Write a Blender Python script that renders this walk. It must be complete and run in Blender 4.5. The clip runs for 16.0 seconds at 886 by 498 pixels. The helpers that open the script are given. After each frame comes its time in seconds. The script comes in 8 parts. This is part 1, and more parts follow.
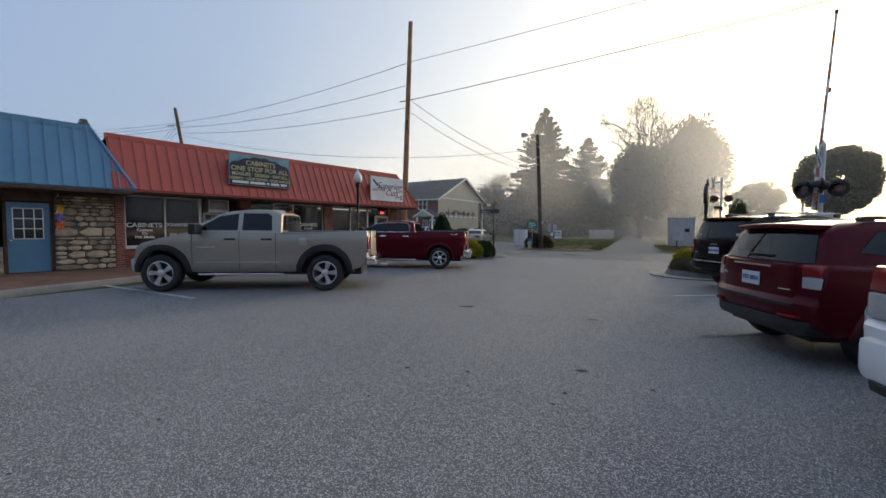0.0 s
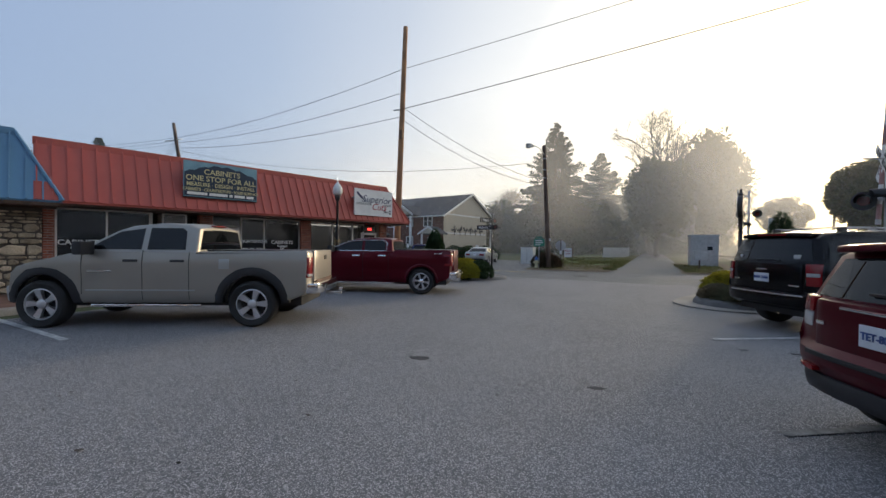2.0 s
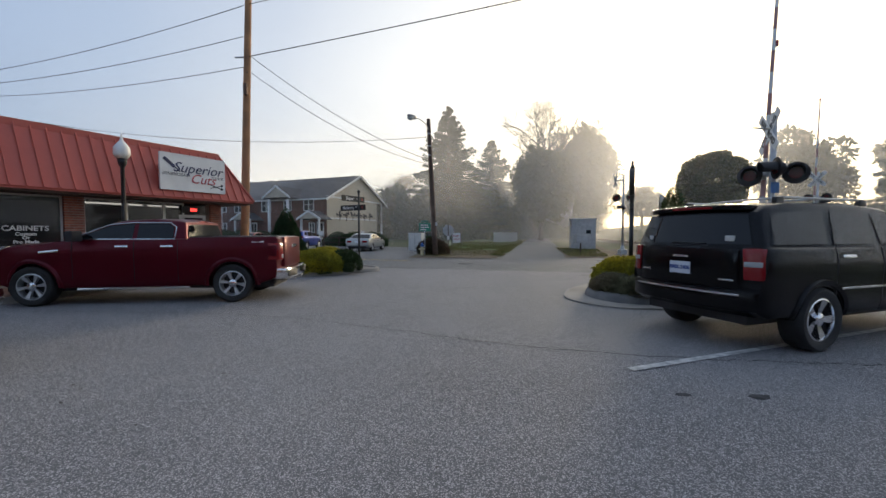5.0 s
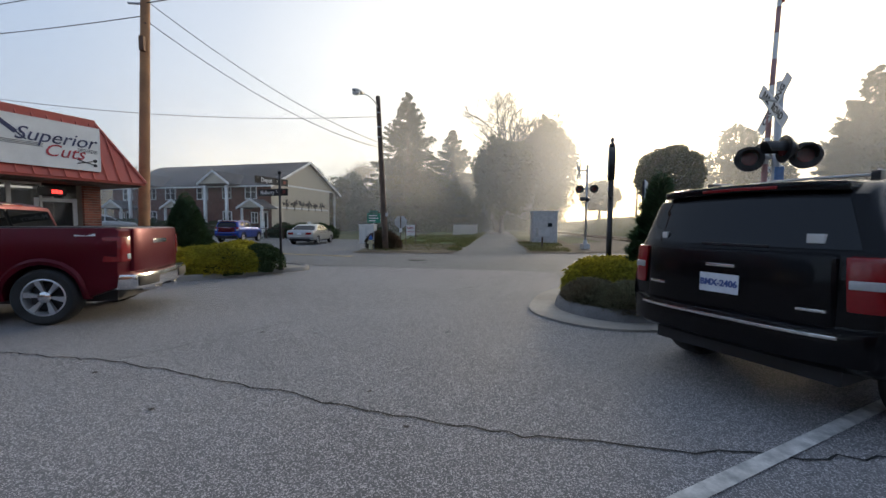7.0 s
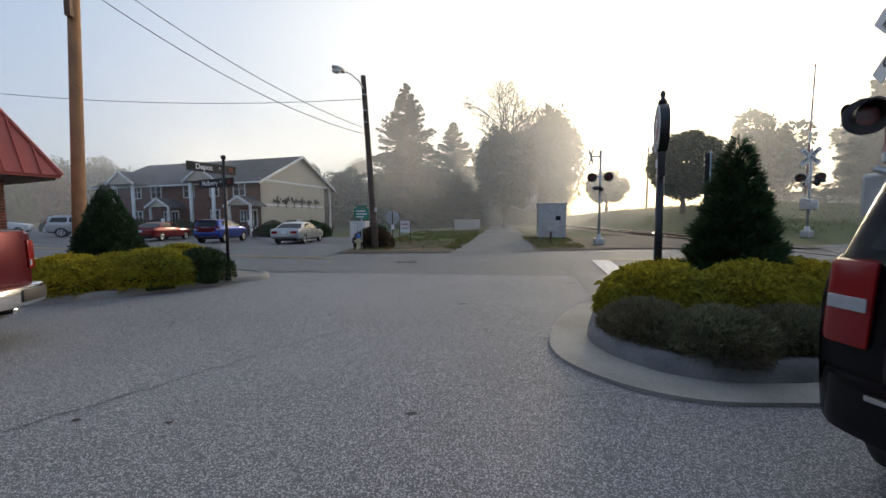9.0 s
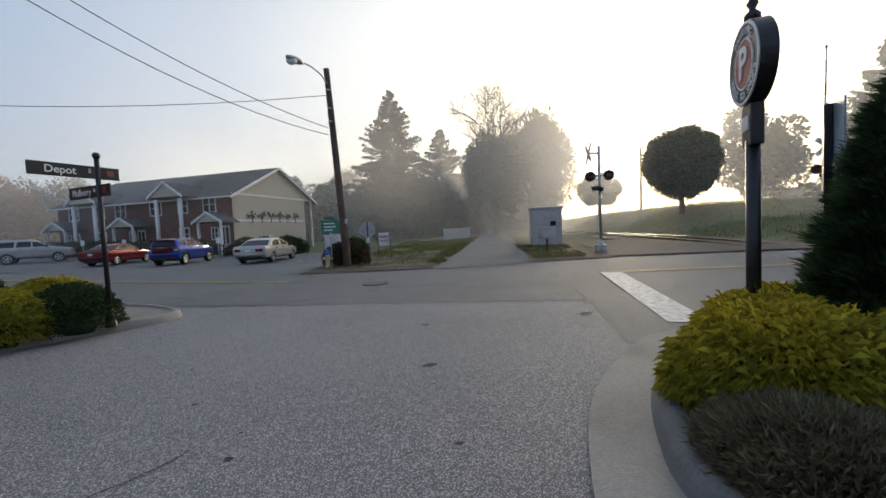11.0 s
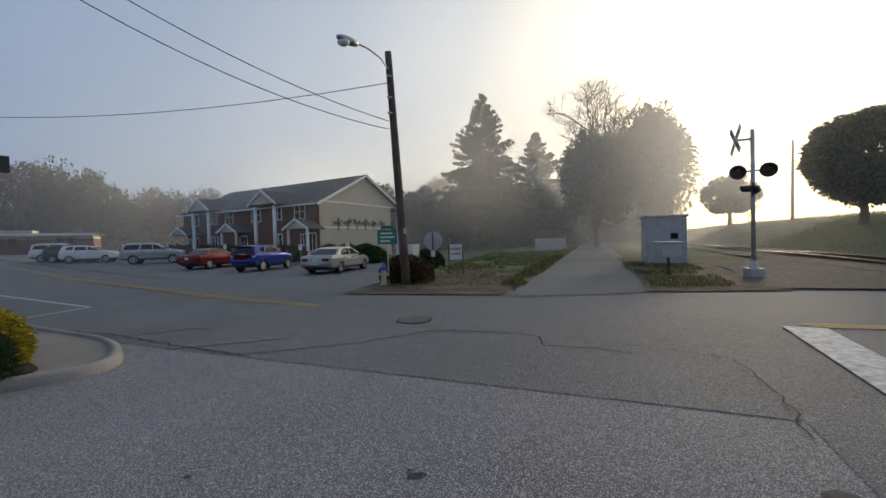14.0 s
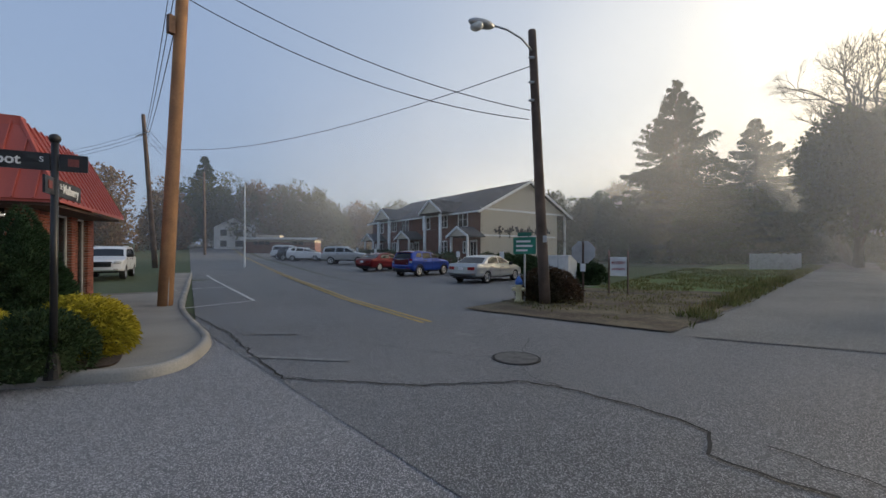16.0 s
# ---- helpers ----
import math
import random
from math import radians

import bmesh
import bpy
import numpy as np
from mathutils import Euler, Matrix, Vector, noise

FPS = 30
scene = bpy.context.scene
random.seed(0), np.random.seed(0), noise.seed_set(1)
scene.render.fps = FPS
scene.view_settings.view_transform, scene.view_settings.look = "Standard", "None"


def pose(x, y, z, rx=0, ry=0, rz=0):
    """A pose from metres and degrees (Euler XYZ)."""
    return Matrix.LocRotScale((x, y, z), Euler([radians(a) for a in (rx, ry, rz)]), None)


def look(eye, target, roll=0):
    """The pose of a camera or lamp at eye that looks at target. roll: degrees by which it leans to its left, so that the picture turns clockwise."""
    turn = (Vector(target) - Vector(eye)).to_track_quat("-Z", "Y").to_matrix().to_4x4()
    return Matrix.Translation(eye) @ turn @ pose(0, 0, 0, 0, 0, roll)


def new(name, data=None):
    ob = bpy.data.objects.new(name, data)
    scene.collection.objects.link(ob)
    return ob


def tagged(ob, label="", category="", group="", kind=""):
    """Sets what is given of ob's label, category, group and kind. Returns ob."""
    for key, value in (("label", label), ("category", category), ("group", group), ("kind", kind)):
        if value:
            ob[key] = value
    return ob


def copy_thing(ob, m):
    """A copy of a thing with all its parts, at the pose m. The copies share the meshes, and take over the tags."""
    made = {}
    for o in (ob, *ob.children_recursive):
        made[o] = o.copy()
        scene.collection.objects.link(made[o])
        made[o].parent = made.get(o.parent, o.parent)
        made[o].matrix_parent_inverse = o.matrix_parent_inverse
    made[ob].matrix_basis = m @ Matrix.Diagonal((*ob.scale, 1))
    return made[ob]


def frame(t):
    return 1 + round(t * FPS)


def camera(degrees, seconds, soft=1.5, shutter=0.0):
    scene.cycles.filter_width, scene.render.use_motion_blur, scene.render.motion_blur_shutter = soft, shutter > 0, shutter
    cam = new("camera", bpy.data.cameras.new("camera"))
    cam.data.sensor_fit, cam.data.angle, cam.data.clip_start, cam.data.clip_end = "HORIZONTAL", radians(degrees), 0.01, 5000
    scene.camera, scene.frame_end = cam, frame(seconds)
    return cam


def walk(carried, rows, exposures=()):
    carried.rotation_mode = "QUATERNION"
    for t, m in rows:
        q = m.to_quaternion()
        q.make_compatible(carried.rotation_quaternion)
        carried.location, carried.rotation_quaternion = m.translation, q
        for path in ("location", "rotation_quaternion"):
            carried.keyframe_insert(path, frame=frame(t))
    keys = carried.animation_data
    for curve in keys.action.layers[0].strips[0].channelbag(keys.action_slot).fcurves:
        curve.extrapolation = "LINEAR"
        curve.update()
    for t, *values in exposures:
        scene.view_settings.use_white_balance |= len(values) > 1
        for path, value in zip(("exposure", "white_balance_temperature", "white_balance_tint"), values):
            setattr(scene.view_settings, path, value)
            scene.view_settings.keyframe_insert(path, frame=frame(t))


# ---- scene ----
cam = camera(97.2, 16.0)
PATH = [
    (0, (1.789, -0.285, 1.487), (1.492, 1.69, 1.381), 0.5),
    (0.5, (1.953, 0.287, 1.499), (1.651, 2.262, 1.405), 0.7),
    (1, (2.125, 0.8, 1.509), (1.82, 2.775, 1.44), 1.2),
    (1.5, (2.273, 1.401, 1.548), (1.983, 3.379, 1.501), 0.4),
    (2, (2.415, 1.94, 1.531), (2.051, 3.907, 1.512), 0.6),
    (2.5, (2.518, 2.474, 1.526), (2.195, 4.448, 1.507), 0.7),
    (3, (2.632, 2.975, 1.506), (2.359, 4.955, 1.43), 0.0),
    (3.5, (2.806, 3.46, 1.506), (2.685, 5.455, 1.413), -0.3),
    (4, (3.001, 4.062, 1.495), (3.062, 6.058, 1.394), -1.2),
    (6.5, (3.935, 6.86, 1.459), (4.166, 8.845, 1.403), 1.1),
    (7, (4.133, 7.434, 1.472), (4.472, 9.401, 1.346), 0.5),
    (7.5, (4.354, 7.967, 1.449), (4.6, 9.944, 1.271), 0.1),
    (8, (4.514, 8.539, 1.467), (4.783, 10.513, 1.3), -0.9),
    (8.5, (4.738, 9.129, 1.467), (5.024, 11.102, 1.302), -1.1),
    (9, (4.887, 9.739, 1.465), (5.206, 11.708, 1.315), -0.5),
    (11.5, (5.858, 12.624, 1.49), (6.205, 14.591, 1.387), -3.2),
    (12, (5.931, 13.123, 1.503), (6.229, 15.095, 1.355), -2.6),
    (12.5, (6.187, 13.831, 1.556), (6.519, 15.798, 1.421), -2.2),
    (13, (6.441, 14.395, 1.599), (6.675, 16.378, 1.482), -1.4),
    (13.5, (6.649, 14.925, 1.629), (6.76, 16.921, 1.561), -1.4),
    (14, (6.884, 15.45, 1.629), (6.764, 17.446, 1.582), -1.6),
    (14.5, (7.034, 16.086, 1.646), (6.823, 18.075, 1.634), -2.2),
    (15, (7.27, 16.529, 1.662), (6.868, 18.488, 1.645), -2.5),
    (15.5, (7.423, 17.179, 1.637), (6.71, 19.048, 1.64), -0.8),
    (16, (7.623, 17.66, 1.607), (6.663, 19.415, 1.619), 0.1),
]
walk(cam, [(t, look(eye, target, roll)) for t, eye, target, roll in PATH], [(0, 0.19), (4, 0.24), (6.5, 0.32), (8, 0.36), (9, 0.32), (11.5, 0.14), (13.5, -0.14), (14.5, -0.13), (15.5, 0.0), (16, 0.08)])

# ---- world, sun ----
SUN_HEADING, SUN_HEIGHT = radians(36), radians(9)
SUN_DIR = Vector((math.sin(SUN_HEADING) * math.cos(SUN_HEIGHT), math.cos(SUN_HEADING) * math.cos(SUN_HEIGHT), math.sin(SUN_HEIGHT)))


def make_world():
    w = bpy.data.worlds.new("misty_morning_sky")
    scene.world = w
    w.use_nodes = True
    nt = w.node_tree
    nt.nodes.clear()
    N, L = nt.nodes.new, nt.links.new
    out = N("ShaderNodeOutputWorld")
    sky = N("ShaderNodeTexSky")
    sky.sky_type = "NISHITA"
    sky.sun_disc = False
    sky.sun_elevation, sky.sun_rotation = SUN_HEIGHT, SUN_HEADING
    sky.air_density, sky.dust_density, sky.ozone_density = 1.0, 2.0, 1.0
    b1 = N("ShaderNodeBackground")
    b1.inputs[1].default_value = 0.05
    L(sky.outputs[0], b1.inputs[0])
    # mist lit from the sun's side: brightness falls with the angle from the sun
    tc = N("ShaderNodeTexCoord")
    dot = N("ShaderNodeVectorMath")
    dot.operation = "DOT_PRODUCT"
    dot.inputs[1].default_value = SUN_DIR
    L(tc.outputs["Generated"], dot.inputs[0])
    ramp = N("ShaderNodeValToRGB")
    el = ramp.color_ramp.elements
    for pos, col in ((0.0, (0.20, 0.27, 0.42)), (0.45, (0.25, 0.33, 0.50)), (0.68, (0.34, 0.41, 0.54)), (0.80, (0.47, 0.515, 0.595)), (0.90, (0.73, 0.73, 0.72)), (0.96, (1.25, 1.14, 0.94)), (1.0, (2.6, 2.2, 1.45))):
        e = el[0] if pos == 0.0 else (el[-1] if pos == 1.0 else el.new(pos))
        e.position, e.color = pos, (*[c / 2.6 for c in col], 1)
    half = N("ShaderNodeMath")
    half.operation = "MULTIPLY_ADD"
    half.inputs[1].default_value, half.inputs[2].default_value = 0.5, 0.5
    L(dot.outputs["Value"], half.inputs[0])
    L(half.outputs[0], ramp.inputs[0])
    b2 = N("ShaderNodeBackground")
    b2.inputs[1].default_value = 2.6 * MIST_SKY
    L(ramp.outputs[0], b2.inputs[0])
    add = N("ShaderNodeAddShader")
    L(b1.outputs[0], add.inputs[0])
    L(b2.outputs[0], add.inputs[1])
    L(add.outputs[0], out.inputs[0])


MIST_SKY = 0.95
make_world()
sun = new("sun", bpy.data.lights.new("sun", "SUN"))
sun.data.energy, sun.data.angle, sun.data.color = 5.0, radians(12), (1.0, 0.82, 0.58)
sun.matrix_world = look((0, 0, 30), Vector((0, 0, 30)) - SUN_DIR)


# ---- materials ----
def mat(name, col, rough=0.7, metal=0.0, var=0.15, scale=3.0, bump=0.0, bscale=None, spec=0.5, col2=None, fine=40.0, rnd=0.0, coat=0.0):
    """Two scales of variation over a base colour, with a bump. col2: the colour of the stains."""
    m = bpy.data.materials.new(name)
    m.use_nodes = True
    nt = m.node_tree
    N, L = nt.nodes.new, nt.links.new
    b = nt.nodes["Principled BSDF"]
    b.inputs["Roughness"].default_value, b.inputs["Metallic"].default_value = rough, metal
    b.inputs["Specular IOR Level"].default_value = spec
    b.inputs["Coat Weight"].default_value = coat
    b.inputs["Coat Roughness"].default_value = 0.06
    geo = N("ShaderNodeNewGeometry")
    n1, n2 = N("ShaderNodeTexNoise"), N("ShaderNodeTexNoise")
    n1.inputs["Scale"].default_value, n1.inputs["Detail"].default_value = scale, 5
    n2.inputs["Scale"].default_value, n2.inputs["Detail"].default_value = fine, 3
    L(geo.outputs["Position"], n1.inputs["Vector"])
    L(geo.outputs["Position"], n2.inputs["Vector"])
    c2 = col2 or tuple(c * (1 - 2 * var) for c in col)
    c1 = col if col2 else tuple(min(1, c * (1 + var)) for c in col)
    mx = N("ShaderNodeMix")
    mx.data_type = "RGBA"
    mx.inputs["A"].default_value, mx.inputs["B"].default_value = (*c1, 1), (*c2, 1)
    sub = N("ShaderNodeMapRange")
    sub.inputs["From Min"].default_value, sub.inputs["From Max"].default_value = 0.35, 0.7
    L(n1.outputs["Fac"], sub.inputs["Value"])
    L(sub.outputs[0], mx.inputs["Factor"])
    mul = N("ShaderNodeMix")
    mul.data_type, mul.blend_type = "RGBA", "MULTIPLY"
    mul.inputs["Factor"].default_value = 1.0
    gr = N("ShaderNodeMapRange")
    gr.inputs["From Min"].default_value, gr.inputs["From Max"].default_value = 0.3, 0.7
    gr.inputs["To Min"].default_value, gr.inputs["To Max"].default_value = 1 - var, 1 + var
    L(n2.outputs["Fac"], gr.inputs["Value"])
    comb = N("ShaderNodeCombineColor")
    src = gr.outputs[0]
    if rnd:
        oi = N("ShaderNodeObjectInfo")
        r1 = N("ShaderNodeMapRange")
        r1.inputs["To Min"].default_value, r1.inputs["To Max"].default_value = 1 - rnd, 1 + rnd
        L(oi.outputs["Random"], r1.inputs["Value"])
        pm = N("ShaderNodeMath")
        pm.operation = "MULTIPLY"
        L(src, pm.inputs[0])
        L(r1.outputs[0], pm.inputs[1])
        src = pm.outputs[0]
    for k in range(3):
        L(src, comb.inputs[k])
    L(mx.outputs["Result"], mul.inputs["A"])
    L(comb.outputs[0], mul.inputs["B"])
    L(mul.outputs["Result"], b.inputs["Base Color"])
    if bump:
        bp = N("ShaderNodeBump")
        bp.inputs["Strength"].default_value, bp.inputs["Distance"].default_value = min(1, bump), 0.02
        n3 = N("ShaderNodeTexNoise")
        n3.inputs["Scale"].default_value, n3.inputs["Detail"].default_value = bscale or fine, 6
        L(geo.outputs["Position"], n3.inputs["Vector"])
        L(n3.outputs["Fac"], bp.inputs["Height"])
        L(bp.outputs[0], b.inputs["Normal"])
    return m


def asphalt(name, dark, light, speck, scale):
    """Worn asphalt: light stones in a darker binder, patches, and tyre-polished tracks."""
    m = mat(name, dark, 0.78, var=0.12, scale=0.35, bump=0.5, bscale=140, fine=25, spec=0.45)
    nt = m.node_tree
    N, L = nt.nodes.new, nt.links.new
    b = nt.nodes["Principled BSDF"]
    old = b.inputs["Base Color"].links[0].from_socket
    geo = N("ShaderNodeNewGeometry")
    vo = N("ShaderNodeTexVoronoi")
    vo.inputs["Scale"].default_value = scale
    L(geo.outputs["Position"], vo.inputs["Vector"])
    sep = N("ShaderNodeSeparateColor")
    L(vo.outputs["Color"], sep.inputs[0])
    th = N("ShaderNodeMapRange")
    th.inputs["From Min"].default_value, th.inputs["From Max"].default_value = 1 - speck, 1 - speck * 0.4
    L(sep.outputs[0], th.inputs["Value"])
    mx = N("ShaderNodeMix")
    mx.data_type = "RGBA"
    mx.inputs["B"].default_value = (*light, 1)
    L(th.outputs[0], mx.inputs["Factor"])
    L(old, mx.inputs["A"])
    L(mx.outputs["Result"], b.inputs["Base Color"])
    return m


def glass(name, tint=(0.02, 0.025, 0.03), rough=0.03, see=0.0):
    m = bpy.data.materials.new(name)
    m.use_nodes = True
    nt = m.node_tree
    b = nt.nodes["Principled BSDF"]
    b.inputs["Base Color"].default_value = (*tint, 1)
    b.inputs["Roughness"].default_value = rough
    if see:
        N, L = nt.nodes.new, nt.links.new
        tr = N("ShaderNodeBsdfTransparent")
        mix = N("ShaderNodeMixShader")
        mix.inputs[0].default_value = see
        L(b.outputs[0], mix.inputs[1])
        L(tr.outputs[0], mix.inputs[2])
        L(mix.outputs[0], nt.nodes["Material Output"].inputs[0])
    return m


def glow(name, col, power):
    m = bpy.data.materials.new(name)
    m.use_nodes = True
    b = m.node_tree.nodes["Principled BSDF"]
    b.inputs["Base Color"].default_value = (*col, 1)
    b.inputs["Emission Color"].default_value = (*col, 1)
    b.inputs["Emission Strength"].default_value = power
    return m


M_DEPOT = asphalt("worn_light_asphalt", (0.128, 0.128, 0.132), (0.46, 0.44, 0.445), 0.36, 150)
M_MULB = asphalt("dark_smooth_asphalt", (0.092, 0.092, 0.094), (0.33, 0.33, 0.33), 0.32, 140)
M_SIDE = asphalt("dusty_asphalt", (0.12, 0.118, 0.112), (0.25, 0.245, 0.235), 0.35, 60)
M_GRASS = mat("grass_ground", (0.085, 0.135, 0.03), 0.95, var=0.25, scale=0.6, bump=0.8, bscale=30, col2=(0.11, 0.125, 0.045), fine=18)
M_FIELD = mat("field_ground", (0.05, 0.075, 0.025), 0.95, var=0.2, scale=0.08, bump=0.6, bscale=8, col2=(0.07, 0.075, 0.03), fine=4)
M_DIRT = mat("dirt_and_dry_grass", (0.05, 0.034, 0.022), 0.95, var=0.4, scale=1.1, bump=1.0, bscale=22, col2=(0.15, 0.12, 0.07), fine=14)
M_CONC = mat("kerb_concrete", (0.30, 0.28, 0.25), 0.85, var=0.12, scale=1.2, bump=0.3, bscale=60, col2=(0.20, 0.185, 0.165))
M_KERBDARK = mat("weathered_kerb_concrete", (0.16, 0.155, 0.15), 0.8, var=0.15, scale=2.5, bump=0.3, bscale=60, col2=(0.10, 0.10, 0.10))
M_WHITE = mat("white_paint", (0.74, 0.74, 0.72), 0.55, var=0.05, scale=2, bump=0.05)
M_LINE = mat("worn_white_road_paint", (0.62, 0.61, 0.58), 0.75, var=0.1, scale=9, col2=(0.30, 0.30, 0.29), fine=60)
M_YLINE = mat("worn_yellow_road_paint", (0.48, 0.32, 0.07), 0.75, var=0.1, scale=9, col2=(0.24, 0.18, 0.08), fine=60)
M_CRACK = mat("crack_filler", (0.022, 0.022, 0.022), 0.9, var=0.2)
M_BRICK = mat("red_brick", (0.27, 0.085, 0.05), 0.85, var=0.15, scale=6, bump=0.4, bscale=80, rnd=0.3)
M_MORTAR = mat("mortar", (0.32, 0.29, 0.26), 0.95, var=0.1, bump=0.4, bscale=60)
M_JOINT = mat("dark_stone_joint", (0.11, 0.095, 0.08), 0.95, var=0.15, bump=0.4, bscale=60)
M_STONE = mat("tan_field_stone", (0.42, 0.35, 0.25), 0.9, var=0.2, scale=4, bump=0.7, bscale=22, rnd=0.4)
M_REDMETAL = mat("red_painted_metal", (0.43, 0.085, 0.058), 0.42, var=0.06, scale=0.8, bump=0.03, col2=(0.36, 0.07, 0.05))
M_BLUEMETAL = mat("blue_painted_metal", (0.10, 0.23, 0.37), 0.38, var=0.06, scale=0.8, bump=0.03, col2=(0.08, 0.19, 0.31))
M_TRIM = mat("off_white_trim", (0.62, 0.60, 0.56), 0.6, var=0.06)
M_DKWOOD = mat("dark_brown_wood", (0.07, 0.04, 0.025), 0.7, var=0.2, scale=5)
M_PAVER = mat("brown_brick_paving", (0.16, 0.085, 0.06), 0.85, var=0.15, scale=2, bump=0.4, bscale=40, rnd=0.25)
M_POLE = mat("weathered_pole_wood", (0.40, 0.21, 0.10), 0.85, var=0.2, scale=1.5, bump=0.6, bscale=12, col2=(0.24, 0.13, 0.07))
M_POLEDK = mat("dark_creosoted_pole_wood", (0.11, 0.075, 0.055), 0.85, var=0.2, scale=1.5, bump=0.6, bscale=12)
M_BLACK = mat("black_painted_metal", (0.012, 0.012, 0.013), 0.4, var=0.1, bump=0.03)
M_RUBBER = mat("black_rubber", (0.018, 0.018, 0.018), 0.75, var=0.15, bump=0.2, bscale=90)
M_STEEL = mat("galvanised_steel", (0.48, 0.48, 0.48), 0.45, 0.6, var=0.08, scale=4, bump=0.05)
M_CHROME = mat("chrome", (0.75, 0.75, 0.76), 0.12, 1.0, var=0.02)
M_ALLOY = mat("alloy_wheel_metal", (0.55, 0.55, 0.56), 0.34, 0.75, var=0.05)
M_ROOF = mat("grey_asphalt_shingle", (0.075, 0.075, 0.08), 0.95, var=0.2, scale=2.0, bump=0.5, bscale=14)
M_SIDING = mat("cream_siding", (0.50, 0.45, 0.36), 0.75, var=0.04, scale=0.8, bump=0.05)
M_APTBRICK = mat("dull_brown_red_brick", (0.15, 0.06, 0.045), 0.9, var=0.18, scale=3, bump=0.4, bscale=18, fine=14)
M_DARKGLASS = glass("dark_window_glass")
M_CARGLASS = glass("tinted_car_glass", (0.004, 0.005, 0.006), 0.02)
M_CARGLASS.node_tree.nodes["Principled BSDF"].inputs["Specular IOR Level"].default_value = 0.4
M_SHOPGLASS = glass("shop_window_glass", (0.02, 0.022, 0.024), 0.03, see=0.35)
M_LAMPGLOBE = mat("milky_lamp_globe", (0.75, 0.74, 0.70), 0.25, var=0.02)
M_REDLENS = mat("red_lamp_lens", (0.22, 0.005, 0.008), 0.2, var=0.05, coat=0.2)
M_CLEARLENS = mat("clear_lamp_lens", (0.38, 0.38, 0.38), 0.12, var=0.05, coat=0.6)
M_PLASTIC = mat("dark_grey_plastic", (0.016, 0.016, 0.018), 0.6, var=0.1, bump=0.05)
M_WIRE = mat("black_cable", (0.02, 0.02, 0.022), 0.7, var=0.1)
M_LED = glow("red_led_sign", (1.0, 0.05, 0.04), 2.5)
M_TUBE = glow("fluorescent_tube", (1.0, 0.95, 0.85), 3.0)
M_RUST = mat("rusty_rail_steel", (0.13, 0.075, 0.05), 0.7, 0.4, var=0.2, scale=4)
M_RAILTOP = mat("polished_rail_steel", (0.5, 0.48, 0.46), 0.3, 0.9, var=0.05)
M_BALLAST = mat("track_ballast", (0.085, 0.072, 0.062), 0.95, var=0.35, scale=8, bump=1.0, bscale=16, fine=14)
M_TIE = mat("railway_tie_wood", (0.06, 0.045, 0.035), 0.9, var=0.2)
M_MULCH = mat("bark_mulch", (0.045, 0.028, 0.018), 0.95, var=0.3, scale=8, bump=1.0, bscale=35)


# ---- mesh helpers ----
def link(name, bm, material, parent=None, label="", smooth=False):
    me = bpy.data.meshes.new(name)
    bmesh.ops.recalc_face_normals(bm, faces=bm.faces)
    bm.to_mesh(me)
    bm.free()
    for m in material if isinstance(material, (list, tuple)) else [material]:
        me.materials.append(m)
    if smooth:
        for p in me.polygons:
            p.use_smooth = True
    ob = new(name, me)
    if parent is not None:
        ob.parent = parent
    if label:
        ob["label"] = label
    return ob


def part(name, bm, material, parent, label="", smooth=False):
    return link(name, bm, material, parent, label, smooth)


def thing(name, m, label, category, group="", kind=""):
    ob = new(name)
    ob.empty_display_size = 0.2
    ob.matrix_basis = m
    return tagged(ob, label, category, group, kind)


def box(bm, x0, x1, y0, y1, z0, z1, m=None, bev=0.0):
    v = [bm.verts.new((x, y, z)) for x in (x0, x1) for y in (y0, y1) for z in (z0, z1)]
    fs = [bm.faces.new([v[i] for i in q]) for q in ((0, 1, 3, 2), (4, 6, 7, 5), (0, 4, 5, 1), (2, 3, 7, 6), (0, 2, 6, 4), (1, 5, 7, 3))]
    if bev:
        es = list({e for f in fs for e in f.edges})
        r = bmesh.ops.bevel(bm, geom=es, offset=bev, segments=2, profile=0.6, affect="EDGES")
        v = list({w for f in r["faces"] for w in f.verts} | {w for w in v if w.is_valid})
    if m is not None:
        bmesh.ops.transform(bm, matrix=m, verts=[w for w in v if w.is_valid])
    return bm


def B(*a, **k):
    return box(bmesh.new(), *a, **k)


def tube(bm, pts, radii, seg=10, cap=True):
    """A round bar along pts, with a radius at each point."""
    rings = []
    n = len(pts)
    pts = [Vector(p) for p in pts]
    radii = radii if isinstance(radii, (list, tuple)) else [radii] * n
    ref = None
    for i, p in enumerate(pts):
        d = (pts[min(i + 1, n - 1)] - pts[max(i - 1, 0)]).normalized()
        if ref is None:
            ref = d.orthogonal().normalized()
        u = (ref - d * ref.dot(d)).normalized()
        ref = u
        w = d.cross(u)
        rings.append([bm.verts.new(p + (u * math.cos(2 * math.pi * k / seg) + w * math.sin(2 * math.pi * k / seg)) * radii[i]) for k in range(seg)])
    for a, b in zip(rings, rings[1:]):
        for k in range(seg):
            bm.faces.new((a[k], a[(k + 1) % seg], b[(k + 1) % seg], b[k]))
    if cap:
        bm.faces.new(rings[0][::-1])
        bm.faces.new(rings[-1])
    return bm


def T(*a, **k):
    return tube(bmesh.new(), *a, **k)


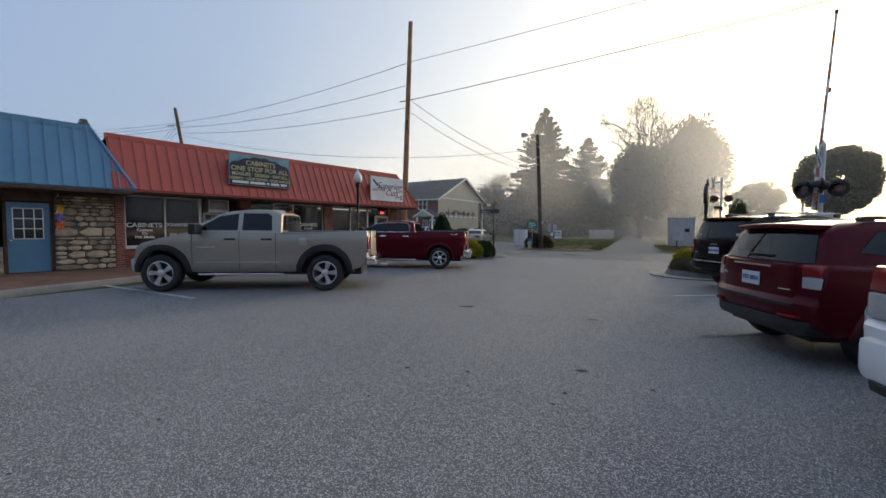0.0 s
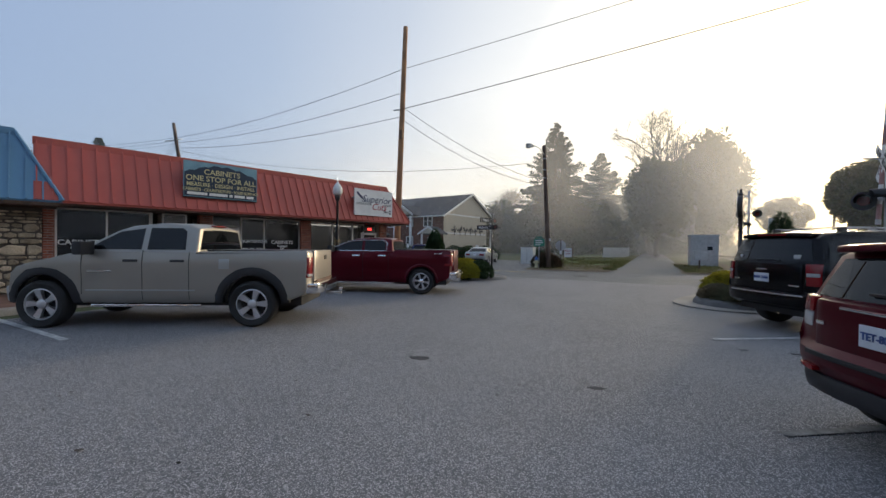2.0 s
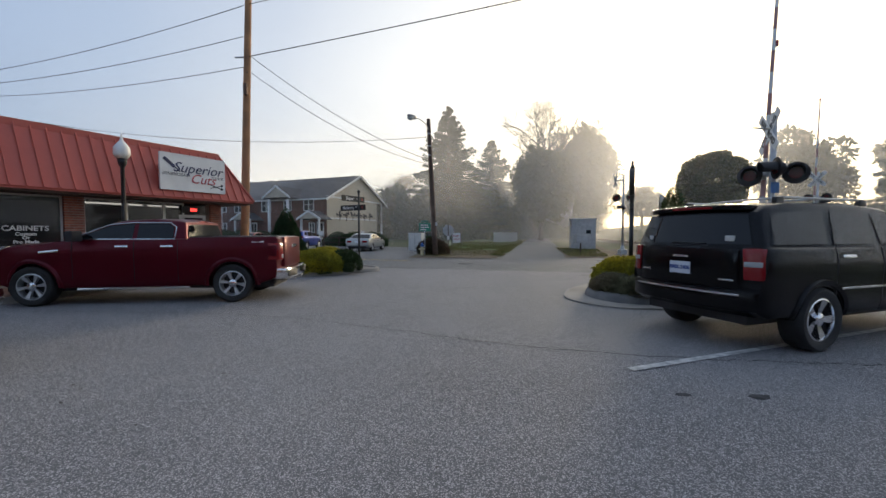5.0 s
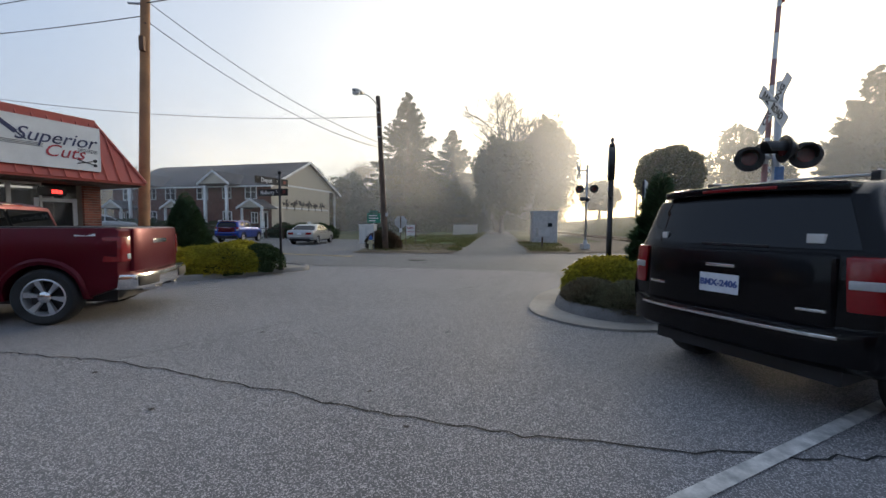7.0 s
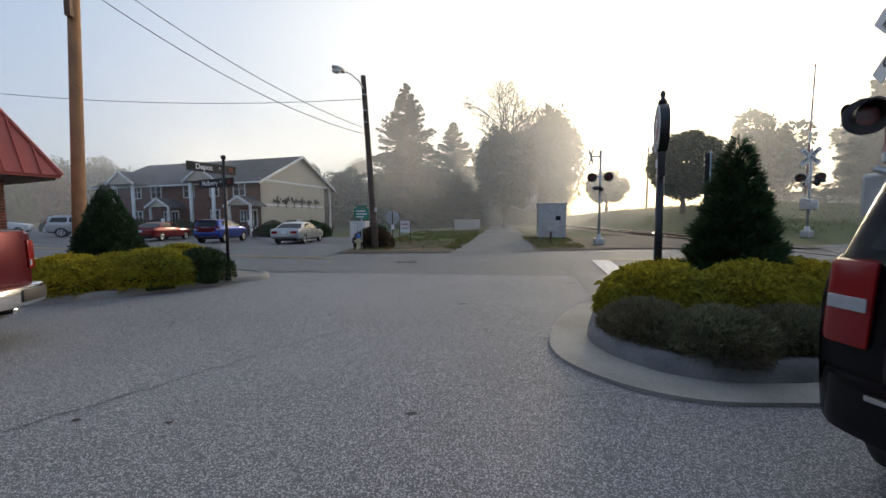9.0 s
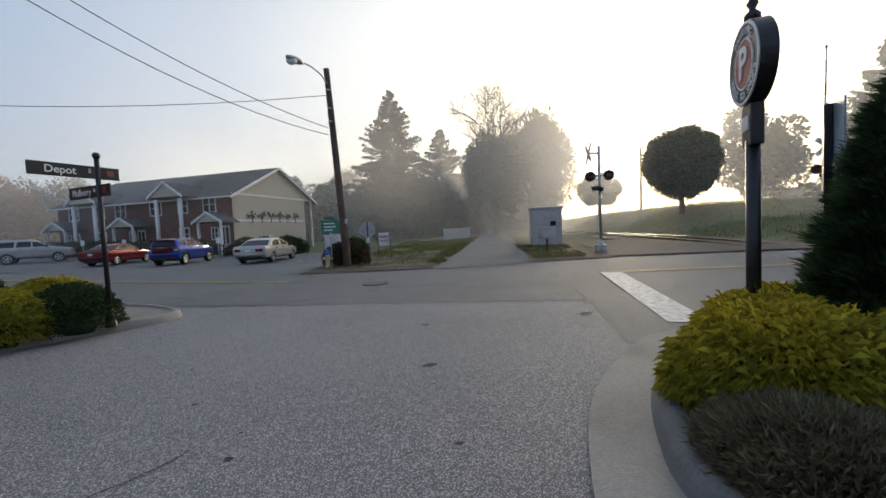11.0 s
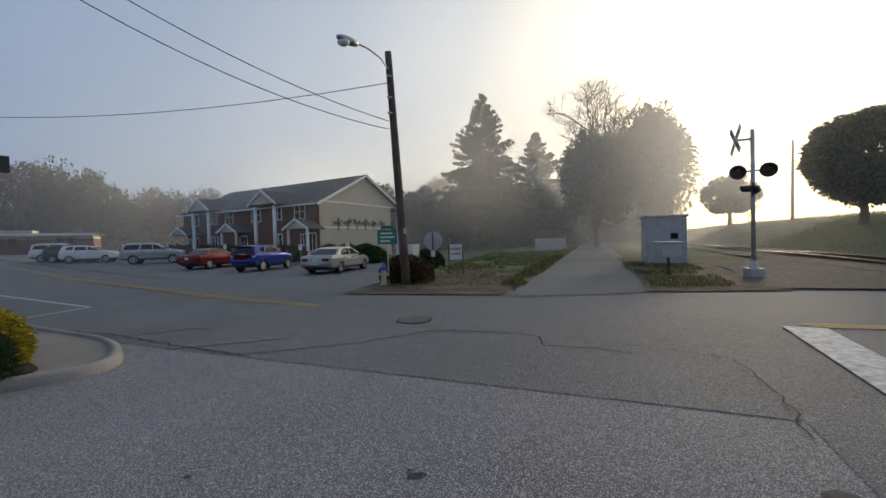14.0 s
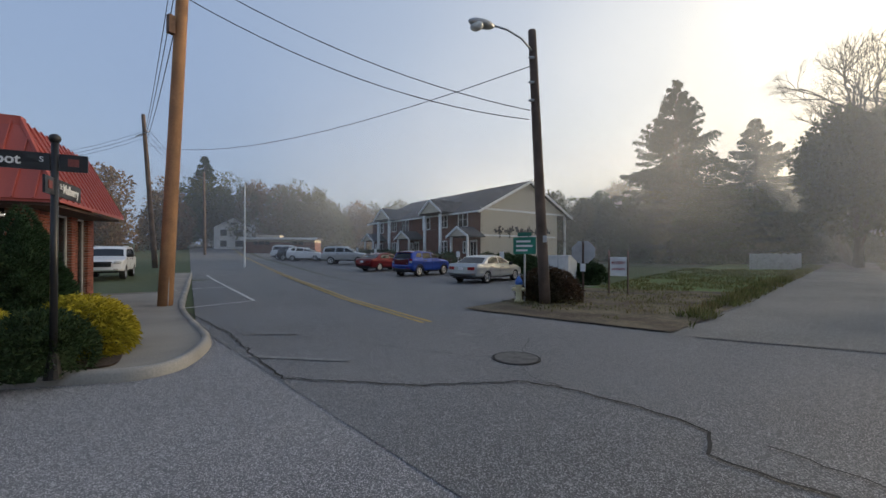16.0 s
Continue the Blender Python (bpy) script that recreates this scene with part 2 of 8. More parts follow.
def prism(bm, outline, y0, y1):
    """A polygon of (x, z) swept from y0 to y1."""
    a = [bm.verts.new((x, y0, z)) for x, z in outline]
    b = [bm.verts.new((x, y1, z)) for x, z in outline]
    n = len(a)
    bm.faces.new(a)
    bm.faces.new(b[::-1])
    for i in range(n):
        bm.faces.new((a[i], b[i], b[(i + 1) % n], a[(i + 1) % n]))
    return bm


def slab(bm, outline, z0, z1):
    """A polygon of (x, y) raised from z0 to z1."""
    a = [bm.verts.new((x, y, z0)) for x, y in outline]
    b = [bm.verts.new((x, y, z1)) for x, y in outline]
    n = len(a)
    bm.faces.new(a[::-1])
    bm.faces.new(b)
    for i in range(n):
        bm.faces.new((a[i], a[(i + 1) % n], b[(i + 1) % n], b[i]))
    return bm


def text(name, words, size, m, material, parent, align="CENTER", shear=0.0, wide=1.0, bold=0.0):
    """Raised lettering, standing in the local x-z plane of m and read from -y."""
    cu = bpy.data.curves.new(name, "FONT")
    cu.body, cu.size, cu.align_x, cu.align_y, cu.extrude, cu.shear, cu.offset = words, size, align, "CENTER", 0.004, shear, bold
    cu.resolution_u = 3
    tmp = bpy.data.objects.new(name, cu)
    me = bpy.data.meshes.new_from_object(tmp)
    bpy.data.objects.remove(tmp)
    bpy.data.curves.remove(cu)
    me.transform(m @ pose(0, 0, 0, 90, 0, 0) @ Matrix.Diagonal((wide, 1, 1, 1)))
    me.materials.clear()
    me.materials.append(material)
    ob = new(name, me)
    ob.parent = parent
    return ob


def lift(x, y):
    """The height of the ground."""
    s = (x - 3) * -0.86 + (y - 25) * 0.51
    up = 0.02 * max(0.0, s - 18) + 0.02 * max(0.0, s - 55)
    up = min(up, 4.0)
    # grassy bank beyond the railway
    q = (x - 25.6) * 0.961 - (y - 30) * 0.276
    w = min(1.0, max(0.0, q / 7.5))
    w = w * w * (3 - 2 * w)
    v = (x - 25.6) * 0.276 + (y - 30) * 0.961
    w *= min(1.0, max(0.0, (v + 5) / 22))
    return up + 2.8 * w


def drape(name, corners, nx, ny, off, material, label, category, bulge=0.0):
    """A sheet over the ground between four corners, off metres above it."""
    a, b, c, d = [Vector(p) for p in corners]
    bm = bmesh.new()
    grid = []
    for j in range(ny + 1):
        row = []
        for i in range(nx + 1):
            u, v = i / nx, j / ny
            p = (a * (1 - u) + b * u) * (1 - v) + (d * (1 - u) + c * u) * v
            if bulge and (i in (0, nx)):
                p = p + Vector((noise.noise((p.x * 0.6, p.y * 0.6, 3.1)), noise.noise((p.x * 0.6, p.y * 0.6, 7.7)))) * bulge
            row.append(bm.verts.new((p.x, p.y, lift(p.x, p.y) + off)))
        grid.append(row)
    for j in range(ny):
        for i in range(nx):
            bm.faces.new((grid[j][i], grid[j][i + 1], grid[j + 1][i + 1], grid[j + 1][i]))
    ob = link(name, bm, material)
    for p in ob.data.polygons:
        p.use_smooth = True
    return tagged(ob, label, category, kind="structure")


# ---- ground and roads ----
def build_ground():
    bm = bmesh.new()
    xs = [-420, -300, -200, -140, -100, -80, -60, -50, -40, -30, -20, -10, 0, 6, 12, 18, 22, 25, 27, 29, 31, 33, 35, 37, 39, 41, 43, 45, 48, 52, 60, 70, 85, 110, 150, 220, 320, 420]
    ys = [-300, -150, -60, -30, -15, 0, 10, 15, 18, 20, 22, 24, 26, 28, 30, 32, 35, 38, 42, 46, 50, 56, 62, 70, 80, 90, 105, 130, 170, 230, 320, 500]
    g = [[bm.verts.new((x, y, lift(x, y) - 0.03)) for x in xs] for y in ys]
    for j in range(len(ys) - 1):
        for i in range(len(xs) - 1):
            bm.faces.new((g[j][i], g[j][i + 1], g[j + 1][i + 1], g[j + 1][i]))
    ob = link("ground", bm, M_FIELD, smooth=True)
    tagged(ob, "misty grass ground reaching to the horizon", "ground", kind="structure")


build_ground()
drape("road_depot", [(-16, -14), (16, -22), (14.5, 17.5), (-1.5, 22.6)], 12, 14, 0.0, M_DEPOT, "worn light grey asphalt street with coarse stones showing", "road")
drape("road_mulberry", [(60, 8), (60, 21.5), (7.7, 27.9), (9.5, 18.9)], 6, 10, -0.004, M_MULB, "dark smooth asphalt road leading to the railway crossing", "road")
drape("road_mulberry", [(8.72, 16.35), (16, 14.6), (16, 20.4), (9.72, 18.9)], 4, 4, 0.005, M_MULB, "dark smooth asphalt before the stop line", "road")
drape("road_mulberry", [(9.72, 18.9), (8.0, 27.4), (3.0, 28.1), (-0.9, 22.4)], 4, 4, 0.006, M_MULB, "dark smooth asphalt road with long cracks", "road")
drape("road_mulberry", [(-0.9, 22.4), (3.0, 28.1), (-102, 88), (-110, 81)], 4, 40, 0.004, M_MULB, "dark smooth asphalt road with a double yellow line", "road")
drape("side_road", [(7.6, 26.3), (12.2, 26.5), (40, 112), (34.5, 114)], 4, 30, 0.011, M_SIDE, "narrow dusty grey lane leading to the trees", "road", bulge=0.35)
drape("parking_lot", [(3.0, 28.1), (5.2, 43), (-62, 76), (-62, 66)], 6, 24, 0.0, M_MULB, "dark asphalt parking lot before the apartments", "parking lot")
drape("grass_verge", [(3.1, 28.2), (7.8, 26.7), (34, 112), (24, 116)], 4, 16, 0.03, M_GRASS, "mown lawn with dry patches beside the lane", "grass")
drape("dirt_verge", [(2.9, 27.4), (7.9, 26.5), (11.0, 36.5), (5.0, 35.5)], 8, 8, 0.04, M_DIRT, "bare earth and dry grass at the street corner", "ground", bulge=0.3)
drape("grass_verge", [(11.9, 26.6), (15.5, 26.4), (22.5, 45), (17.2, 43)], 4, 8, 0.03, M_DIRT, "dry grass strip beside the lane", "grass", bulge=0.25)


# ---- shops along the street ----
SHOP = Matrix.Translation((-9.55, 10.35, 0)) @ pose(0, 0, 0, 0, 0, 57.05)


def hip_roof(name, x0, x1, z0, z1, run, depth, hip0, hip1, material, parent, label):
    """A mansard: front slope and end slopes, as thick sheets, with standing ribs and a cap."""
    bm = bmesh.new()
    a0, a1 = x0 + (run if hip0 else 0), x1 - (run if hip1 else 0)
    th = 0.05
    def sheet(q):
        top = [bm.verts.new(p) for p in q]
        bot = [bm.verts.new((p[0], p[1] + th * 0.7, p[2] - th)) for p in q]
        n = len(q)
        bm.faces.new(top)
        bm.faces.new(bot[::-1])
        for i in range(n):
            bm.faces.new((top[i], bot[i], bot[(i + 1) % n], top[(i + 1) % n]))
    sheet([(x0, 0, z0), (x1, 0, z0), (a1, run, z1), (a0, run, z1)])
    if hip1:
        sheet([(x1, 0.001, z0), (x1, depth, z0), (a1, depth, z1), (a1, run, z1)])
    if hip0:
        sheet([(x0, depth, z0), (x0, 0.001, z0), (a0, run, z1), (a0, depth, z1)])
    roof = part(name, bm, material, parent, label)
    n = int((x1 - x0) / 0.305)
    rib = None
    for i in range(n + 1):
        x = x0 + 0.06 + (x1 - x0 - 0.12) * i / n
        top = 1.0
        if hip1 and x > a1:
            top = (x1 - x) / run
        if hip0 and x < a0:
            top = (x - x0) / run
        if top < 0.06:
            continue
        bm = bmesh.new()
        ln = math.hypot(run, z1 - z0) * top
        box(bm, -0.014, 0.014, -0.004, ln, 0, 0.032)
        ob = part("rib", bm, material, roof)
        ob.matrix_basis = Matrix.Translation((x, -0.004, z0 + 0.012)) @ pose(0, 0, 0, math.degrees(math.atan2(z1 - z0, run)), 0, 0)
    if hip1:
        m = int((depth - run) / 0.305)
        for i in range(m + 1):
            y = run * 0.5 + (depth - run * 0.6) * i / max(1, m)
            bm = B(-0.004, math.hypot(run, z1 - z0) * min(1.0, y / run), -0.014, 0.014, 0, 0.032)
            ob = part("rib", bm, material, roof)
            ob.matrix_basis = Matrix.Translation((x1 + 0.004, y, z0 + 0.012)) @ pose(0, 0, 0, 0, 0, 180) @ pose(0, 0, 0, 0, -math.degrees(math.atan2(z1 - z0, run)), 0)
    bm = bmesh.new()
    box(bm, a0 - 0.02, a1 + 0.02, run - 0.05, run + 0.2, z1 - 0.1, z1 + 0.09)
    if hip1:
        tube(bm, [(x1 + 0.01, -0.01, z0 + 0.02), (a1 + 0.01, run, z1 + 0.03)], 0.045, 6)
    if hip0:
        tube(bm, [(x0 - 0.01, -0.01, z0 + 0.02), (a0 - 0.01, run, z1 + 0.03)], 0.045, 6)
    part("ridge_cap", bm, material, roof)
    bm = bmesh.new()
    box(bm, a0, a1, run + 0.06, depth + 0.5, z1 - 0.12, z1 - 0.06)
    part("flat_roof", bm, M_ROOF, parent)
    return roof


def brick_mesh():
    bm = B(-0.1, 0.1, -0.05, 0.05, -0.029, 0.029, bev=0.004)
    me = bpy.data.meshes.new("brick")
    bmesh.ops.recalc_face_normals(bm, faces=bm.faces)
    bm.to_mesh(me)
    bm.free()
    me.materials.append(M_BRICK)
    return me


BRICK = brick_mesh()
LAYER = []


def brick_face(parent, x0, x1, z0, z1, y, turn=None):
    """Remembers a field of bricks in running bond on the face y of a wall; laid last."""
    LAYER.append((parent, x0, x1, z0, z1, y, turn))


def lay_bricks():
    for parent, x0, x1, z0, z1, y, turn in LAYER:
        rows = int((z1 - z0) / 0.0725)
        for r in range(rows):
            z = z0 + 0.036 + r * (z1 - z0) / rows
            x = x0 - (0.105 if r % 2 else 0.0)
            while x < x1 - 0.02:
                a, b = max(x, x0), min(x + 0.2, x1)
                if b - a > 0.03:
                    ob = bpy.data.objects.new("brick", BRICK)
                    scene.collection.objects.link(ob)
                    ob.parent = parent
                    m = Matrix.Translation(((a + b) / 2, y + random.uniform(0, 0.004), z)) @ Matrix.Diagonal(((b - a) / 0.2, 1, 1, 1))
                    ob.matrix_basis = (turn @ m) if turn is not None else m
                x += 0.21


def stone_field(parent, x0, x1, z0, z1, y):
    """Rubble stones of many sizes with recessed joints."""
    z, rng = z0, random.Random(7)
    while z < z1 - 0.05:
        h = rng.choice((0.09, 0.13, 0.17, 0.24, 0.3))
        h = min(h, z1 - z)
        x = x0
        while x < x1 - 0.03:
            w = min(rng.uniform(0.16, 0.5) * (1.2 if h > 0.15 else 0.9), x1 - x)
            sub = [(z, h)]
            if h > 0.2 and rng.random() < 0.45:
                sub = [(z, h * 0.45), (z + h * 0.45, h * 0.55)]
            for zz, hh in sub:
                g = 0.012
                bm = bmesh.new()
                n = rng.choice((5, 6, 7, 8))
                loop = []
                for k in range(n):
                    a = 2 * math.pi * (k + 0.5) / n + rng.uniform(-0.15, 0.15)
                    s = 1 / max(abs(math.cos(a)), abs(math.sin(a)))
                    s = min(s, 1.28)
                    loop.append((math.cos(a) * s * (w / 2 - g), math.sin(a) * s * (hh / 2 - g)))
                out = rng.uniform(0.02, 0.06)
                back = [bm.verts.new((p[0], 0.03, p[1])) for p in loop]
                mid = [bm.verts.new((p[0], -out * 0.6, p[1])) for p in loop]
                fr = [bm.verts.new((p[0] * 0.82, -out - rng.uniform(0, 0.012), p[1] * 0.8)) for p in loop]
                for q, s in ((back, mid), (mid, fr)):
                    for k in range(n):
                        bm.faces.new((q[k], q[(k + 1) % n], s[(k + 1) % n], s[k]))
                bm.faces.new(fr)
                ob = part("stone", bm, M_STONE, parent)
                ob.matrix_basis = Matrix.Translation((x + w / 2, y, zz + hh / 2))
            x += w
        z += h


def shop_window(parent, x0, x1, z0, z1, y, mullions, turn=None):
    tm = turn if turn is not None else Matrix()
    win = thing("window", tm, "", "")
    win.parent = parent
    f = 0.05
    bm = bmesh.new()
    box(bm, x0, x1, y - 0.03, y + 0.05, z0, z0 + f)
    box(bm, x0, x1, y - 0.03, y + 0.05, z1 - f, z1)
    for x in (x0, x1 - f, *mullions):
        box(bm, x, x + f, y - 0.028, y + 0.048, z0 + f, z1 - f)
    part("frame", bm, M_TRIM, win, "painted window frame")
    edges = [x0 + f, *[v for q in mullions for v in (q, q + f)], x1 - f]
    for a, b in zip(edges[::2], edges[1::2]):
        p = part("pane", B(a, b, y, y + 0.012, z0 + f, z1 - f), M_SHOPGLASS, win)
        p.visible_shadow = False
    return win


def build_shops():
    red = thing("shop_building", SHOP, "single-storey brick shop building with a red metal mansard roof", "building")
    hip_roof("roof", -0.5, 12.45, 2.62, 4.3, 0.85, 5.2, False, True, M_REDMETAL, red, "red standing-seam metal mansard")
    # the shadow below the eave is put into the soffit's dark colour
    part("soffit", B(0.0, 12.36, 0.08, 5.1, 2.50, 2.56), M_DKWOOD, red, "soffit coloured dark for the shade under the eave")
    part("fascia", B(0.0, 12.43, 0.02, 0.06, 2.56, 2.63), M_REDMETAL, red)
    wy = 1.0
    piers = [(-0.32, -0.08), (3.53, 3.93), (7.24, 7.69), (11.34, 11.75)]
    for a, b in piers:
        p = part("brick_pier", B(a + 0.015, b - 0.015, wy - 0.04, wy + 0.3, 0.1, 2.5), M_MORTAR, red, "red brick pier")
        brick_face(p, a, b, 0.1, 2.5, wy)
        if a == 3.53:
            brick_face(p, wy - 0.05, wy + 0.3, 0.1, 2.5, 0, Matrix.Translation((3.57, 0, 0)) @ pose(0, 0, 0, 0, 0, 90))
        if b == 11.75:
            part("end_wall", B(11.4, 11.70, wy + 0.3, 2.15, 0.1, 2.5), M_MORTAR, red)
            brick_face(p, wy - 0.05, 2.15, 0.1, 2.5, 0, Matrix.Translation((11.70, 0, 0)) @ pose(0, 0, 0, 0, 0, 90))
    for a, b in ((-0.08, 2.15), (5.0, 7.24), (7.69, 9.85)):
        p = part("bulkhead", B(a, b, wy + 0.05, wy + 0.25, 0.1, 0.72), M_MORTAR, red, "red brick bulkhead below the shop window")
        brick_face(p, a, b, 0.1, 0.70, wy + 0.06)
        part("sill", B(a, b, wy - 0.03, wy + 0.25, 0.72, 0.77), M_TRIM, red)
    shop_window(red, -0.08, 2.15, 0.77, 2.5, wy + 0.1, [1.03])
    shop_window(red, 4.9, 7.24, 0.77, 2.5, wy + 0.1, [5.75])
    shop_window(red, 7.69, 9.85, 0.77, 2.5, wy + 0.1, [8.75])
    shop_window(red, 9.85, 10.5, 0.12, 2.5, wy + 0.14, [])
    # end wall towards the cross street
    for a, b in ((3.3, 3.75), (4.6, 5.15)):
        q = part("end_wall", B(11.4, 11.70, a, b, 0.1, 2.5), M_MORTAR, red)
        brick_face(q, a, b, 0.1, 2.5, 0, Matrix.Translation((11.70, 0, 0)) @ pose(0, 0, 0, 0, 0, 90))
    part("end_wall", B(11.4, 11.68, 2.15, 3.3, 0.1, 0.5), M_BRICK, red)
    shop_window(red, 2.15, 3.3, 0.5, 2.5, 0, [], Matrix.Translation((11.62, 0, 0)) @ pose(0, 0, 0, 0, 0, 90))
    shop_window(red, 3.75, 4.6, 0.3, 2.5, 0, [], Matrix.Translation((11.62, 0, 0)) @ pose(0, 0, 0, 0, 0, 90))
    part("back_wall", B(-0.3, 11.7, 5.15, 5.35, 0.1, 4.2), M_BRICK, red)
    part("inner_wall", B(-0.3, 11.35, 4.0, 4.1, 0.1, 2.5), mat("grey_shop_wall", (0.2, 0.19, 0.17), 0.8, var=0.1), red)
    part("shop_floor", B(-0.3, 11.4, 1.25, 5.1, 0.06, 0.1), M_DKWOOD, red)
    part("fascia_wall", B(-0.3, 11.4, 1.3, 5.1, 2.57, 2.62), M_TRIM, red)
    part("interior_cabinet", B(0.2, 1.8, 2.2, 2.7, 0.1, 0.95, bev=0.01), M_POLE, red, "wooden display cabinet behind the glass")
    for x in (8.2, 9.2, 10.4):
        part("tube_light", B(x - 0.5, x + 0.5, 2.2, 2.3, 2.40, 2.45), M_TUBE, red, "fluorescent tube")
    # recessed entrance with an air conditioner over the door
    part("entrance_wall", B(2.15, 3.53, 1.9, 2.0, 0.1, 2.5), M_PLASTIC, red)
    part("entrance_side", B(2.13, 2.2, 1.1, 1.9, 0.1, 2.5), M_TRIM, red)
    d = thing("door", Matrix.Translation((2.9, 1.82, 0)), "", "")
    d.parent = red
    part("leaf", B(-0.45, 0.45, -0.02, 0.04, 0.12, 2.02, bev=0.006), M_TRIM, d, "off-white glazed door")
    for i in range(3):
        for j in range(4):
            part("pane", B(-0.36 + i * 0.25, -0.14 + i * 0.25, -0.03, 0, 1.0 + j * 0.24, 1.21 + j * 0.24), M_DARKGLASS, d)
    ac = thing("air_conditioner", SHOP @ Matrix.Translation((2.82, 1.15, 2.28)), "beige window air conditioner over the shop door", "air conditioner")
    part("case", B(-0.36, 0.36, 0, 0.7, -0.2, 0.22, bev=0.015), M_TRIM, ac)
    part("grille", B(-0.3, 0.3, -0.012, 0.01, -0.15, 0.17), M_PLASTIC, ac, "dark grille")
    for k in range(7):
        part("slat", B(-0.29, 0.29, -0.022, -0.008, -0.13 + k * 0.042, -0.115 + k * 0.042), M_STEEL, ac)
    part("bracket", B(-0.36, 0.36, 0.05, 0.6, -0.26, -0.2), M_WHITE, ac)
    # the second shop's glazed doors
    for x, nm in ((4.42, "poster"), (10.8, "led")):
        d = thing("door", Matrix.Translation((x, wy + 0.16, 0)), "", "")
        d.parent = red
        bm = bmesh.new()
        for a, b, c, e in ((-0.46, -0.36, 0.12, 2.1), (0.36, 0.46, 0.12, 2.1), (-0.36, 0.36, 0.12, 0.32), (-0.36, 0.36, 2.0, 2.1)):
            box(bm, a, b, -0.03, 0.03, c, e)
        part("leaf_frame", bm, M_TRIM, d, "aluminium door frame")
        part("pane", B(-0.36, 0.36, -0.005, 0.005, 0.32, 2.0), M_SHOPGLASS, d).visible_shadow = False
        part("transom", B(-0.46, 0.46, -0.01, 0.01, 2.14, 2.5), M_SHOPGLASS, d)
    part("wall_infill", B(3.93, 3.98, wy + 0.1, wy + 0.2, 0.1, 2.5), M_TRIM, red)
    led = thing("led_sign", SHOP @ Matrix.Translation((10.72, wy + 0.1, 2.28)), "black LED sign with red glowing letters in a shop door", "sign")
    part("panel", B(-0.3, 0.3, 0, 0.04, -0.12, 0.12, bev=0.01), M_BLACK, led)
    for k in range(3):
        part("red_letter", B(-0.02 + k * 0.08, 0.04 + k * 0.08, -0.012, 0.002, -0.05, 0.05), M_LED, led)
    poster = thing("poster", SHOP @ Matrix.Translation((4.42, wy + 0.12, 1.35)), "poster with red and blue patches on a shop door", "poster")
    part("paper", B(-0.28, 0.28, 0, 0.01, -0.55, 0.5), M_TRIM, poster)
    part("red_patch", T([(0, -0.006, 0.2), (0, 0.002, 0.2)], 0.2, 14), mat("poster_red", (0.5, 0.06, 0.06), 0.6), poster)
    part("blue_patch", B(-0.26, 0.26, -0.004, 0.002, -0.5, -0.32), mat("poster_blue", (0.1, 0.18, 0.42), 0.6), poster)
    # lettering on the glass
    y = wy + 0.08
    for words, x, z, s in (("CABINETS", 0.47, 1.50, 0.21), ("Custom", 0.47, 1.34, 0.13), ("Or", 0.47, 1.22, 0.13), ("Pro Made", 0.47, 1.1, 0.13), ("COUNTERTOPS", 1.6, 1.52, 0.155), ("828-421-7683", 1.6, 1.16, 0.14),
                           ("COUNTERTOPS", 5.35, 1.60, 0.145), ("828-421-7683", 5.35, 1.3, 0.13), ("CABINETS", 6.5, 1.58, 0.19), ("Custom", 6.5, 1.43, 0.12), ("Or", 6.5, 1.33, 0.12), ("Pro Made", 6.5, 1.22, 0.12)):
        text("window_lettering", words, s, Matrix.Translation((x, y, z)), M_WHITE, red, wide=1.05, bold=0.004)
    # sign boards on the red roof
    sign = thing("shop_sign", SHOP @ Matrix.Translation((3.97, 0.13, 3.62)), "dark blue-green painted shop sign board with pale lettering", "sign")
    part("board", B(-1.14, 1.14, -0.03, 0.03, -0.58, 0.58), mat("sign_sky_blue", (0.16, 0.30, 0.36), 0.6, var=0.12, scale=3), sign)
    hill = [(-1.12, -0.55)] + [(-1.12 + 2.24 * k / 16, 0.1 + 0.4 * math.sin(math.pi * (0.08 + 0.84 * k / 16)) + 0.03 * math.sin(k * 2.2)) for k in range(17)] + [(1.12, -0.55)]
    part("painted_mountain", prism(bmesh.new(), hill, -0.042, -0.02), mat("sign_deep_blue", (0.018, 0.035, 0.065), 0.6, var=0.1), sign, "deep blue painted mountain shape")
    gold = mat("sign_pale_gold", (0.55, 0.50, 0.28), 0.6, var=0.05)
    for words, z, s, w in (("CABINETS", 0.26, 0.25, 1.0), ("ONE STOP FOR ALL", 0.03, 0.25, 0.98), ("MEASURE · DESIGN · INSTALL", -0.17, 0.175, 0.93), ("CABINETS · COUNTERTOPS · SOLID SURFACE", -0.335, 0.14, 0.82)):
        text("sign_lettering", words, s, Matrix.Translation((0, -0.05, z)), gold, sign, wide=w, bold=0.003)
    x = -1.04
    for w in (0.58, 0.56, 0.1, 0.34, 0.24):
        part("lettering_bar", B(x, x + w, -0.052, -0.04, -0.51, -0.42), M_WHITE, sign)
        x += w + 0.06
    part("sign_frame", B(-1.16, 1.16, -0.02, 0.06, -0.6, -0.585), M_BLACK, sign)
    part("stand_off", B(-1.0, 1.0, 0.03, 0.55, 0.3, 0.36), M_BLACK, sign)
    s2 = thing("shop_sign", SHOP @ Matrix.Translation((10.3, 0.07, 3.42)), "white shop sign board with a comb, scissors and script lettering", "sign")
    part("board", B(-1.02, 1.02, -0.03, 0.03, -0.55, 0.57), M_WHITE, s2)
    bm = bmesh.new()
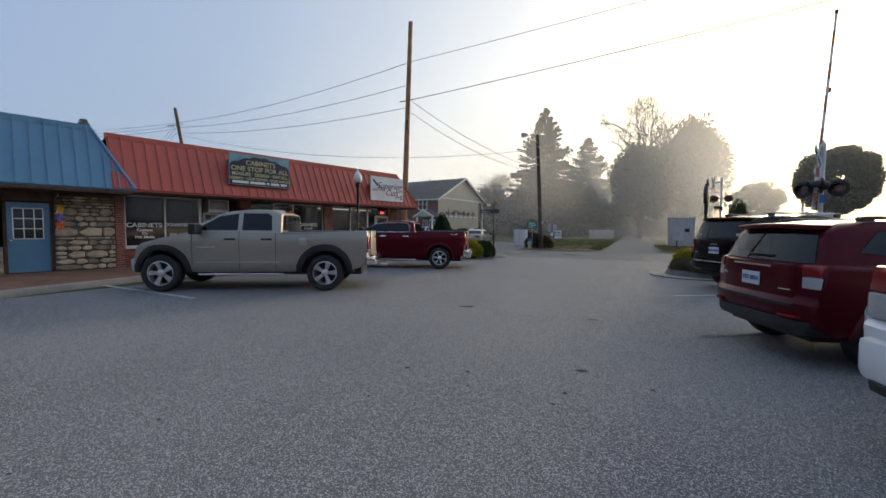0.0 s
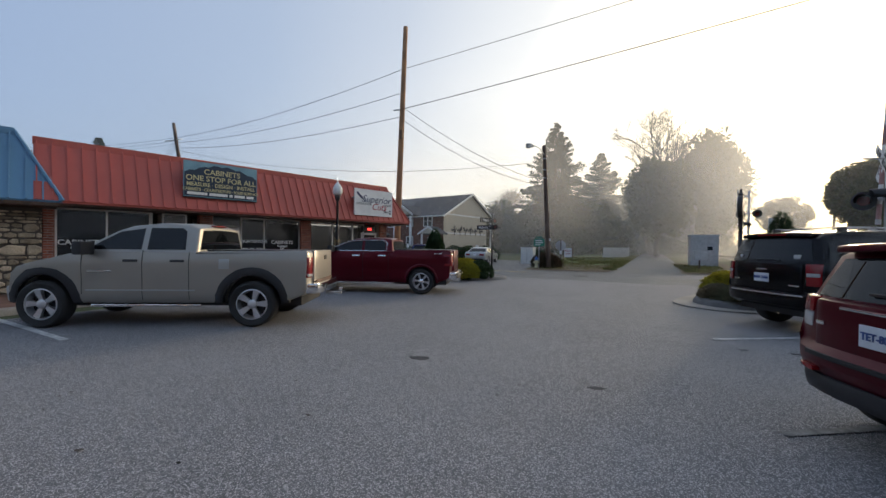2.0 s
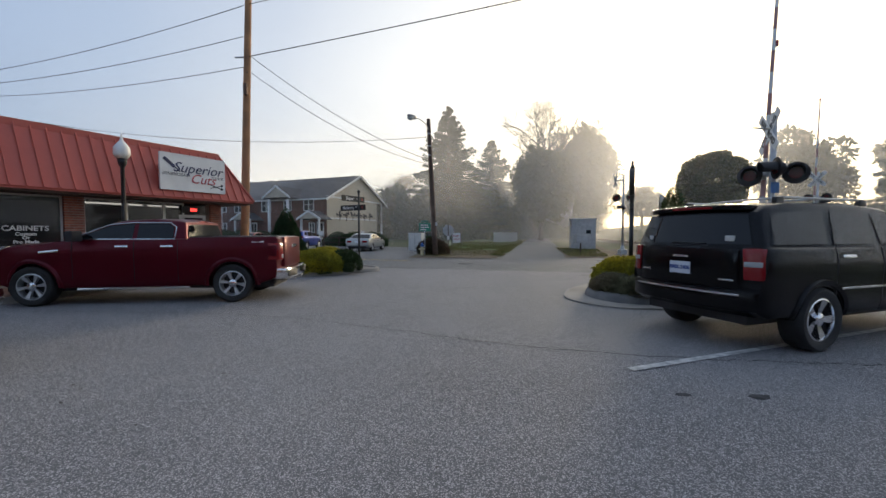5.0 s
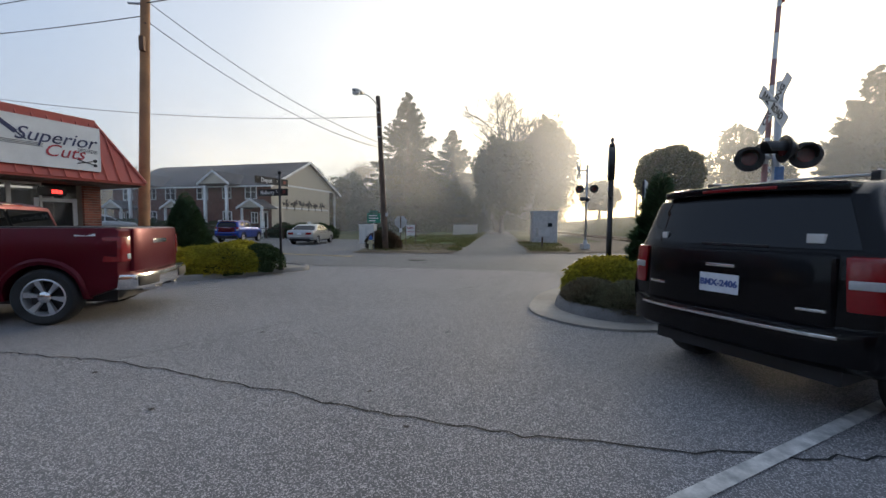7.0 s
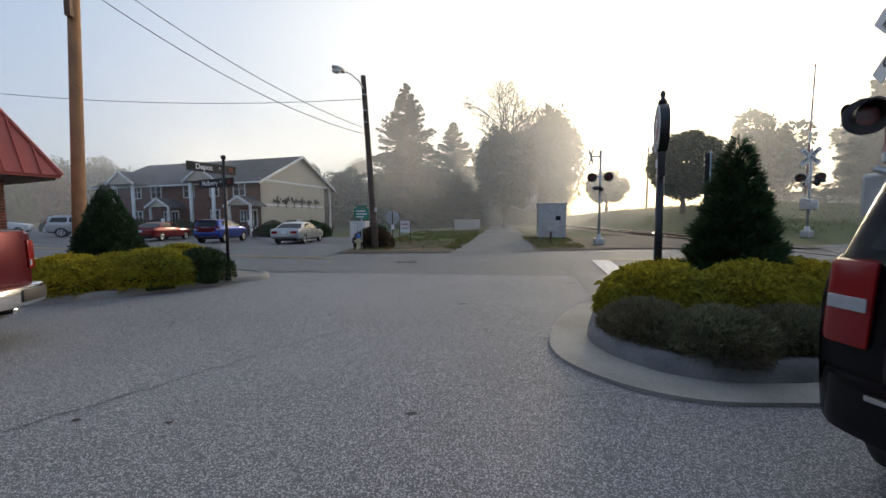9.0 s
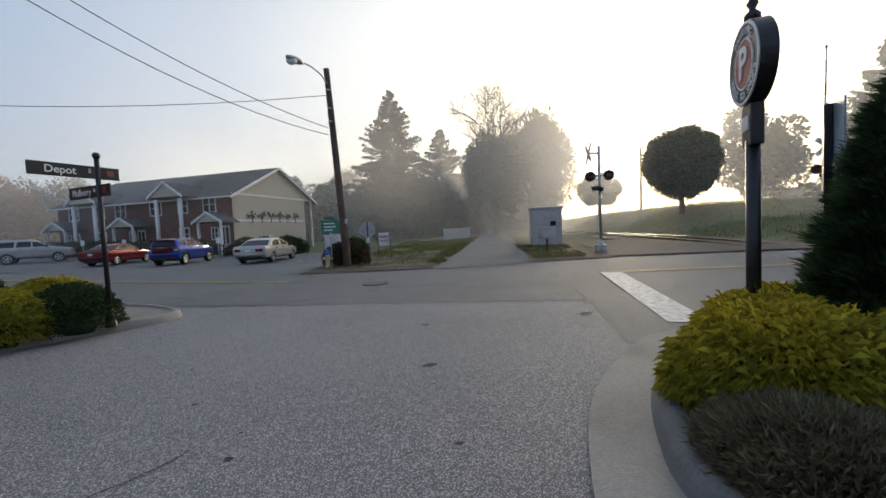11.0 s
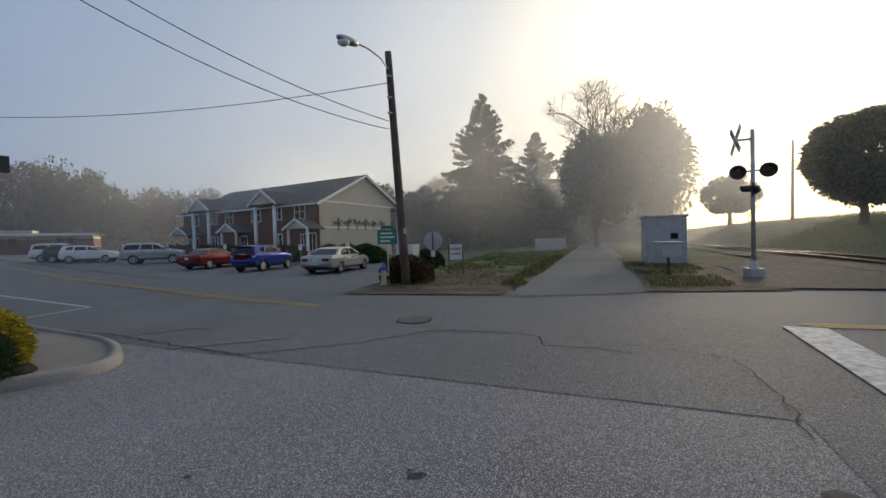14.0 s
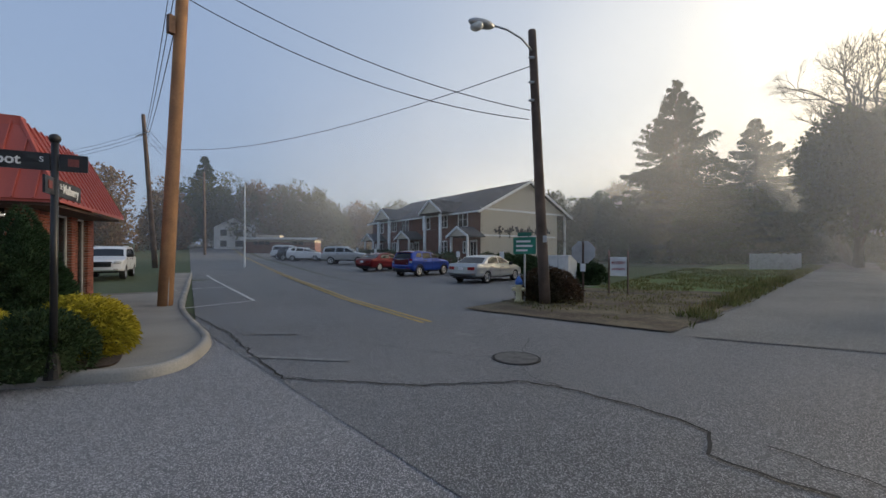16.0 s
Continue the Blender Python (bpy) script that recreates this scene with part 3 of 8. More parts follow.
    for a, b, c, d2 in ((-1.04, 1.04, 0.57, 0.6), (-1.04, 1.04, -0.58, -0.55), (-1.05, -1.02, -0.55, 0.57), (1.02, 1.05, -0.55, 0.57)):
        box(bm, a, b, -0.035, 0.04, c, d2)
    part("sign_frame", bm, M_WHITE, s2)
    ink = mat("sign_ink_navy", (0.03, 0.035, 0.09), 0.5)
    red_ink = mat("sign_ink_red", (0.45, 0.03, 0.05), 0.5)
    text("sign_lettering", "Superior", 0.46, Matrix.Translation((0.12, -0.038, 0.16)), ink, s2, shear=0.35)
    text("sign_lettering", "Cuts", 0.44, Matrix.Translation((0.26, -0.038, -0.17)), red_ink, s2, shear=0.35)
    for k in range(3):
        for a, b in ((-0.98, -0.15), (0.55, 0.98)):
            part("rule_line", B(a, b, -0.036, -0.028, -0.03 - k * 0.035, -0.018 - k * 0.035), M_PLASTIC, s2)
    bm = bmesh.new()
    slabm = pose(-0.78, -0.034, 0.3, 0, 40, 0)
    box(bm, -0.2, 0.2, -0.006, 0.004, -0.05, 0.05, m=slabm, bev=0.004)
    box(bm, 0.2, 0.42, -0.006, 0.004, -0.015, 0.02, m=slabm)
    part("painted_brush", bm, ink, s2, "navy hairbrush shape")
    bm = bmesh.new()
    for a in (15, -15):
        box(bm, -0.2, 0.18, -0.006, 0.004, -0.012, 0.012, m=pose(0.72, -0.034, -0.36, 0, a, 0))
    for dx, dz in ((0.2, 0.06), (0.2, -0.06)):
        tube(bm, [(0.72 + dx, -0.04, -0.36 + dz), (0.72 + dx, -0.03, -0.36 + dz)], 0.045, 12)
    part("painted_scissors", bm, M_PLASTIC, s2, "grey scissors shape")
    part("stand_off", B(-0.9, 0.9, 0.03, 0.4, 0.2, 0.26), M_STEEL, s2)
    # the neighbour with the blue roof
    blue = thing("stone_shop_building", SHOP, "stone-faced shop building with a blue metal mansard roof", "building")
    hip_roof("roof", -9.5, 0.04, 2.6, 4.45, 0.9, 5.2, False, True, M_BLUEMETAL, blue, "blue standing-seam metal mansard")
    part("soffit", B(-9.5, -0.05, 0.1, 5.1, 2.44, 2.5), M_DKWOOD, blue, "dark wooden soffit")
    part("fascia", B(-9.5, 0.0, 0.03, 0.07, 2.47, 2.62), M_DKWOOD, blue)
    w1 = part("stone_wall", B(-1.72, -0.32, wy, wy + 0.3, 0.1, 2.44), M_JOINT, blue, "tan rubble stone wall")
    stone_field(w1, -1.72, -0.32, 0.12, 2.36, wy)
    part("wall", B(-9.5, -2.95, wy + 0.02, wy + 0.3, 0.1, 2.44), M_DKWOOD, blue)
    w2 = part("stone_wall", B(-5.2, -2.75, wy, wy + 0.3, 0.1, 0.85), M_MORTAR, blue)
    stone_field(w2, -5.2, -2.75, 0.12, 0.82, wy)
    part("lintel", B(-2.75, -1.72, wy - 0.03, wy + 0.3, 2.16, 2.44), M_DKWOOD, blue)
    d = thing("door", Matrix.Translation((-2.23, wy + 0.06, 0)), "", "")
    d.parent = blue
    part("leaf", B(-0.43, 0.43, 0, 0.05, 0.12, 2.12, bev=0.006), M_BLUEMETAL, d, "blue painted door with nine panes")
    bm = bmesh.new()
    for x in (-0.5, 0.43):
        box(bm, x, x + 0.07, -0.04, 0.05, 0.1, 2.16)
    part("door_frame", bm, M_DKWOOD, d)
    bm = bmesh.new()
    for x in (-0.31, -0.1, 0.11, 0.29):
        box(bm, x - 0.012, x + 0.012, -0.02, 0.01, 1.08, 1.96)
    for z in (1.08, 1.37, 1.66, 1.95):
        box(bm, -0.3, 0.28, -0.018, 0.008, z - 0.012, z + 0.012)
    part("glazing_bar", bm, M_WHITE, d)
    for i in range(3):
        for j in range(3):
            x, z = -0.298 + i * 0.21, 1.092 + j * 0.29
            part("pane", B(x, x + 0.186, -0.006, 0.004, z, z + 0.266), M_DARKGLASS, d)
    part("handle", T([(-0.36, -0.06, 1.05), (-0.36, 0.0, 1.05)], 0.03, 10), M_CHROME, d, "round metal knob")
    part("back_wall", B(-9.5, -0.4, 5.1, 5.3, 0.1, 4.3), M_DKWOOD, blue)
    flag = thing("banner", SHOP @ Matrix.Translation((-1.6, wy - 0.22, 1.95)), "colourful fabric banner hanging beside the shop door", "banner")
    for k, c in enumerate(((0.05, 0.04, 0.03), (0.45, 0.25, 0.03), (0.1, 0.1, 0.3), (0.5, 0.12, 0.04))):
        bm = bmesh.new()
        rows = [[bm.verts.new((0.16 * u - 0.08 + 0.02 * math.sin(9 * (k + v)), 0.04 * math.sin(7 * u + 3 * (k + v)), 0.36 - 0.24 * (k + v))) for u in (0, 0.25, 0.5, 0.75, 1)] for v in (0, 0.5, 1)]
        for r, s in zip(rows, rows[1:]):
            for i in range(4):
                bm.faces.new((r[i], r[i + 1], s[i + 1], s[i]))
        ob = part("cloth", bm, mat("banner_cloth", c, 0.8, col2=tuple(min(1, v * 2.5 + 0.03) for v in c), scale=9), flag)
        sol = ob.modifiers.new("thickness", "SOLIDIFY")
        sol.thickness = 0.006
    part("staff", T([(0, 0.25, 0.5), (-0.03, -0.02, 0.36)], 0.012, 8), M_WHITE, flag)


build_shops()


def rounded(points, r, seg=6):
    """A closed outline of (x, y) with rounded corners."""
    out = []
    n = len(points)
    for i in range(n):
        p, a, b = Vector(points[i]), Vector(points[i - 1]), Vector(points[(i + 1) % n])
        rr = r[i] if isinstance(r, (list, tuple)) else r
        da, db = (a - p), (b - p)
        k = min(rr, da.length * 0.49, db.length * 0.49)
        s, e = p + da.normalized() * k, p + db.normalized() * k
        for t in range(seg + 1):
            u = t / seg
            q = s * (1 - u) ** 2 + p * 2 * u * (1 - u) + e * u * u
            out.append((q.x, q.y))
    return out


def inset(points, d):
    """A closed counter-clockwise outline moved inwards by d."""
    n, out = len(points), []
    for i in range(n):
        p, a, b = Vector(points[i]), Vector(points[i - 1]), Vector(points[(i + 1) % n])
        t = (b - a).normalized()
        out.append((p.x - t.y * d, p.y + t.x * d))
    return out


def ring(bm, outer, inner, z0, z1, top=0.03):
    """A kerb between two outlines, with a rounded top."""
    n = len(outer)
    mid_o = [(o[0] + (i[0] - o[0]) * 0.12, o[1] + (i[1] - o[1]) * 0.12) for o, i in zip(outer, inner)]
    mid_i = [(i[0] + (o[0] - i[0]) * 0.25, i[1] + (o[1] - i[1]) * 0.25) for o, i in zip(outer, inner)]
    mid_t = [(o[0] + (i[0] - o[0]) * 0.35, o[1] + (i[1] - o[1]) * 0.35) for o, i in zip(outer, inner)]
    loops = [[bm.verts.new((*p, z)) for p in q] for q, z in ((outer, z0), (mid_o, z1 - top * 1.2), (mid_t, z1), (mid_i, z1), (inner, z0))]
    for a, b in zip(loops, loops[1:]):
        for k in range(n):
            bm.faces.new((a[k], a[(k + 1) % n], b[(k + 1) % n], b[k]))


# pavement in front of the shops, corner bed with its kerb, traffic island
WALK = rounded([(-14.4, 4.0), (-8.6, 4.0), (-7.6, 9.6), (-3.2, 16.6), (-0.6, 17.9), (2.32, 20.3), (1.1, 21.65), (-3.3, 23.4), (-40, 44.0), (-41, 41.5), (-12, 27.0), (-8.0, 25.5), (-14.4, 14.0)], [0.2, 0.2, 1, 1, 1.5, 0.75, 1.2, 2, 0.2, 0.2, 0.2, 0.2, 0.2], 6)
KERB_IN = inset(WALK, 0.2)
bm = bmesh.new()
ring(bm, WALK, KERB_IN, -0.02, 0.14)
tagged(link("kerb", bm, M_CONC, smooth=True), "worn concrete kerb with a rounded edge", "kerb", kind="structure")
bm = bmesh.new()
slab(bm, inset(WALK, 0.12), -0.02, 0.1)
tagged(link("pavement", bm, mat("pavement_concrete", (0.26, 0.235, 0.20), 0.9, var=0.12, scale=0.9, bump=0.3, bscale=50, col2=(0.19, 0.17, 0.15))), "stained concrete pavement at the street corner", "pavement", kind="structure")
bm = bmesh.new()
slab(bm, [(-14.0, 4.4), (-8.9, 4.4), (-7.95, 9.7), (-3.6, 16.5), (-2.6, 19.2), (-3.5, 20.0), (-9.9, 11.0), (-14.0, 6.2)], 0.09, 0.106)
tagged(link("brick_pavement", bm, M_PAVER), "brown brick-paved walk before the shops", "pavement", kind="structure")
BED = rounded([(-3.1, 17.05), (-0.75, 18.15), (1.5, 20.05), (0.6, 20.55), (-2.2, 20.75)], [0.3, 1.0, 0.3, 0.5, 0.3], 4)
bm = bmesh.new()
slab(bm, BED, 0.05, 0.125)
tagged(link("planting_bed", bm, M_MULCH), "bark mulch bed at the corner", "bed", kind="structure")

ISLE = rounded([(6.58, 13.5), (7.1, 12.36), (8.9, 12.0), (13.0, 13.75), (14.4, 16.2), (11.0, 16.1), (9.35, 16.7), (7.45, 15.15)], [1.0, 1.1, 0.8, 0.8, 0.8, 1.0, 0.7, 1.0], 7)
ISLE_K = rounded([(7.13, 13.7), (7.5, 12.64), (8.95, 12.35), (12.7, 14.05), (13.8, 15.8), (10.9, 15.6), (9.35, 16.2), (7.9, 15.0)], [1.0, 1.0, 0.8, 0.8, 0.8, 1.0, 0.7, 0.9], 7)
bm = bmesh.new()
slab(bm, ISLE, -0.02, 0.035)
tagged(link("gutter_apron", bm, M_CONC), "stained concrete gutter round the traffic island", "kerb", kind="structure")
bm = bmesh.new()
ring(bm, ISLE_K, inset(ISLE_K, 0.26), 0.0, 0.2, 0.06)
tagged(link("kerb", bm, M_KERBDARK, smooth=True), "dark weathered rounded kerb of the traffic island", "kerb", kind="structure")
bm = bmesh.new()
slab(bm, inset(ISLE_K, 0.2), 0.0, 0.15)
tagged(link("planting_bed", bm, M_MULCH), "mulched bed of the traffic island", "bed", kind="structure")


def strip(name, pts, width, off, material, label, category="road marking"):
    """A flat marking along a line on the ground."""
    bm = bmesh.new()
    prev = None
    pts = [Vector(p) for p in pts]
    for i, p in enumerate(pts):
        d = (pts[min(i + 1, len(pts) - 1)] - pts[max(i - 1, 0)]).normalized()
        n = Vector((-d.y, d.x)) * width / 2
        row = [bm.verts.new((p.x + n.x, p.y + n.y, lift(p.x, p.y) + off)), bm.verts.new((p.x - n.x, p.y - n.y, lift(p.x, p.y) + off))]
        if prev:
            bm.faces.new((prev[0], prev[1], row[1], row[0]))
        prev = row
    return tagged(link(name, bm, material), label, category, kind="structure")


def line(a, b, n=6):
    return [Vector(a).lerp(Vector(b), k / n) for k in range(n + 1)]


strip("stop_line", line((12.45, 22.25), (10.1, 16.87)), 0.58, 0.014, M_LINE, "broad worn white stop line with cracks")
strip("parking_line", line((5.68, 9.17), (10.6, 10.6)), 0.10, 0.01, M_LINE, "worn white parking line")
M_FADED = mat("faded_road_paint", (0.20, 0.20, 0.195), 0.85, var=0.2, scale=12)
strip("parking_line", line((4.6, 5.6), (8.6, 6.9)), 0.09, 0.01, M_FADED, "faint worn white parking line")
strip("parking_line", line((-9.0, 8.3), (-4.4, 6.8)), 0.11, 0.01, M_LINE, "worn white parking line")
for o in (-0.09, 0.09):
    strip("centre_line", [(3.1 + o * 0.5, 25.2 + o), (-1.5 + o * 0.5, 27.6 + o), (-14 + o * 0.5, 35.2 + o), (-40 + o * 0.5, 50.6 + o), (-100 + o * 0.5, 86 + o)], 0.1, 0.016, M_YLINE, "worn yellow centre line")
    strip("centre_line", [(12.6, 22.4 + o), (15, 21.8 + o), (26, 19.4 + o), (58, 12 + o)], 0.1, 0.014, M_YLINE, "worn yellow centre line")
for a, b in (((-3.7, 25.75), (-17.2, 32.1)), ((-3.7, 25.75), (-3.9, 23.75)), ((-9.0, 28.2), (-9.7, 26.6)), ((0.7, 22.4), (1.5, 22.95)), ((2.1, 21.4), (3.7, 22.0))):
    strip("parking_line", line(a, b), 0.1, 0.018, M_LINE if a[0] < 0 else M_FADED, "worn white parking line beside the road")
strip("road_patch", line((4.15, 24.55), (4.6, 24.4)), 0.16, 0.016, M_FADED, "small worn white road marking")


def crack(pts, w, seed):
    rng, out = random.Random(seed), []
    for a, b in zip(pts, pts[1:]):
        a, b = Vector(a), Vector(b)
        n = max(2, int((b - a).length / 0.12))
        for k in range(n):
            p = a.lerp(b, k / n)
            out.append((p.x + rng.uniform(-0.035, 0.035), p.y + rng.uniform(-0.035, 0.035)))
    out.append(pts[-1])
    strip("road_crack", out, w, 0.019 if pts[0][1] > 19 else 0.006, M_CRACK, "dark irregular crack in the asphalt", "crack")


crack([(-3.5, 13.0), (0.07, 12.46), (1.4, 11.99), (3.05, 11.09), (4.28, 10.38), (5.05, 9.99), (6.08, 9.6), (7.3, 9.32), (9, 9.0)], 0.018, 1)
crack([(1.4, 11.99), (2.6, 13.2), (4.4, 15.1)], 0.010, 2)
crack([(-2.86, 23.32), (0.49, 22.26), (2.71, 21.30), (3.52, 21.01), (5.08, 21.58), (6.20, 22.37), (6.81, 22.32), (7.48, 22.15), (8.00, 21.84), (7.99, 21.37), (8.63, 21.09), (9.11, 20.89)], 0.03, 3)
crack([(3.36, 22.95), (4.72, 23.06), (5.56, 23.18)], 0.012, 4)
crack([(5.77, 23.63), (5.56, 24.81)], 0.012, 6)
crack([(5.99, 22.91), (6.29, 22.53), (6.81, 22.32)], 0.012, 7)
crack([(10.02, 25.40), (10.45, 24.64), (11.08, 24.27)], 0.014, 8)
crack([(8.41, 21.73), (9.72, 21.05), (10.21, 20.53), (9.99, 19.61), (9.52, 18.59)], 0.018, 5)
M_STAIN = mat("oil_stained_asphalt", (0.045, 0.045, 0.047), 0.8, var=0.3, scale=14)
man = thing("manhole_cover", Matrix.Translation((5.78, 23.32, 0.006)), "round iron manhole cover set in the asphalt", "manhole cover")
part("rim", T([(0, 0, 0), (0, 0, 0.014)], 0.36, 28), M_CRACK, man)
part("cover", T([(0, 0, 0.0), (0, 0, 0.018)], 0.32, 28), mat("worn_iron", (0.09, 0.088, 0.085), 0.7, 0.3, var=0.2, scale=8), man)
for x, y, r, o in ((2.637, 3.92, 0.09, 0.004), (1.17, 7.07, 0.2, 0.004), (3.3, 6.38, 0.13, 0.004), (5.3, 2.05, 0.24, 0.004), (6.26, 14.7, 0.05, 0.004), (5.1, 12.6, 0.06, 0.004), (6.44, 8.42, 0.14, 0.004), (5.8, 8.52, 0.1, 0.004), (6.3, 16.3, 0.12, 0.004), (6.5, 18.1, 0.1, 0.004), (9.1, 17.9, 0.16, 0.012)):
    bm = bmesh.new()
    c = bm.verts.new((x, y, o + 0.002))
    r *= 0.7
    rr = [bm.verts.new((x + r * math.cos(a) * (1 + 0.4 * noise.noise((x * 9, a, 1))), y + r * 0.6 * math.sin(a) * (1 + 0.4 * noise.noise((x * 9, a, 4))), o)) for a in [2 * math.pi * k / 14 for k in range(14)]]
    for k in range(14):
        bm.faces.new((c, rr[k], rr[(k + 1) % 14]))
    tagged(link("oil_stain", bm, M_STAIN), "dark patch in the asphalt", "stain", kind="structure")


def debris():
    """Leaf scraps and grit lying on the street."""
    rng, bm = random.Random(77), bmesh.new()
    for k in range(150):
        x, y = rng.uniform(-3.0, 8.2), rng.uniform(1.5, 18.6)
        if x < -0.5 and y > 14 or 5.2 < x and y < 12.5:
            continue
        r, a = rng.uniform(0.012, 0.038), rng.uniform(0, 6.28)
        vs = [bm.verts.new((x + r * rng.uniform(0.5, 1.2) * math.cos(a + q * 1.047), y + r * rng.uniform(0.4, 0.9) * math.sin(a + q * 1.047), rng.uniform(0.004, 0.012))) for q in range(6)]
        bm.faces.new(vs)
    tagged(link("leaf_litter", bm, mat("dry_leaf_scraps", (0.05, 0.042, 0.035), 0.9, var=0.3, scale=3)), "dark dry leaf scraps scattered over the street", "litter", kind="stuff")


debris()


# ---- vehicles ----
def paint(name, col, flake=0.3, rough=0.28, gloss=0.45):
    return mat(name, col, rough, flake, var=0.04, scale=0.7, coat=gloss, fine=300, spec=0.2)


M_SILVERPAINT = paint("silver_beige_car_paint", (0.35, 0.325, 0.285), 0.6, 0.40, 0.15)
M_WINE = paint("wine_red_car_paint", (0.085, 0.002, 0.009), 0.35, 0.32, 0.14)
M_JEEPRED = paint("deep_red_car_paint", (0.075, 0.003, 0.009), 0.35, 0.34, 0.12)
M_BLACKPAINT = paint("black_car_paint", (0.003, 0.003, 0.004), 0.0, 0.25, 0.1)
M_WHITEPAINT = paint("white_car_paint", (0.68, 0.68, 0.68), 0.0)
M_BLUEPAINT = paint("blue_car_paint", (0.015, 0.05, 0.28), 0.4)
M_GREYPAINT = paint("dark_grey_car_paint", (0.05, 0.055, 0.065), 0.4)
M_SILVER2 = paint("silver_car_paint", (0.42, 0.43, 0.43), 0.5)
M_PLATE = mat("licence_plate_white", (0.62, 0.64, 0.68), 0.5, var=0.05)
M_PLATEINK = mat("licence_plate_blue", (0.06, 0.10, 0.28), 0.5)


def finish(ob, angle=35):
    for p in ob.data.polygons:
        p.use_smooth = True
    ob.data.set_sharp_from_angle(angle=radians(angle))
    return ob


def lathe(bm, profile, seg, hub=False):
    """Turns (radius, y) round the y axis."""
    rings = [[bm.verts.new((r * math.cos(2 * math.pi * k / seg), y, r * math.sin(2 * math.pi * k / seg))) for k in range(seg)] for r, y in profile]
    for a, b in zip(rings, rings[1:]):
        for k in range(seg):
            bm.faces.new((a[k], a[(k + 1) % seg], b[(k + 1) % seg], b[k]))
    if hub:
        bm.faces.new(rings[-1])
    return bm


def wheel_meshes(r, w, spokes, rim_mat, wide=0.3, double=False):
    """Tyre, rim, spokes and hub, facing -y."""
    rr = r * 0.66
    bm = lathe(bmesh.new(), [(rr - 0.01, -w * 0.42), (rr + 0.03, -w * 0.5), (r * 0.9, -w * 0.52), (r * 0.97, -w * 0.44), (r, -w * 0.3), (r, w * 0.3), (r * 0.97, w * 0.44), (r * 0.9, w * 0.5), (rr, w * 0.45)], 36)
    out = [("tyre", bm, M_RUBBER)]
    bm = lathe(bmesh.new(), [(rr + 0.004, -w * 0.44), (rr - 0.018, -w * 0.46), (rr - 0.03, -w * 0.3), (rr - 0.035, w * 0.4)], 32)
    out.append(("rim", bm, rim_mat))
    # disc filling the rim, coloured near-black for the shade behind the spokes
    bm = lathe(bmesh.new(), [(rr - 0.04, 0.0), (0.02, 0.0)], 24, True)
    out.append(("brake_disc", bm, M_PLASTIC))
    bm = bmesh.new()
    for k in range(spokes):
        offs = (-0.13, 0.13) if double else (0,)
        for o in offs:
            m = pose(0, 0, 0, 0, 360 * k / spokes + 90, 0) @ pose(0, 0, 0, 0, math.degrees(o) * 0.6, 0)
            q = [(0.05, 0.5), (rr - 0.02, 1.0)]
            wd = rr * wide * (0.42 if double else 1)
            v = []
            for x, s in q:
                for z in (-wd * s / 2, wd * s / 2):
                    for y in (-w * 0.40 + (0.03 if x < 0.1 else 0.0), -w * 0.16):
                        v.append(bm.verts.new(m @ Vector((x, y, z))))
            for f in ((0, 1, 3, 2), (4, 6, 7, 5), (0, 4, 5, 1), (2, 3, 7, 6), (0, 2, 6, 4), (1, 5, 7, 3)):
                bm.faces.new([v[i] for i in f])
    out.append(("spoke_star", bm, rim_mat))
    bm = lathe(bmesh.new(), [(rr * 0.3, -w * 0.2), (rr * 0.3, -w * 0.40), (rr * 0.2, -w * 0.45), (0.01, -w * 0.46)], 16, True)
    out.append(("hub_cap", bm, M_CHROME if double else rim_mat))
    meshes = []
    for nm, b, mt in out:
        me = bpy.data.meshes.new(nm)
        bmesh.ops.recalc_face_normals(b, faces=b.faces)
        b.to_mesh(me)
        b.free()
        me.materials.append(mt)
        for p in me.polygons:
            p.use_smooth = True
        me.set_sharp_from_angle(angle=radians(40))
        meshes.append((nm, me))
    return meshes


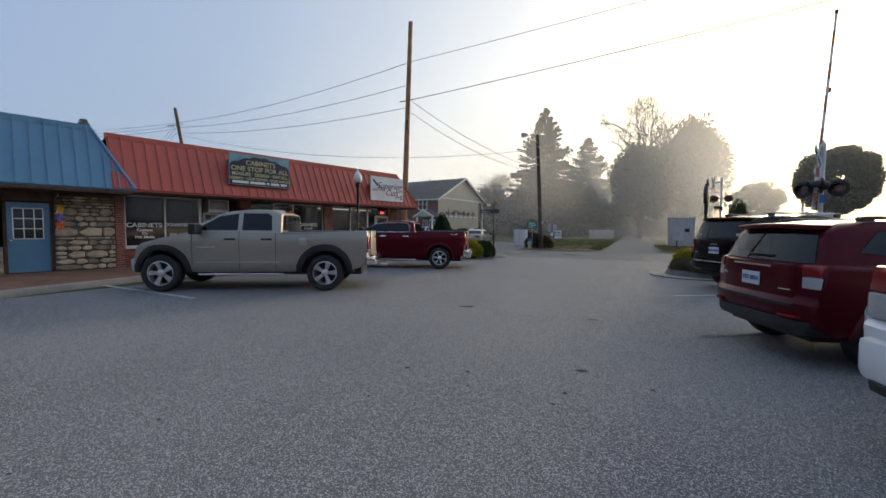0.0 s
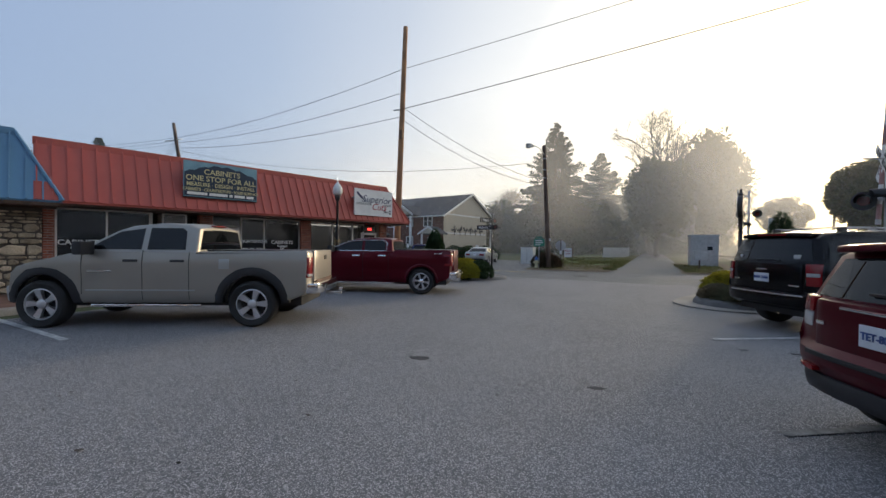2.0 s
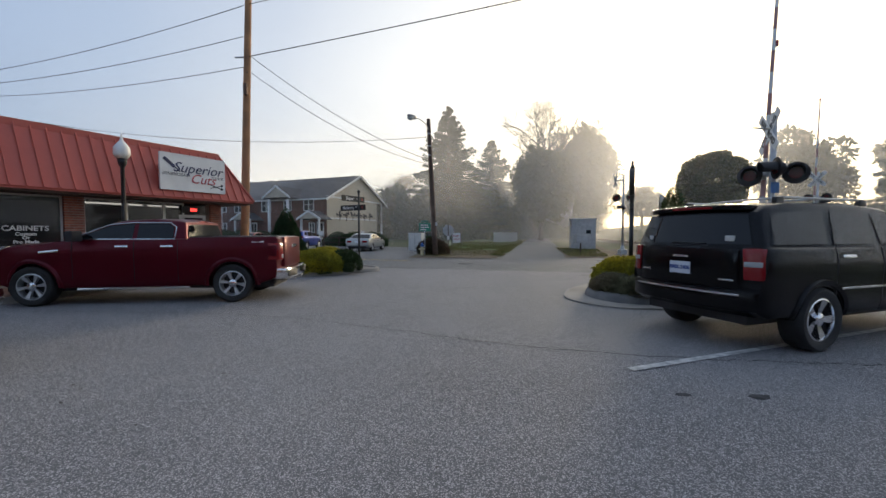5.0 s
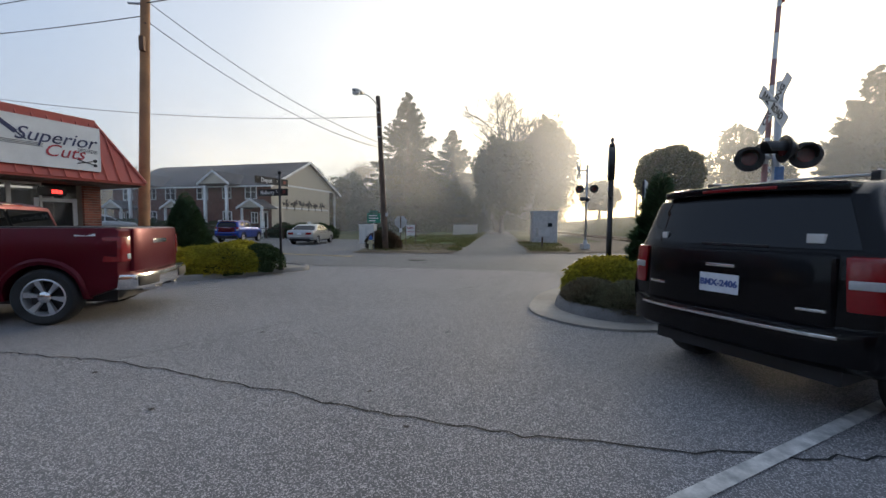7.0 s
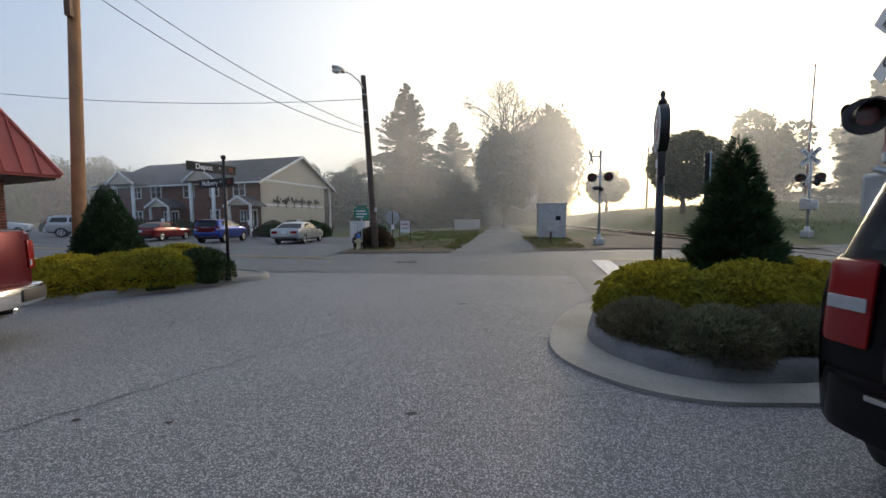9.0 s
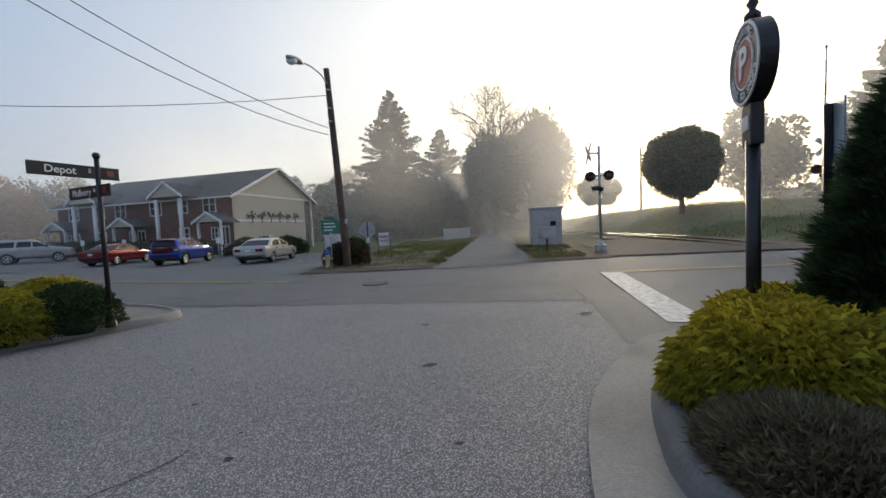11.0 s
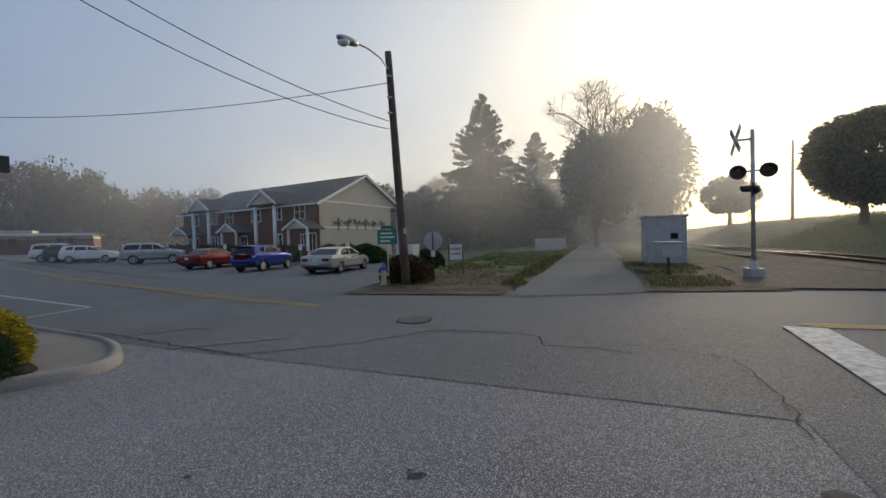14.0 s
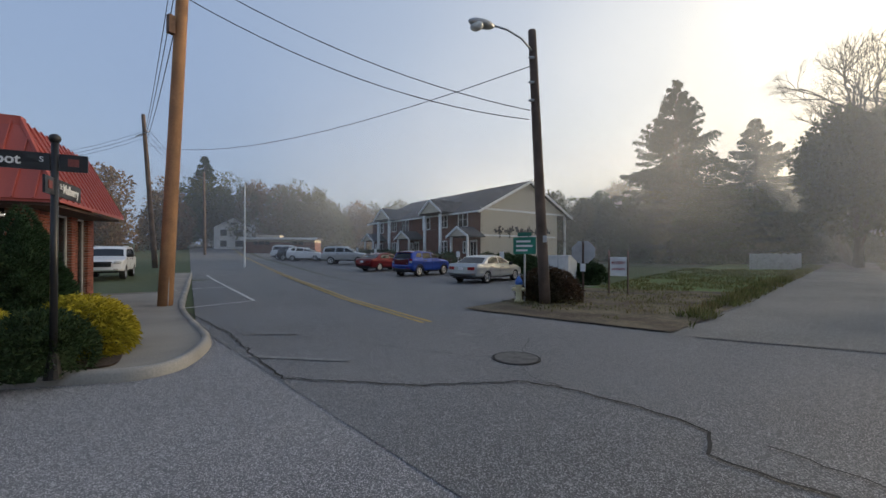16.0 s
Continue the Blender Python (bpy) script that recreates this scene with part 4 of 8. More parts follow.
def vehicle(name, m, label, group, p):
    """A road vehicle; x forwards, y to its left, origin on the ground midway between the axles."""
    car = thing(name, m, label, p.get("kind", "car"), group)
    wb, r, w = p["wb"], p["r"], p["w"] / 2
    ra, zb = r + p.get("gap", 0.07), p["sill"]
    col = p["paint"]
    top = p["top"]
    out = list(top)
    for cx in (wb / 2, -wb / 2):
        a0 = math.asin(max(-0.9, min(0.9, (zb - r) / ra)))
        out += [(cx + ra * math.cos(a), r + ra * math.sin(a)) for a in [a0 + (math.pi - 2 * a0) * k / 12 for k in range(13)]]
    xs = [q[0] for q in top]
    x0, x1 = min(xs), max(xs)
    sh = p.get("round", 0.09)

    cz = p["belt"]
    cowl = p["cab"][1][0] - 0.15

    def warp(co):
        """Barrel sides, rounded corners and crowned tops: from the flat drawing to the pressed shell."""
        x, y, z = co
        e = max(0.0, (x - (x1 - 0.75)) / 0.75, ((x0 + 0.45) - x) / 0.45 * 0.75)
        t = min(1.0, max(0.0, (z - zb) / (cz - zb)))
        f = 1 - 0.06 * max(0.0, 1 - t / 0.32) ** 2 - 0.034 * max(0.0, (t - 0.78) / 0.22) ** 1.6 - 0.012 * math.sin(math.pi * min(1.0, max(0.0, (t - 0.15) / 0.5)))
        side = max(0.0, (min(1.0, abs(y) / w) - 0.3) / 0.7)
        rear, front = max(0.0, min(1.0, (x0 + 0.6 - x) / 0.6)), max(0.0, min(1.0, (x - x1 + 0.9) / 0.9))
        nx = x + p.get("bow", 0.1) * side ** 2.4 * rear - p.get("nose", 0.22) * side ** 2 * front
        hood = min(1.0, max(0.0, (x - cowl) / 0.5)) * min(1.0, max(0.0, (z - cz + 0.35) / 0.2))
        roof = min(1.0, max(0.0, (z - cz - 0.1) / 0.35))
        return Vector((nx, y * f * (1 - sh * e * e), z - (0.06 * hood + 0.05 * roof) * (y / w) ** 2))

    def wp(bm, fine=False):
        """Cuts a drawing into strips and bends it into the shell's shape."""
        cuts = [(Vector((0, w * k, 0)), Vector((0, 1, 0))) for k in (-0.92, -0.8, -0.6, -0.35, 0, 0.35, 0.6, 0.8, 0.92)]
        if fine:
            cuts += [(Vector((0, 0, zb + (cz - zb) * k)), Vector((0, 0, 1))) for k in (0.08, 0.18, 0.32, 0.45, 0.6, 0.78, 0.88, 0.95)]
            cuts += [(Vector((x, 0, 0)), Vector((1, 0, 0))) for x in (x0 + 0.2, x0 + 0.45, x1 - 0.25, x1 - 0.5, x1 - 0.75, x1 - 1.0)]
        for co, no in cuts:
            bmesh.ops.bisect_plane(bm, geom=bm.verts[:] + bm.edges[:] + bm.faces[:], plane_co=co, plane_no=no, dist=1e-5)
        for v in bm.verts:
            v.co = warp(v.co)
        return bm

    bm = bmesh.new()
    prism(bm, out, -w, w)
    bm.edges.ensure_lookup_table()
    side = [e for e in bm.edges if abs(e.verts[0].co.y - e.verts[1].co.y) < 1e-4]
    bmesh.ops.bevel(bm, geom=side, offset=0.045, segments=3, profile=0.5, affect="EDGES", clamp_overlap=True)
    wp(bm, True)
    body = finish(part("body", bm, col, car))
    part("underbody", B(x0 + 0.25, x1 - 0.3, -w * 0.72, w * 0.72, zb - 0.08, zb + 0.55), M_PLASTIC, car, "dark underbody")
    # cabin
    hw = lambda z: (w - 0.03) - (z - cz) * p.get("tumble", 0.28)  # noqa: E731
    bm = bmesh.new()
    a = [bm.verts.new((x, -hw(z), z)) for x, z in p["cab"]]
    b = [bm.verts.new((x, hw(z), z)) for x, z in p["cab"]]
    n = len(a)
    bm.faces.new(a)
    bm.faces.new(b[::-1])
    for i in range(n):
        bm.faces.new((a[i], b[i], b[(i + 1) % n], a[(i + 1) % n]))
    es = [e for e in bm.edges if abs(e.verts[0].co.y - e.verts[1].co.y) < 0.25 and max(e.verts[0].co.z, e.verts[1].co.z) > cz + 0.1]
    bmesh.ops.bevel(bm, geom=es, offset=0.05, segments=3, profile=0.5, affect="EDGES", clamp_overlap=True)
    cab = finish(part("cabin", wp(bm), col, car))
    for poly in p["side"]:
        for s in (1, -1):
            bm = bmesh.new()
            o = [bm.verts.new((x, s * (hw(z) + 0.007), z)) for x, z in poly]
            i_ = [bm.verts.new((x, s * (hw(z) - 0.02), z)) for x, z in poly]
            bm.faces.new(o)
            k = len(o)
            for j in range(k):
                bm.faces.new((o[j], o[(j + 1) % k], i_[(j + 1) % k], i_[j]))
            part("side_window", wp(bm), M_CARGLASS, cab, "dark tinted glass")
    for (xa, za), (xb, zb2), nm in p["ends"]:
        bm = bmesh.new()
        d = Vector((xb - xa, zb2 - za)).normalized()
        nrm = Vector((d.y, -d.x))
        if (nrm.x > 0) != (nm == "windscreen"):
            nrm = -nrm
        f = []
        for off in (0.008, -0.02):
            f.append([bm.verts.new((x + nrm.x * off, s * (hw(z) - 0.1 - (0.02 if z > cz + 0.25 else 0)), z + nrm.y * off)) for x, z, s in ((xa, za, -1), (xa, za, 1), (xb, zb2, 1), (xb, zb2, -1))])
        bm.faces.new(f[0])
        for j in range(4):
            bm.faces.new((f[0][j], f[0][(j + 1) % 4], f[1][(j + 1) % 4], f[1][j]))
        finish(part(nm, wp(bm), M_CARGLASS, cab, "dark glass"), 50)
    if p.get("trim"):
        for s in (1, -1):
            for poly in p["trim"]:
                part("window_trim", wp(T([(x, s * (hw(z) + 0.012), z) for x, z in poly], 0.014, 6)), M_CHROME, cab, "bright chrome trim")
    # wheels
    parts_ = wheel_meshes(r, p.get("tw", 0.25), p.get("spokes", 5), p.get("rimmat", M_ALLOY), p.get("swide", 0.34), p.get("double", False))
    for cx in (wb / 2, -wb / 2):
        for s in (-1, 1):
            hub = None
            for nm, me in parts_:
                ob = new("wheel" if nm == "tyre" else nm, me)
                if nm == "tyre":
                    hub = ob
                    ob.parent = car
                    ob.matrix_basis = Matrix.Translation((cx, s * (w - 0.14), r)) @ pose(0, 0, 0, 0, 11 * cx, 180 if s > 0 else 0)
                    ob["label"] = "black rubber tyre on a metal rim"
                else:
                    ob.parent = hub
    # arch trims
    if p.get("flare"):
        for cx in (wb / 2, -wb / 2):
            for s in (-1, 1):
                bm = bmesh.new()
                a0 = math.asin(max(-0.9, min(0.9, (zb - r) / ra)))
                rows = []
                for k in range(15):
                    a = a0 + (math.pi - 2 * a0) * k / 14
                    c, sn = math.cos(a), math.sin(a)
                    rows.append([bm.verts.new((cx + q * c, s * y, r + q * sn)) for q, y in ((ra - 0.02, w * 0.9), (ra - 0.02, w + 0.015), (ra + 0.03, w + 0.03), (ra + p["flare"], w - 0.005), (ra + p["flare"], w * 0.93))])
                for u, v in zip(rows, rows[1:]):
                    for j in range(4):
                        bm.faces.new((u[j], u[j + 1], v[j + 1], v[j]))
                ob = part("wheel_arch", wp(bm), p.get("flaremat", M_PLASTIC), car, "dark wheel arch flare")
                finish(ob, 50)
    # door gaps, handles, mirrors
    for x, za, zt in p.get("gaps", ()):
        for s in (1, -1):
            part("door_gap", wp(B(x - 0.005, x + 0.005, s * (w - 0.012) - 0.015, s * (w - 0.012) + 0.015, za, zt), True), M_CRACK, body)
    for x, z in p.get("handles", ()):
        for s in (1, -1):
            part("door_handle", wp(B(x - 0.12, x + 0.12, s * (w - 0.02) - 0.04, s * (w - 0.02) + 0.04, z - 0.022, z + 0.022, bev=0.012)), p.get("handlemat", M_PLASTIC), body)
    if "mirror" in p:
        x, z, sc = p["mirror"]
        for s in (1, -1):
            bm = B(x - 0.07 * sc, x + 0.07 * sc, -0.13 * sc, 0.13 * sc, z - 0.1 * sc, z + 0.1 * sc, bev=0.03)
            for v in bm.verts:
                v.co.y += s * (w + 0.12 * sc)
            mi = finish(part("mirror", bm, p.get("mirrormat", M_PLASTIC), car))
            part("mirror_arm", B(x - 0.03, x + 0.03, s * (w - 0.06) - 0.07, s * (w - 0.06) + 0.07, z - 0.1 * sc, z - 0.03), M_PLASTIC, mi)
    for nm, mt, xa, xb, ya, yb, za, zt, mir, bev, *lab in p.get("bits", ()):
        for s in (1, -1) if mir else (1,):
            finish(part(nm, wp(B(xa, xb, min(s * ya, s * yb), max(s * ya, s * yb), za, zt, bev=bev)), mt, car, lab[0] if lab else ""), 40)
    for words, x, y, z, size in p.get("plates", ()):
        pl = part("licence_plate", B(x - 0.012, x, y - 0.155, y + 0.155, z - 0.08, z + 0.08, bev=0.005), M_PLATE, car, "white licence plate with blue characters")
        text("plate_lettering", words, size, Matrix.Translation((x - 0.014, y, z)) @ pose(0, 0, 0, 0, 0, -90), M_PLATEINK, pl, wide=0.9, bold=0.002)
    return car


def place(x, y, heading, zup=0.0):
    return Matrix.Translation((x, y, lift(x, y) + zup)) @ pose(0, 0, 0, 0, 0, 90 - heading)


PICKUP_SILVER = dict(
    kind="pickup truck", wb=3.6, r=0.42, w=1.98, sill=0.44, paint=M_SILVERPAINT, gap=0.13, belt=1.36, tumble=0.30, tw=0.28, spokes=5, swide=0.42, flare=0.14, round=0.05, bow=0.09, nose=0.10,
    top=[(-2.80, 0.60), (-2.84, 0.75), (-2.86, 1.36), (-2.82, 1.40), (-0.87, 1.37), (-0.865, 1.31), (-0.825, 1.31), (-0.82, 1.37), (1.12, 1.37), (1.5, 1.32), (1.95, 1.24), (2.28, 1.12), (2.42, 0.96), (2.47, 0.7), (2.43, 0.5)],
    cab=[(-0.82, 1.33), (1.30, 1.34), (0.62, 1.77), (0.38, 1.86), (-0.1, 1.91), (-0.6, 1.90), (-0.80, 1.82)],
    side=[[(0.15, 1.40), (0.98, 1.40), (1.0, 1.45), (0.56, 1.75), (0.15, 1.82)], [(0.05, 1.40), (0.05, 1.83), (-0.50, 1.83), (-0.58, 1.77), (-0.61, 1.40)]],
    ends=[((-0.818, 1.40), (-0.803, 1.78), "rear_window"), ((1.205, 1.40), (0.74, 1.694), "windscreen")],
    gaps=[(-0.70, 0.5, 1.36), (0.10, 0.5, 1.38), (1.12, 0.6, 1.34)], handles=[(0.30, 1.20), (-0.50, 1.20)], mirror=(0.97, 1.42, 1.15),
    bits=[("rear_bumper", M_CHROME, -3.02, -2.76, -0.93, 0.93, 0.60, 0.80, False, 0.04, "dented chrome rear bumper"), ("front_bumper", M_STEEL, 2.34, 2.58, -0.92, 0.92, 0.44, 0.74, False, 0.06),
          ("grille", M_CHROME, 2.36, 2.5, -0.55, 0.55, 0.76, 1.06, False, 0.04), ("headlight", M_CLEARLENS, 2.1, 2.42, 0.6, 0.93, 0.82, 1.04, True, 0.05),
          ("tail_light", M_REDLENS, -2.885, -2.70, 0.82, 0.985, 0.90, 1.28, True, 0.02), ("reverse_light", M_CLEARLENS, -2.888, -2.72, 0.825, 0.982, 0.92, 0.975, True, 0.01),
          ("tailgate", M_SILVERPAINT, -2.885, -2.82, -0.77, 0.77, 0.82, 1.405, False, 0.015, "silver tailgate with a rusty lower edge"), ("tailgate_latch", M_BLACK, -2.90, -2.86, -0.1, 0.1, 1.22, 1.31, False, 0.01),
          ("rust_strip", M_RUST, -2.90, -2.82, -0.7, 0.7, 0.80, 0.845, False, 0.004), ("step_rail", M_CHROME, -0.85, 1.05, 0.86, 0.93, 0.36, 0.41, True, 0.02), ("bed_liner", M_BLACK, -2.74, -0.93, -0.82, 0.82, 1.35, 1.402, False, 0.004),
          ("tow_ball", M_STEEL, -3.22, -2.9, -0.03, 0.03, 0.5, 0.55, False, 0.008), ("tow_ball", M_CHROME, -3.25, -3.17, -0.035, 0.035, 0.55, 0.63, False, 0.02), ("brake_light", M_REDLENS, -0.80, -0.70, -0.22, 0.22, 1.85, 1.88, False, 0.005),
          ("side_moulding", M_SILVER2, -0.8, 1.05, 0.965, 0.995, 0.66, 0.685, True, 0.004), ("fuel_flap", M_SILVER2, -1.40, -1.22, 0.97, 0.996, 1.06, 1.24, False, 0.004), ("name_plate", M_CHROME, 0.62, 1.02, 0.97, 0.998, 1.0, 1.025, True, 0.004),
          ("side_marker", M_CLEARLENS, 2.2, 2.36, 0.87, 0.95, 0.88, 0.95, True, 0.01)],
    plates=[],
)
PICKUP_WINE = dict(
    kind="pickup truck", wb=3.72, r=0.40, w=2.02, sill=0.36, paint=M_WINE, gap=0.085, belt=1.31, tumble=0.36, tw=0.27, spokes=6, double=True, flare=0.075, flaremat=M_WINE, round=0.06,
    top=[(-2.80, 0.50), (-2.84, 0.70), (-2.87, 1.33), (-2.80, 1.38), (-1.02, 1.365), (-1.01, 1.31), (-0.98, 1.31), (-0.97, 1.34), (1.2, 1.32), (1.75, 1.29), (2.4, 1.24), (2.68, 1.14), (2.78, 0.85), (2.75, 0.48)],
    cab=[(-0.96, 1.28), (1.30, 1.29), (0.5, 1.68), (0.25, 1.75), (-0.3, 1.775), (-0.75, 1.76), (-0.90, 1.71)],
    side=[[(0.05, 1.345), (0.98, 1.345), (1.0, 1.39), (0.5, 1.63), (0.05, 1.68)], [(-0.03, 1.345), (-0.03, 1.685), (-0.60, 1.68), (-0.70, 1.60), (-0.72, 1.345)]],
    ends=[((-0.952, 1.36), (-0.912, 1.65), "rear_window"), ((1.20, 1.339), (0.60, 1.631), "windscreen")],
    trim=[[(1.03, 1.335), (-0.75, 1.335), (-0.75, 1.60), (-0.63, 1.70), (0.08, 1.70), (0.5, 1.655), (1.03, 1.40)]],
    gaps=[(-0.82, 0.45, 1.3), (0.0, 0.45, 1.3), (1.12, 0.55, 1.3)], handles=[(0.22, 1.19), (-0.62, 1.19)], handlemat=M_CHROME, mirror=(0.98, 1.40, 1.05),
    bits=[("rear_bumper", M_CHROME, -3.03, -2.74, -0.98, 0.98, 0.46, 0.70, False, 0.05, "chrome rear bumper"), ("bumper_step", M_PLASTIC, -3.045, -2.8, 0.40, 0.93, 0.51, 0.66, True, 0.02), ("exhaust_tip", M_CHROME, -3.0, -2.8, 0.3, 0.42, 0.38, 0.46, True, 0.02),
          ("tail_light", M_REDLENS, -2.90, -2.64, 0.83, 1.015, 0.88, 1.25, True, 0.025), ("tail_light_inset", M_CLEARLENS, -2.905, -2.8, 0.84, 0.90, 0.92, 1.0, True, 0.008),
          ("tailgate", M_WINE, -2.90, -2.82, -0.79, 0.79, 0.72, 1.37, False, 0.02), ("tailgate_badge", M_CHROME, -2.91, -2.89, -0.25, 0.25, 1.13, 1.20, False, 0.006, "silver badge bar"), ("side_badge", M_WHITE, -2.55, -2.25, 0.99, 1.012, 1.26, 1.295, True, 0.003),
          ("step_board", M_CHROME, -1.0, 1.1, 0.9, 1.0, 0.30, 0.35, True, 0.02), ("front_bumper", M_CHROME, 2.6, 2.95, -0.95, 0.95, 0.5, 0.72, False, 0.05), ("headlight", M_CLEARLENS, 2.45, 2.8, 0.62, 0.97, 0.95, 1.2, True, 0.04), ("grille", M_CHROME, 2.7, 2.84, -0.55, 0.55, 0.72, 1.2, False, 0.03),
          ("bed_liner", M_BLACK, -2.76, -1.06, -0.84, 0.84, 1.33, 1.385, False, 0.004), ("roof_brake_light", M_REDLENS, -0.91, -0.8, -0.2, 0.2, 1.70, 1.725, False, 0.004), ("side_badge", M_CHROME, 1.35, 1.7, 0.99, 1.014, 1.1, 1.16, True, 0.004), ("bed_rail_cap", M_PLASTIC, -2.82, -1.06, 0.90, 0.98, 1.362, 1.39, True, 0.006)],
)
SUV_BLACK = dict(
    kind="suv", wb=2.95, r=0.40, w=2.0, sill=0.42, paint=M_BLACKPAINT, gap=0.06, belt=1.28, tumble=0.30, tw=0.28, spokes=5, swide=0.4, rimmat=M_CHROME, flare=0.05, flaremat=M_BLACKPAINT, round=0.08, bow=0.16,
    top=[(-2.42, 0.45), (-2.56, 0.52), (-2.62, 0.70), (-2.58, 0.79), (-2.555, 1.26), (-2.5, 1.30), (1.1, 1.27), (1.6, 1.24), (2.2, 1.17), (2.40, 1.05), (2.46, 0.6), (2.42, 0.45)],
    cab=[(-2.54, 1.26), (1.15, 1.25), (0.35, 1.74), (0.1, 1.83), (-0.8, 1.88), (-1.9, 1.86), (-2.2, 1.82), (-2.36, 1.74)],
    side=[[(-0.22, 1.32), (0.80, 1.32), (0.84, 1.38), (0.36, 1.68), (-0.22, 1.75)], [(-0.34, 1.32), (-0.34, 1.76), (-1.06, 1.77), (-1.18, 1.32)], [(-1.30, 1.32), (-1.22, 1.77), (-2.08, 1.74), (-2.22, 1.66), (-2.34, 1.32)]],
    ends=[((-2.518, 1.318), (-2.376, 1.70), "rear_window"), ((1.06, 1.305), (0.44, 1.685), "windscreen")],
    gaps=[(-1.22, 0.5, 1.27), (-0.28, 0.45, 1.27), (0.82, 0.5, 1.25)], handles=[(-0.05, 1.17), (-1.0, 1.17)], handlemat=M_CHROME, mirror=(0.72, 1.40, 1.05),
    bits=[("tail_light", M_REDLENS, -2.60, -2.36, 0.80, 0.995, 0.90, 1.28, True, 0.03, "tall red tail light"), ("reverse_light", M_CLEARLENS, -2.607, -2.46, 0.81, 0.97, 1.06, 1.12, True, 0.008), ("tailgate", M_BLACKPAINT, -2.60, -2.5, -0.76, 0.76, 0.78, 1.29, False, 0.03), ("badge_bow", M_CHROME, -2.612, -2.59, -0.12, 0.12, 1.14, 1.165, False, 0.005, "chrome badge bar"),
          ("bumper_strip", M_CHROME, -2.645, -2.60, -0.80, 0.80, 0.71, 0.735, False, 0.006, "bright bumper strip"), ("rear_bumper", M_BLACKPAINT, -2.635, -2.4, -0.97, 0.97, 0.52, 0.78, False, 0.05), ("side_strip", M_CHROME, -1.2, 0.8, 0.985, 1.01, 0.76, 0.785, True, 0.005), ("name_plate", M_CHROME, -2.612, -2.59, 0.52, 0.70, 0.93, 0.955, False, 0.004), ("name_plate", M_CHROME, -2.612, -2.59, -0.72, -0.55, 0.88, 0.90, False, 0.004),
          ("wiper", M_BLACK, -2.53, -2.5, -0.32, 0.22, 1.315, 1.335, False, 0.004), ("spoiler", M_BLACKPAINT, -2.42, -2.1, -0.72, 0.72, 1.76, 1.83, False, 0.02), ("brake_light", M_REDLENS, -2.432, -2.40, -0.3, 0.3, 1.775, 1.80, False, 0.003), ("window_sticker", M_TRIM, -2.522, -2.47, 0.6, 0.66, 1.36, 1.42, False, 0.004, "round white sticker"), ("window_sticker", M_TRIM, -2.522, -2.47, -0.66, -0.56, 1.36, 1.43, False, 0.004, "white sticker"),
          ("roof_rail", M_STEEL, -1.75, 0.0, 0.62, 0.66, 1.92, 1.95, True, 0.012, "silver roof rail"), ("roof_rail_foot", M_BLACK, -1.8, -1.65, 0.61, 0.67, 1.84, 1.94, True, 0.012), ("roof_rail_foot", M_BLACK, -0.1, 0.05, 0.61, 0.67, 1.84, 1.94, True, 0.012), ("cross_bar", M_STEEL, -1.3, -1.25, -0.64, 0.64, 1.93, 1.955, False, 0.008), ("cross_bar", M_STEEL, -0.55, -0.5, -0.64, 0.64, 1.93, 1.955, False, 0.008)],
    plates=[("BMX-2406", -2.606, 0.0, 1.0, 0.075)],
)
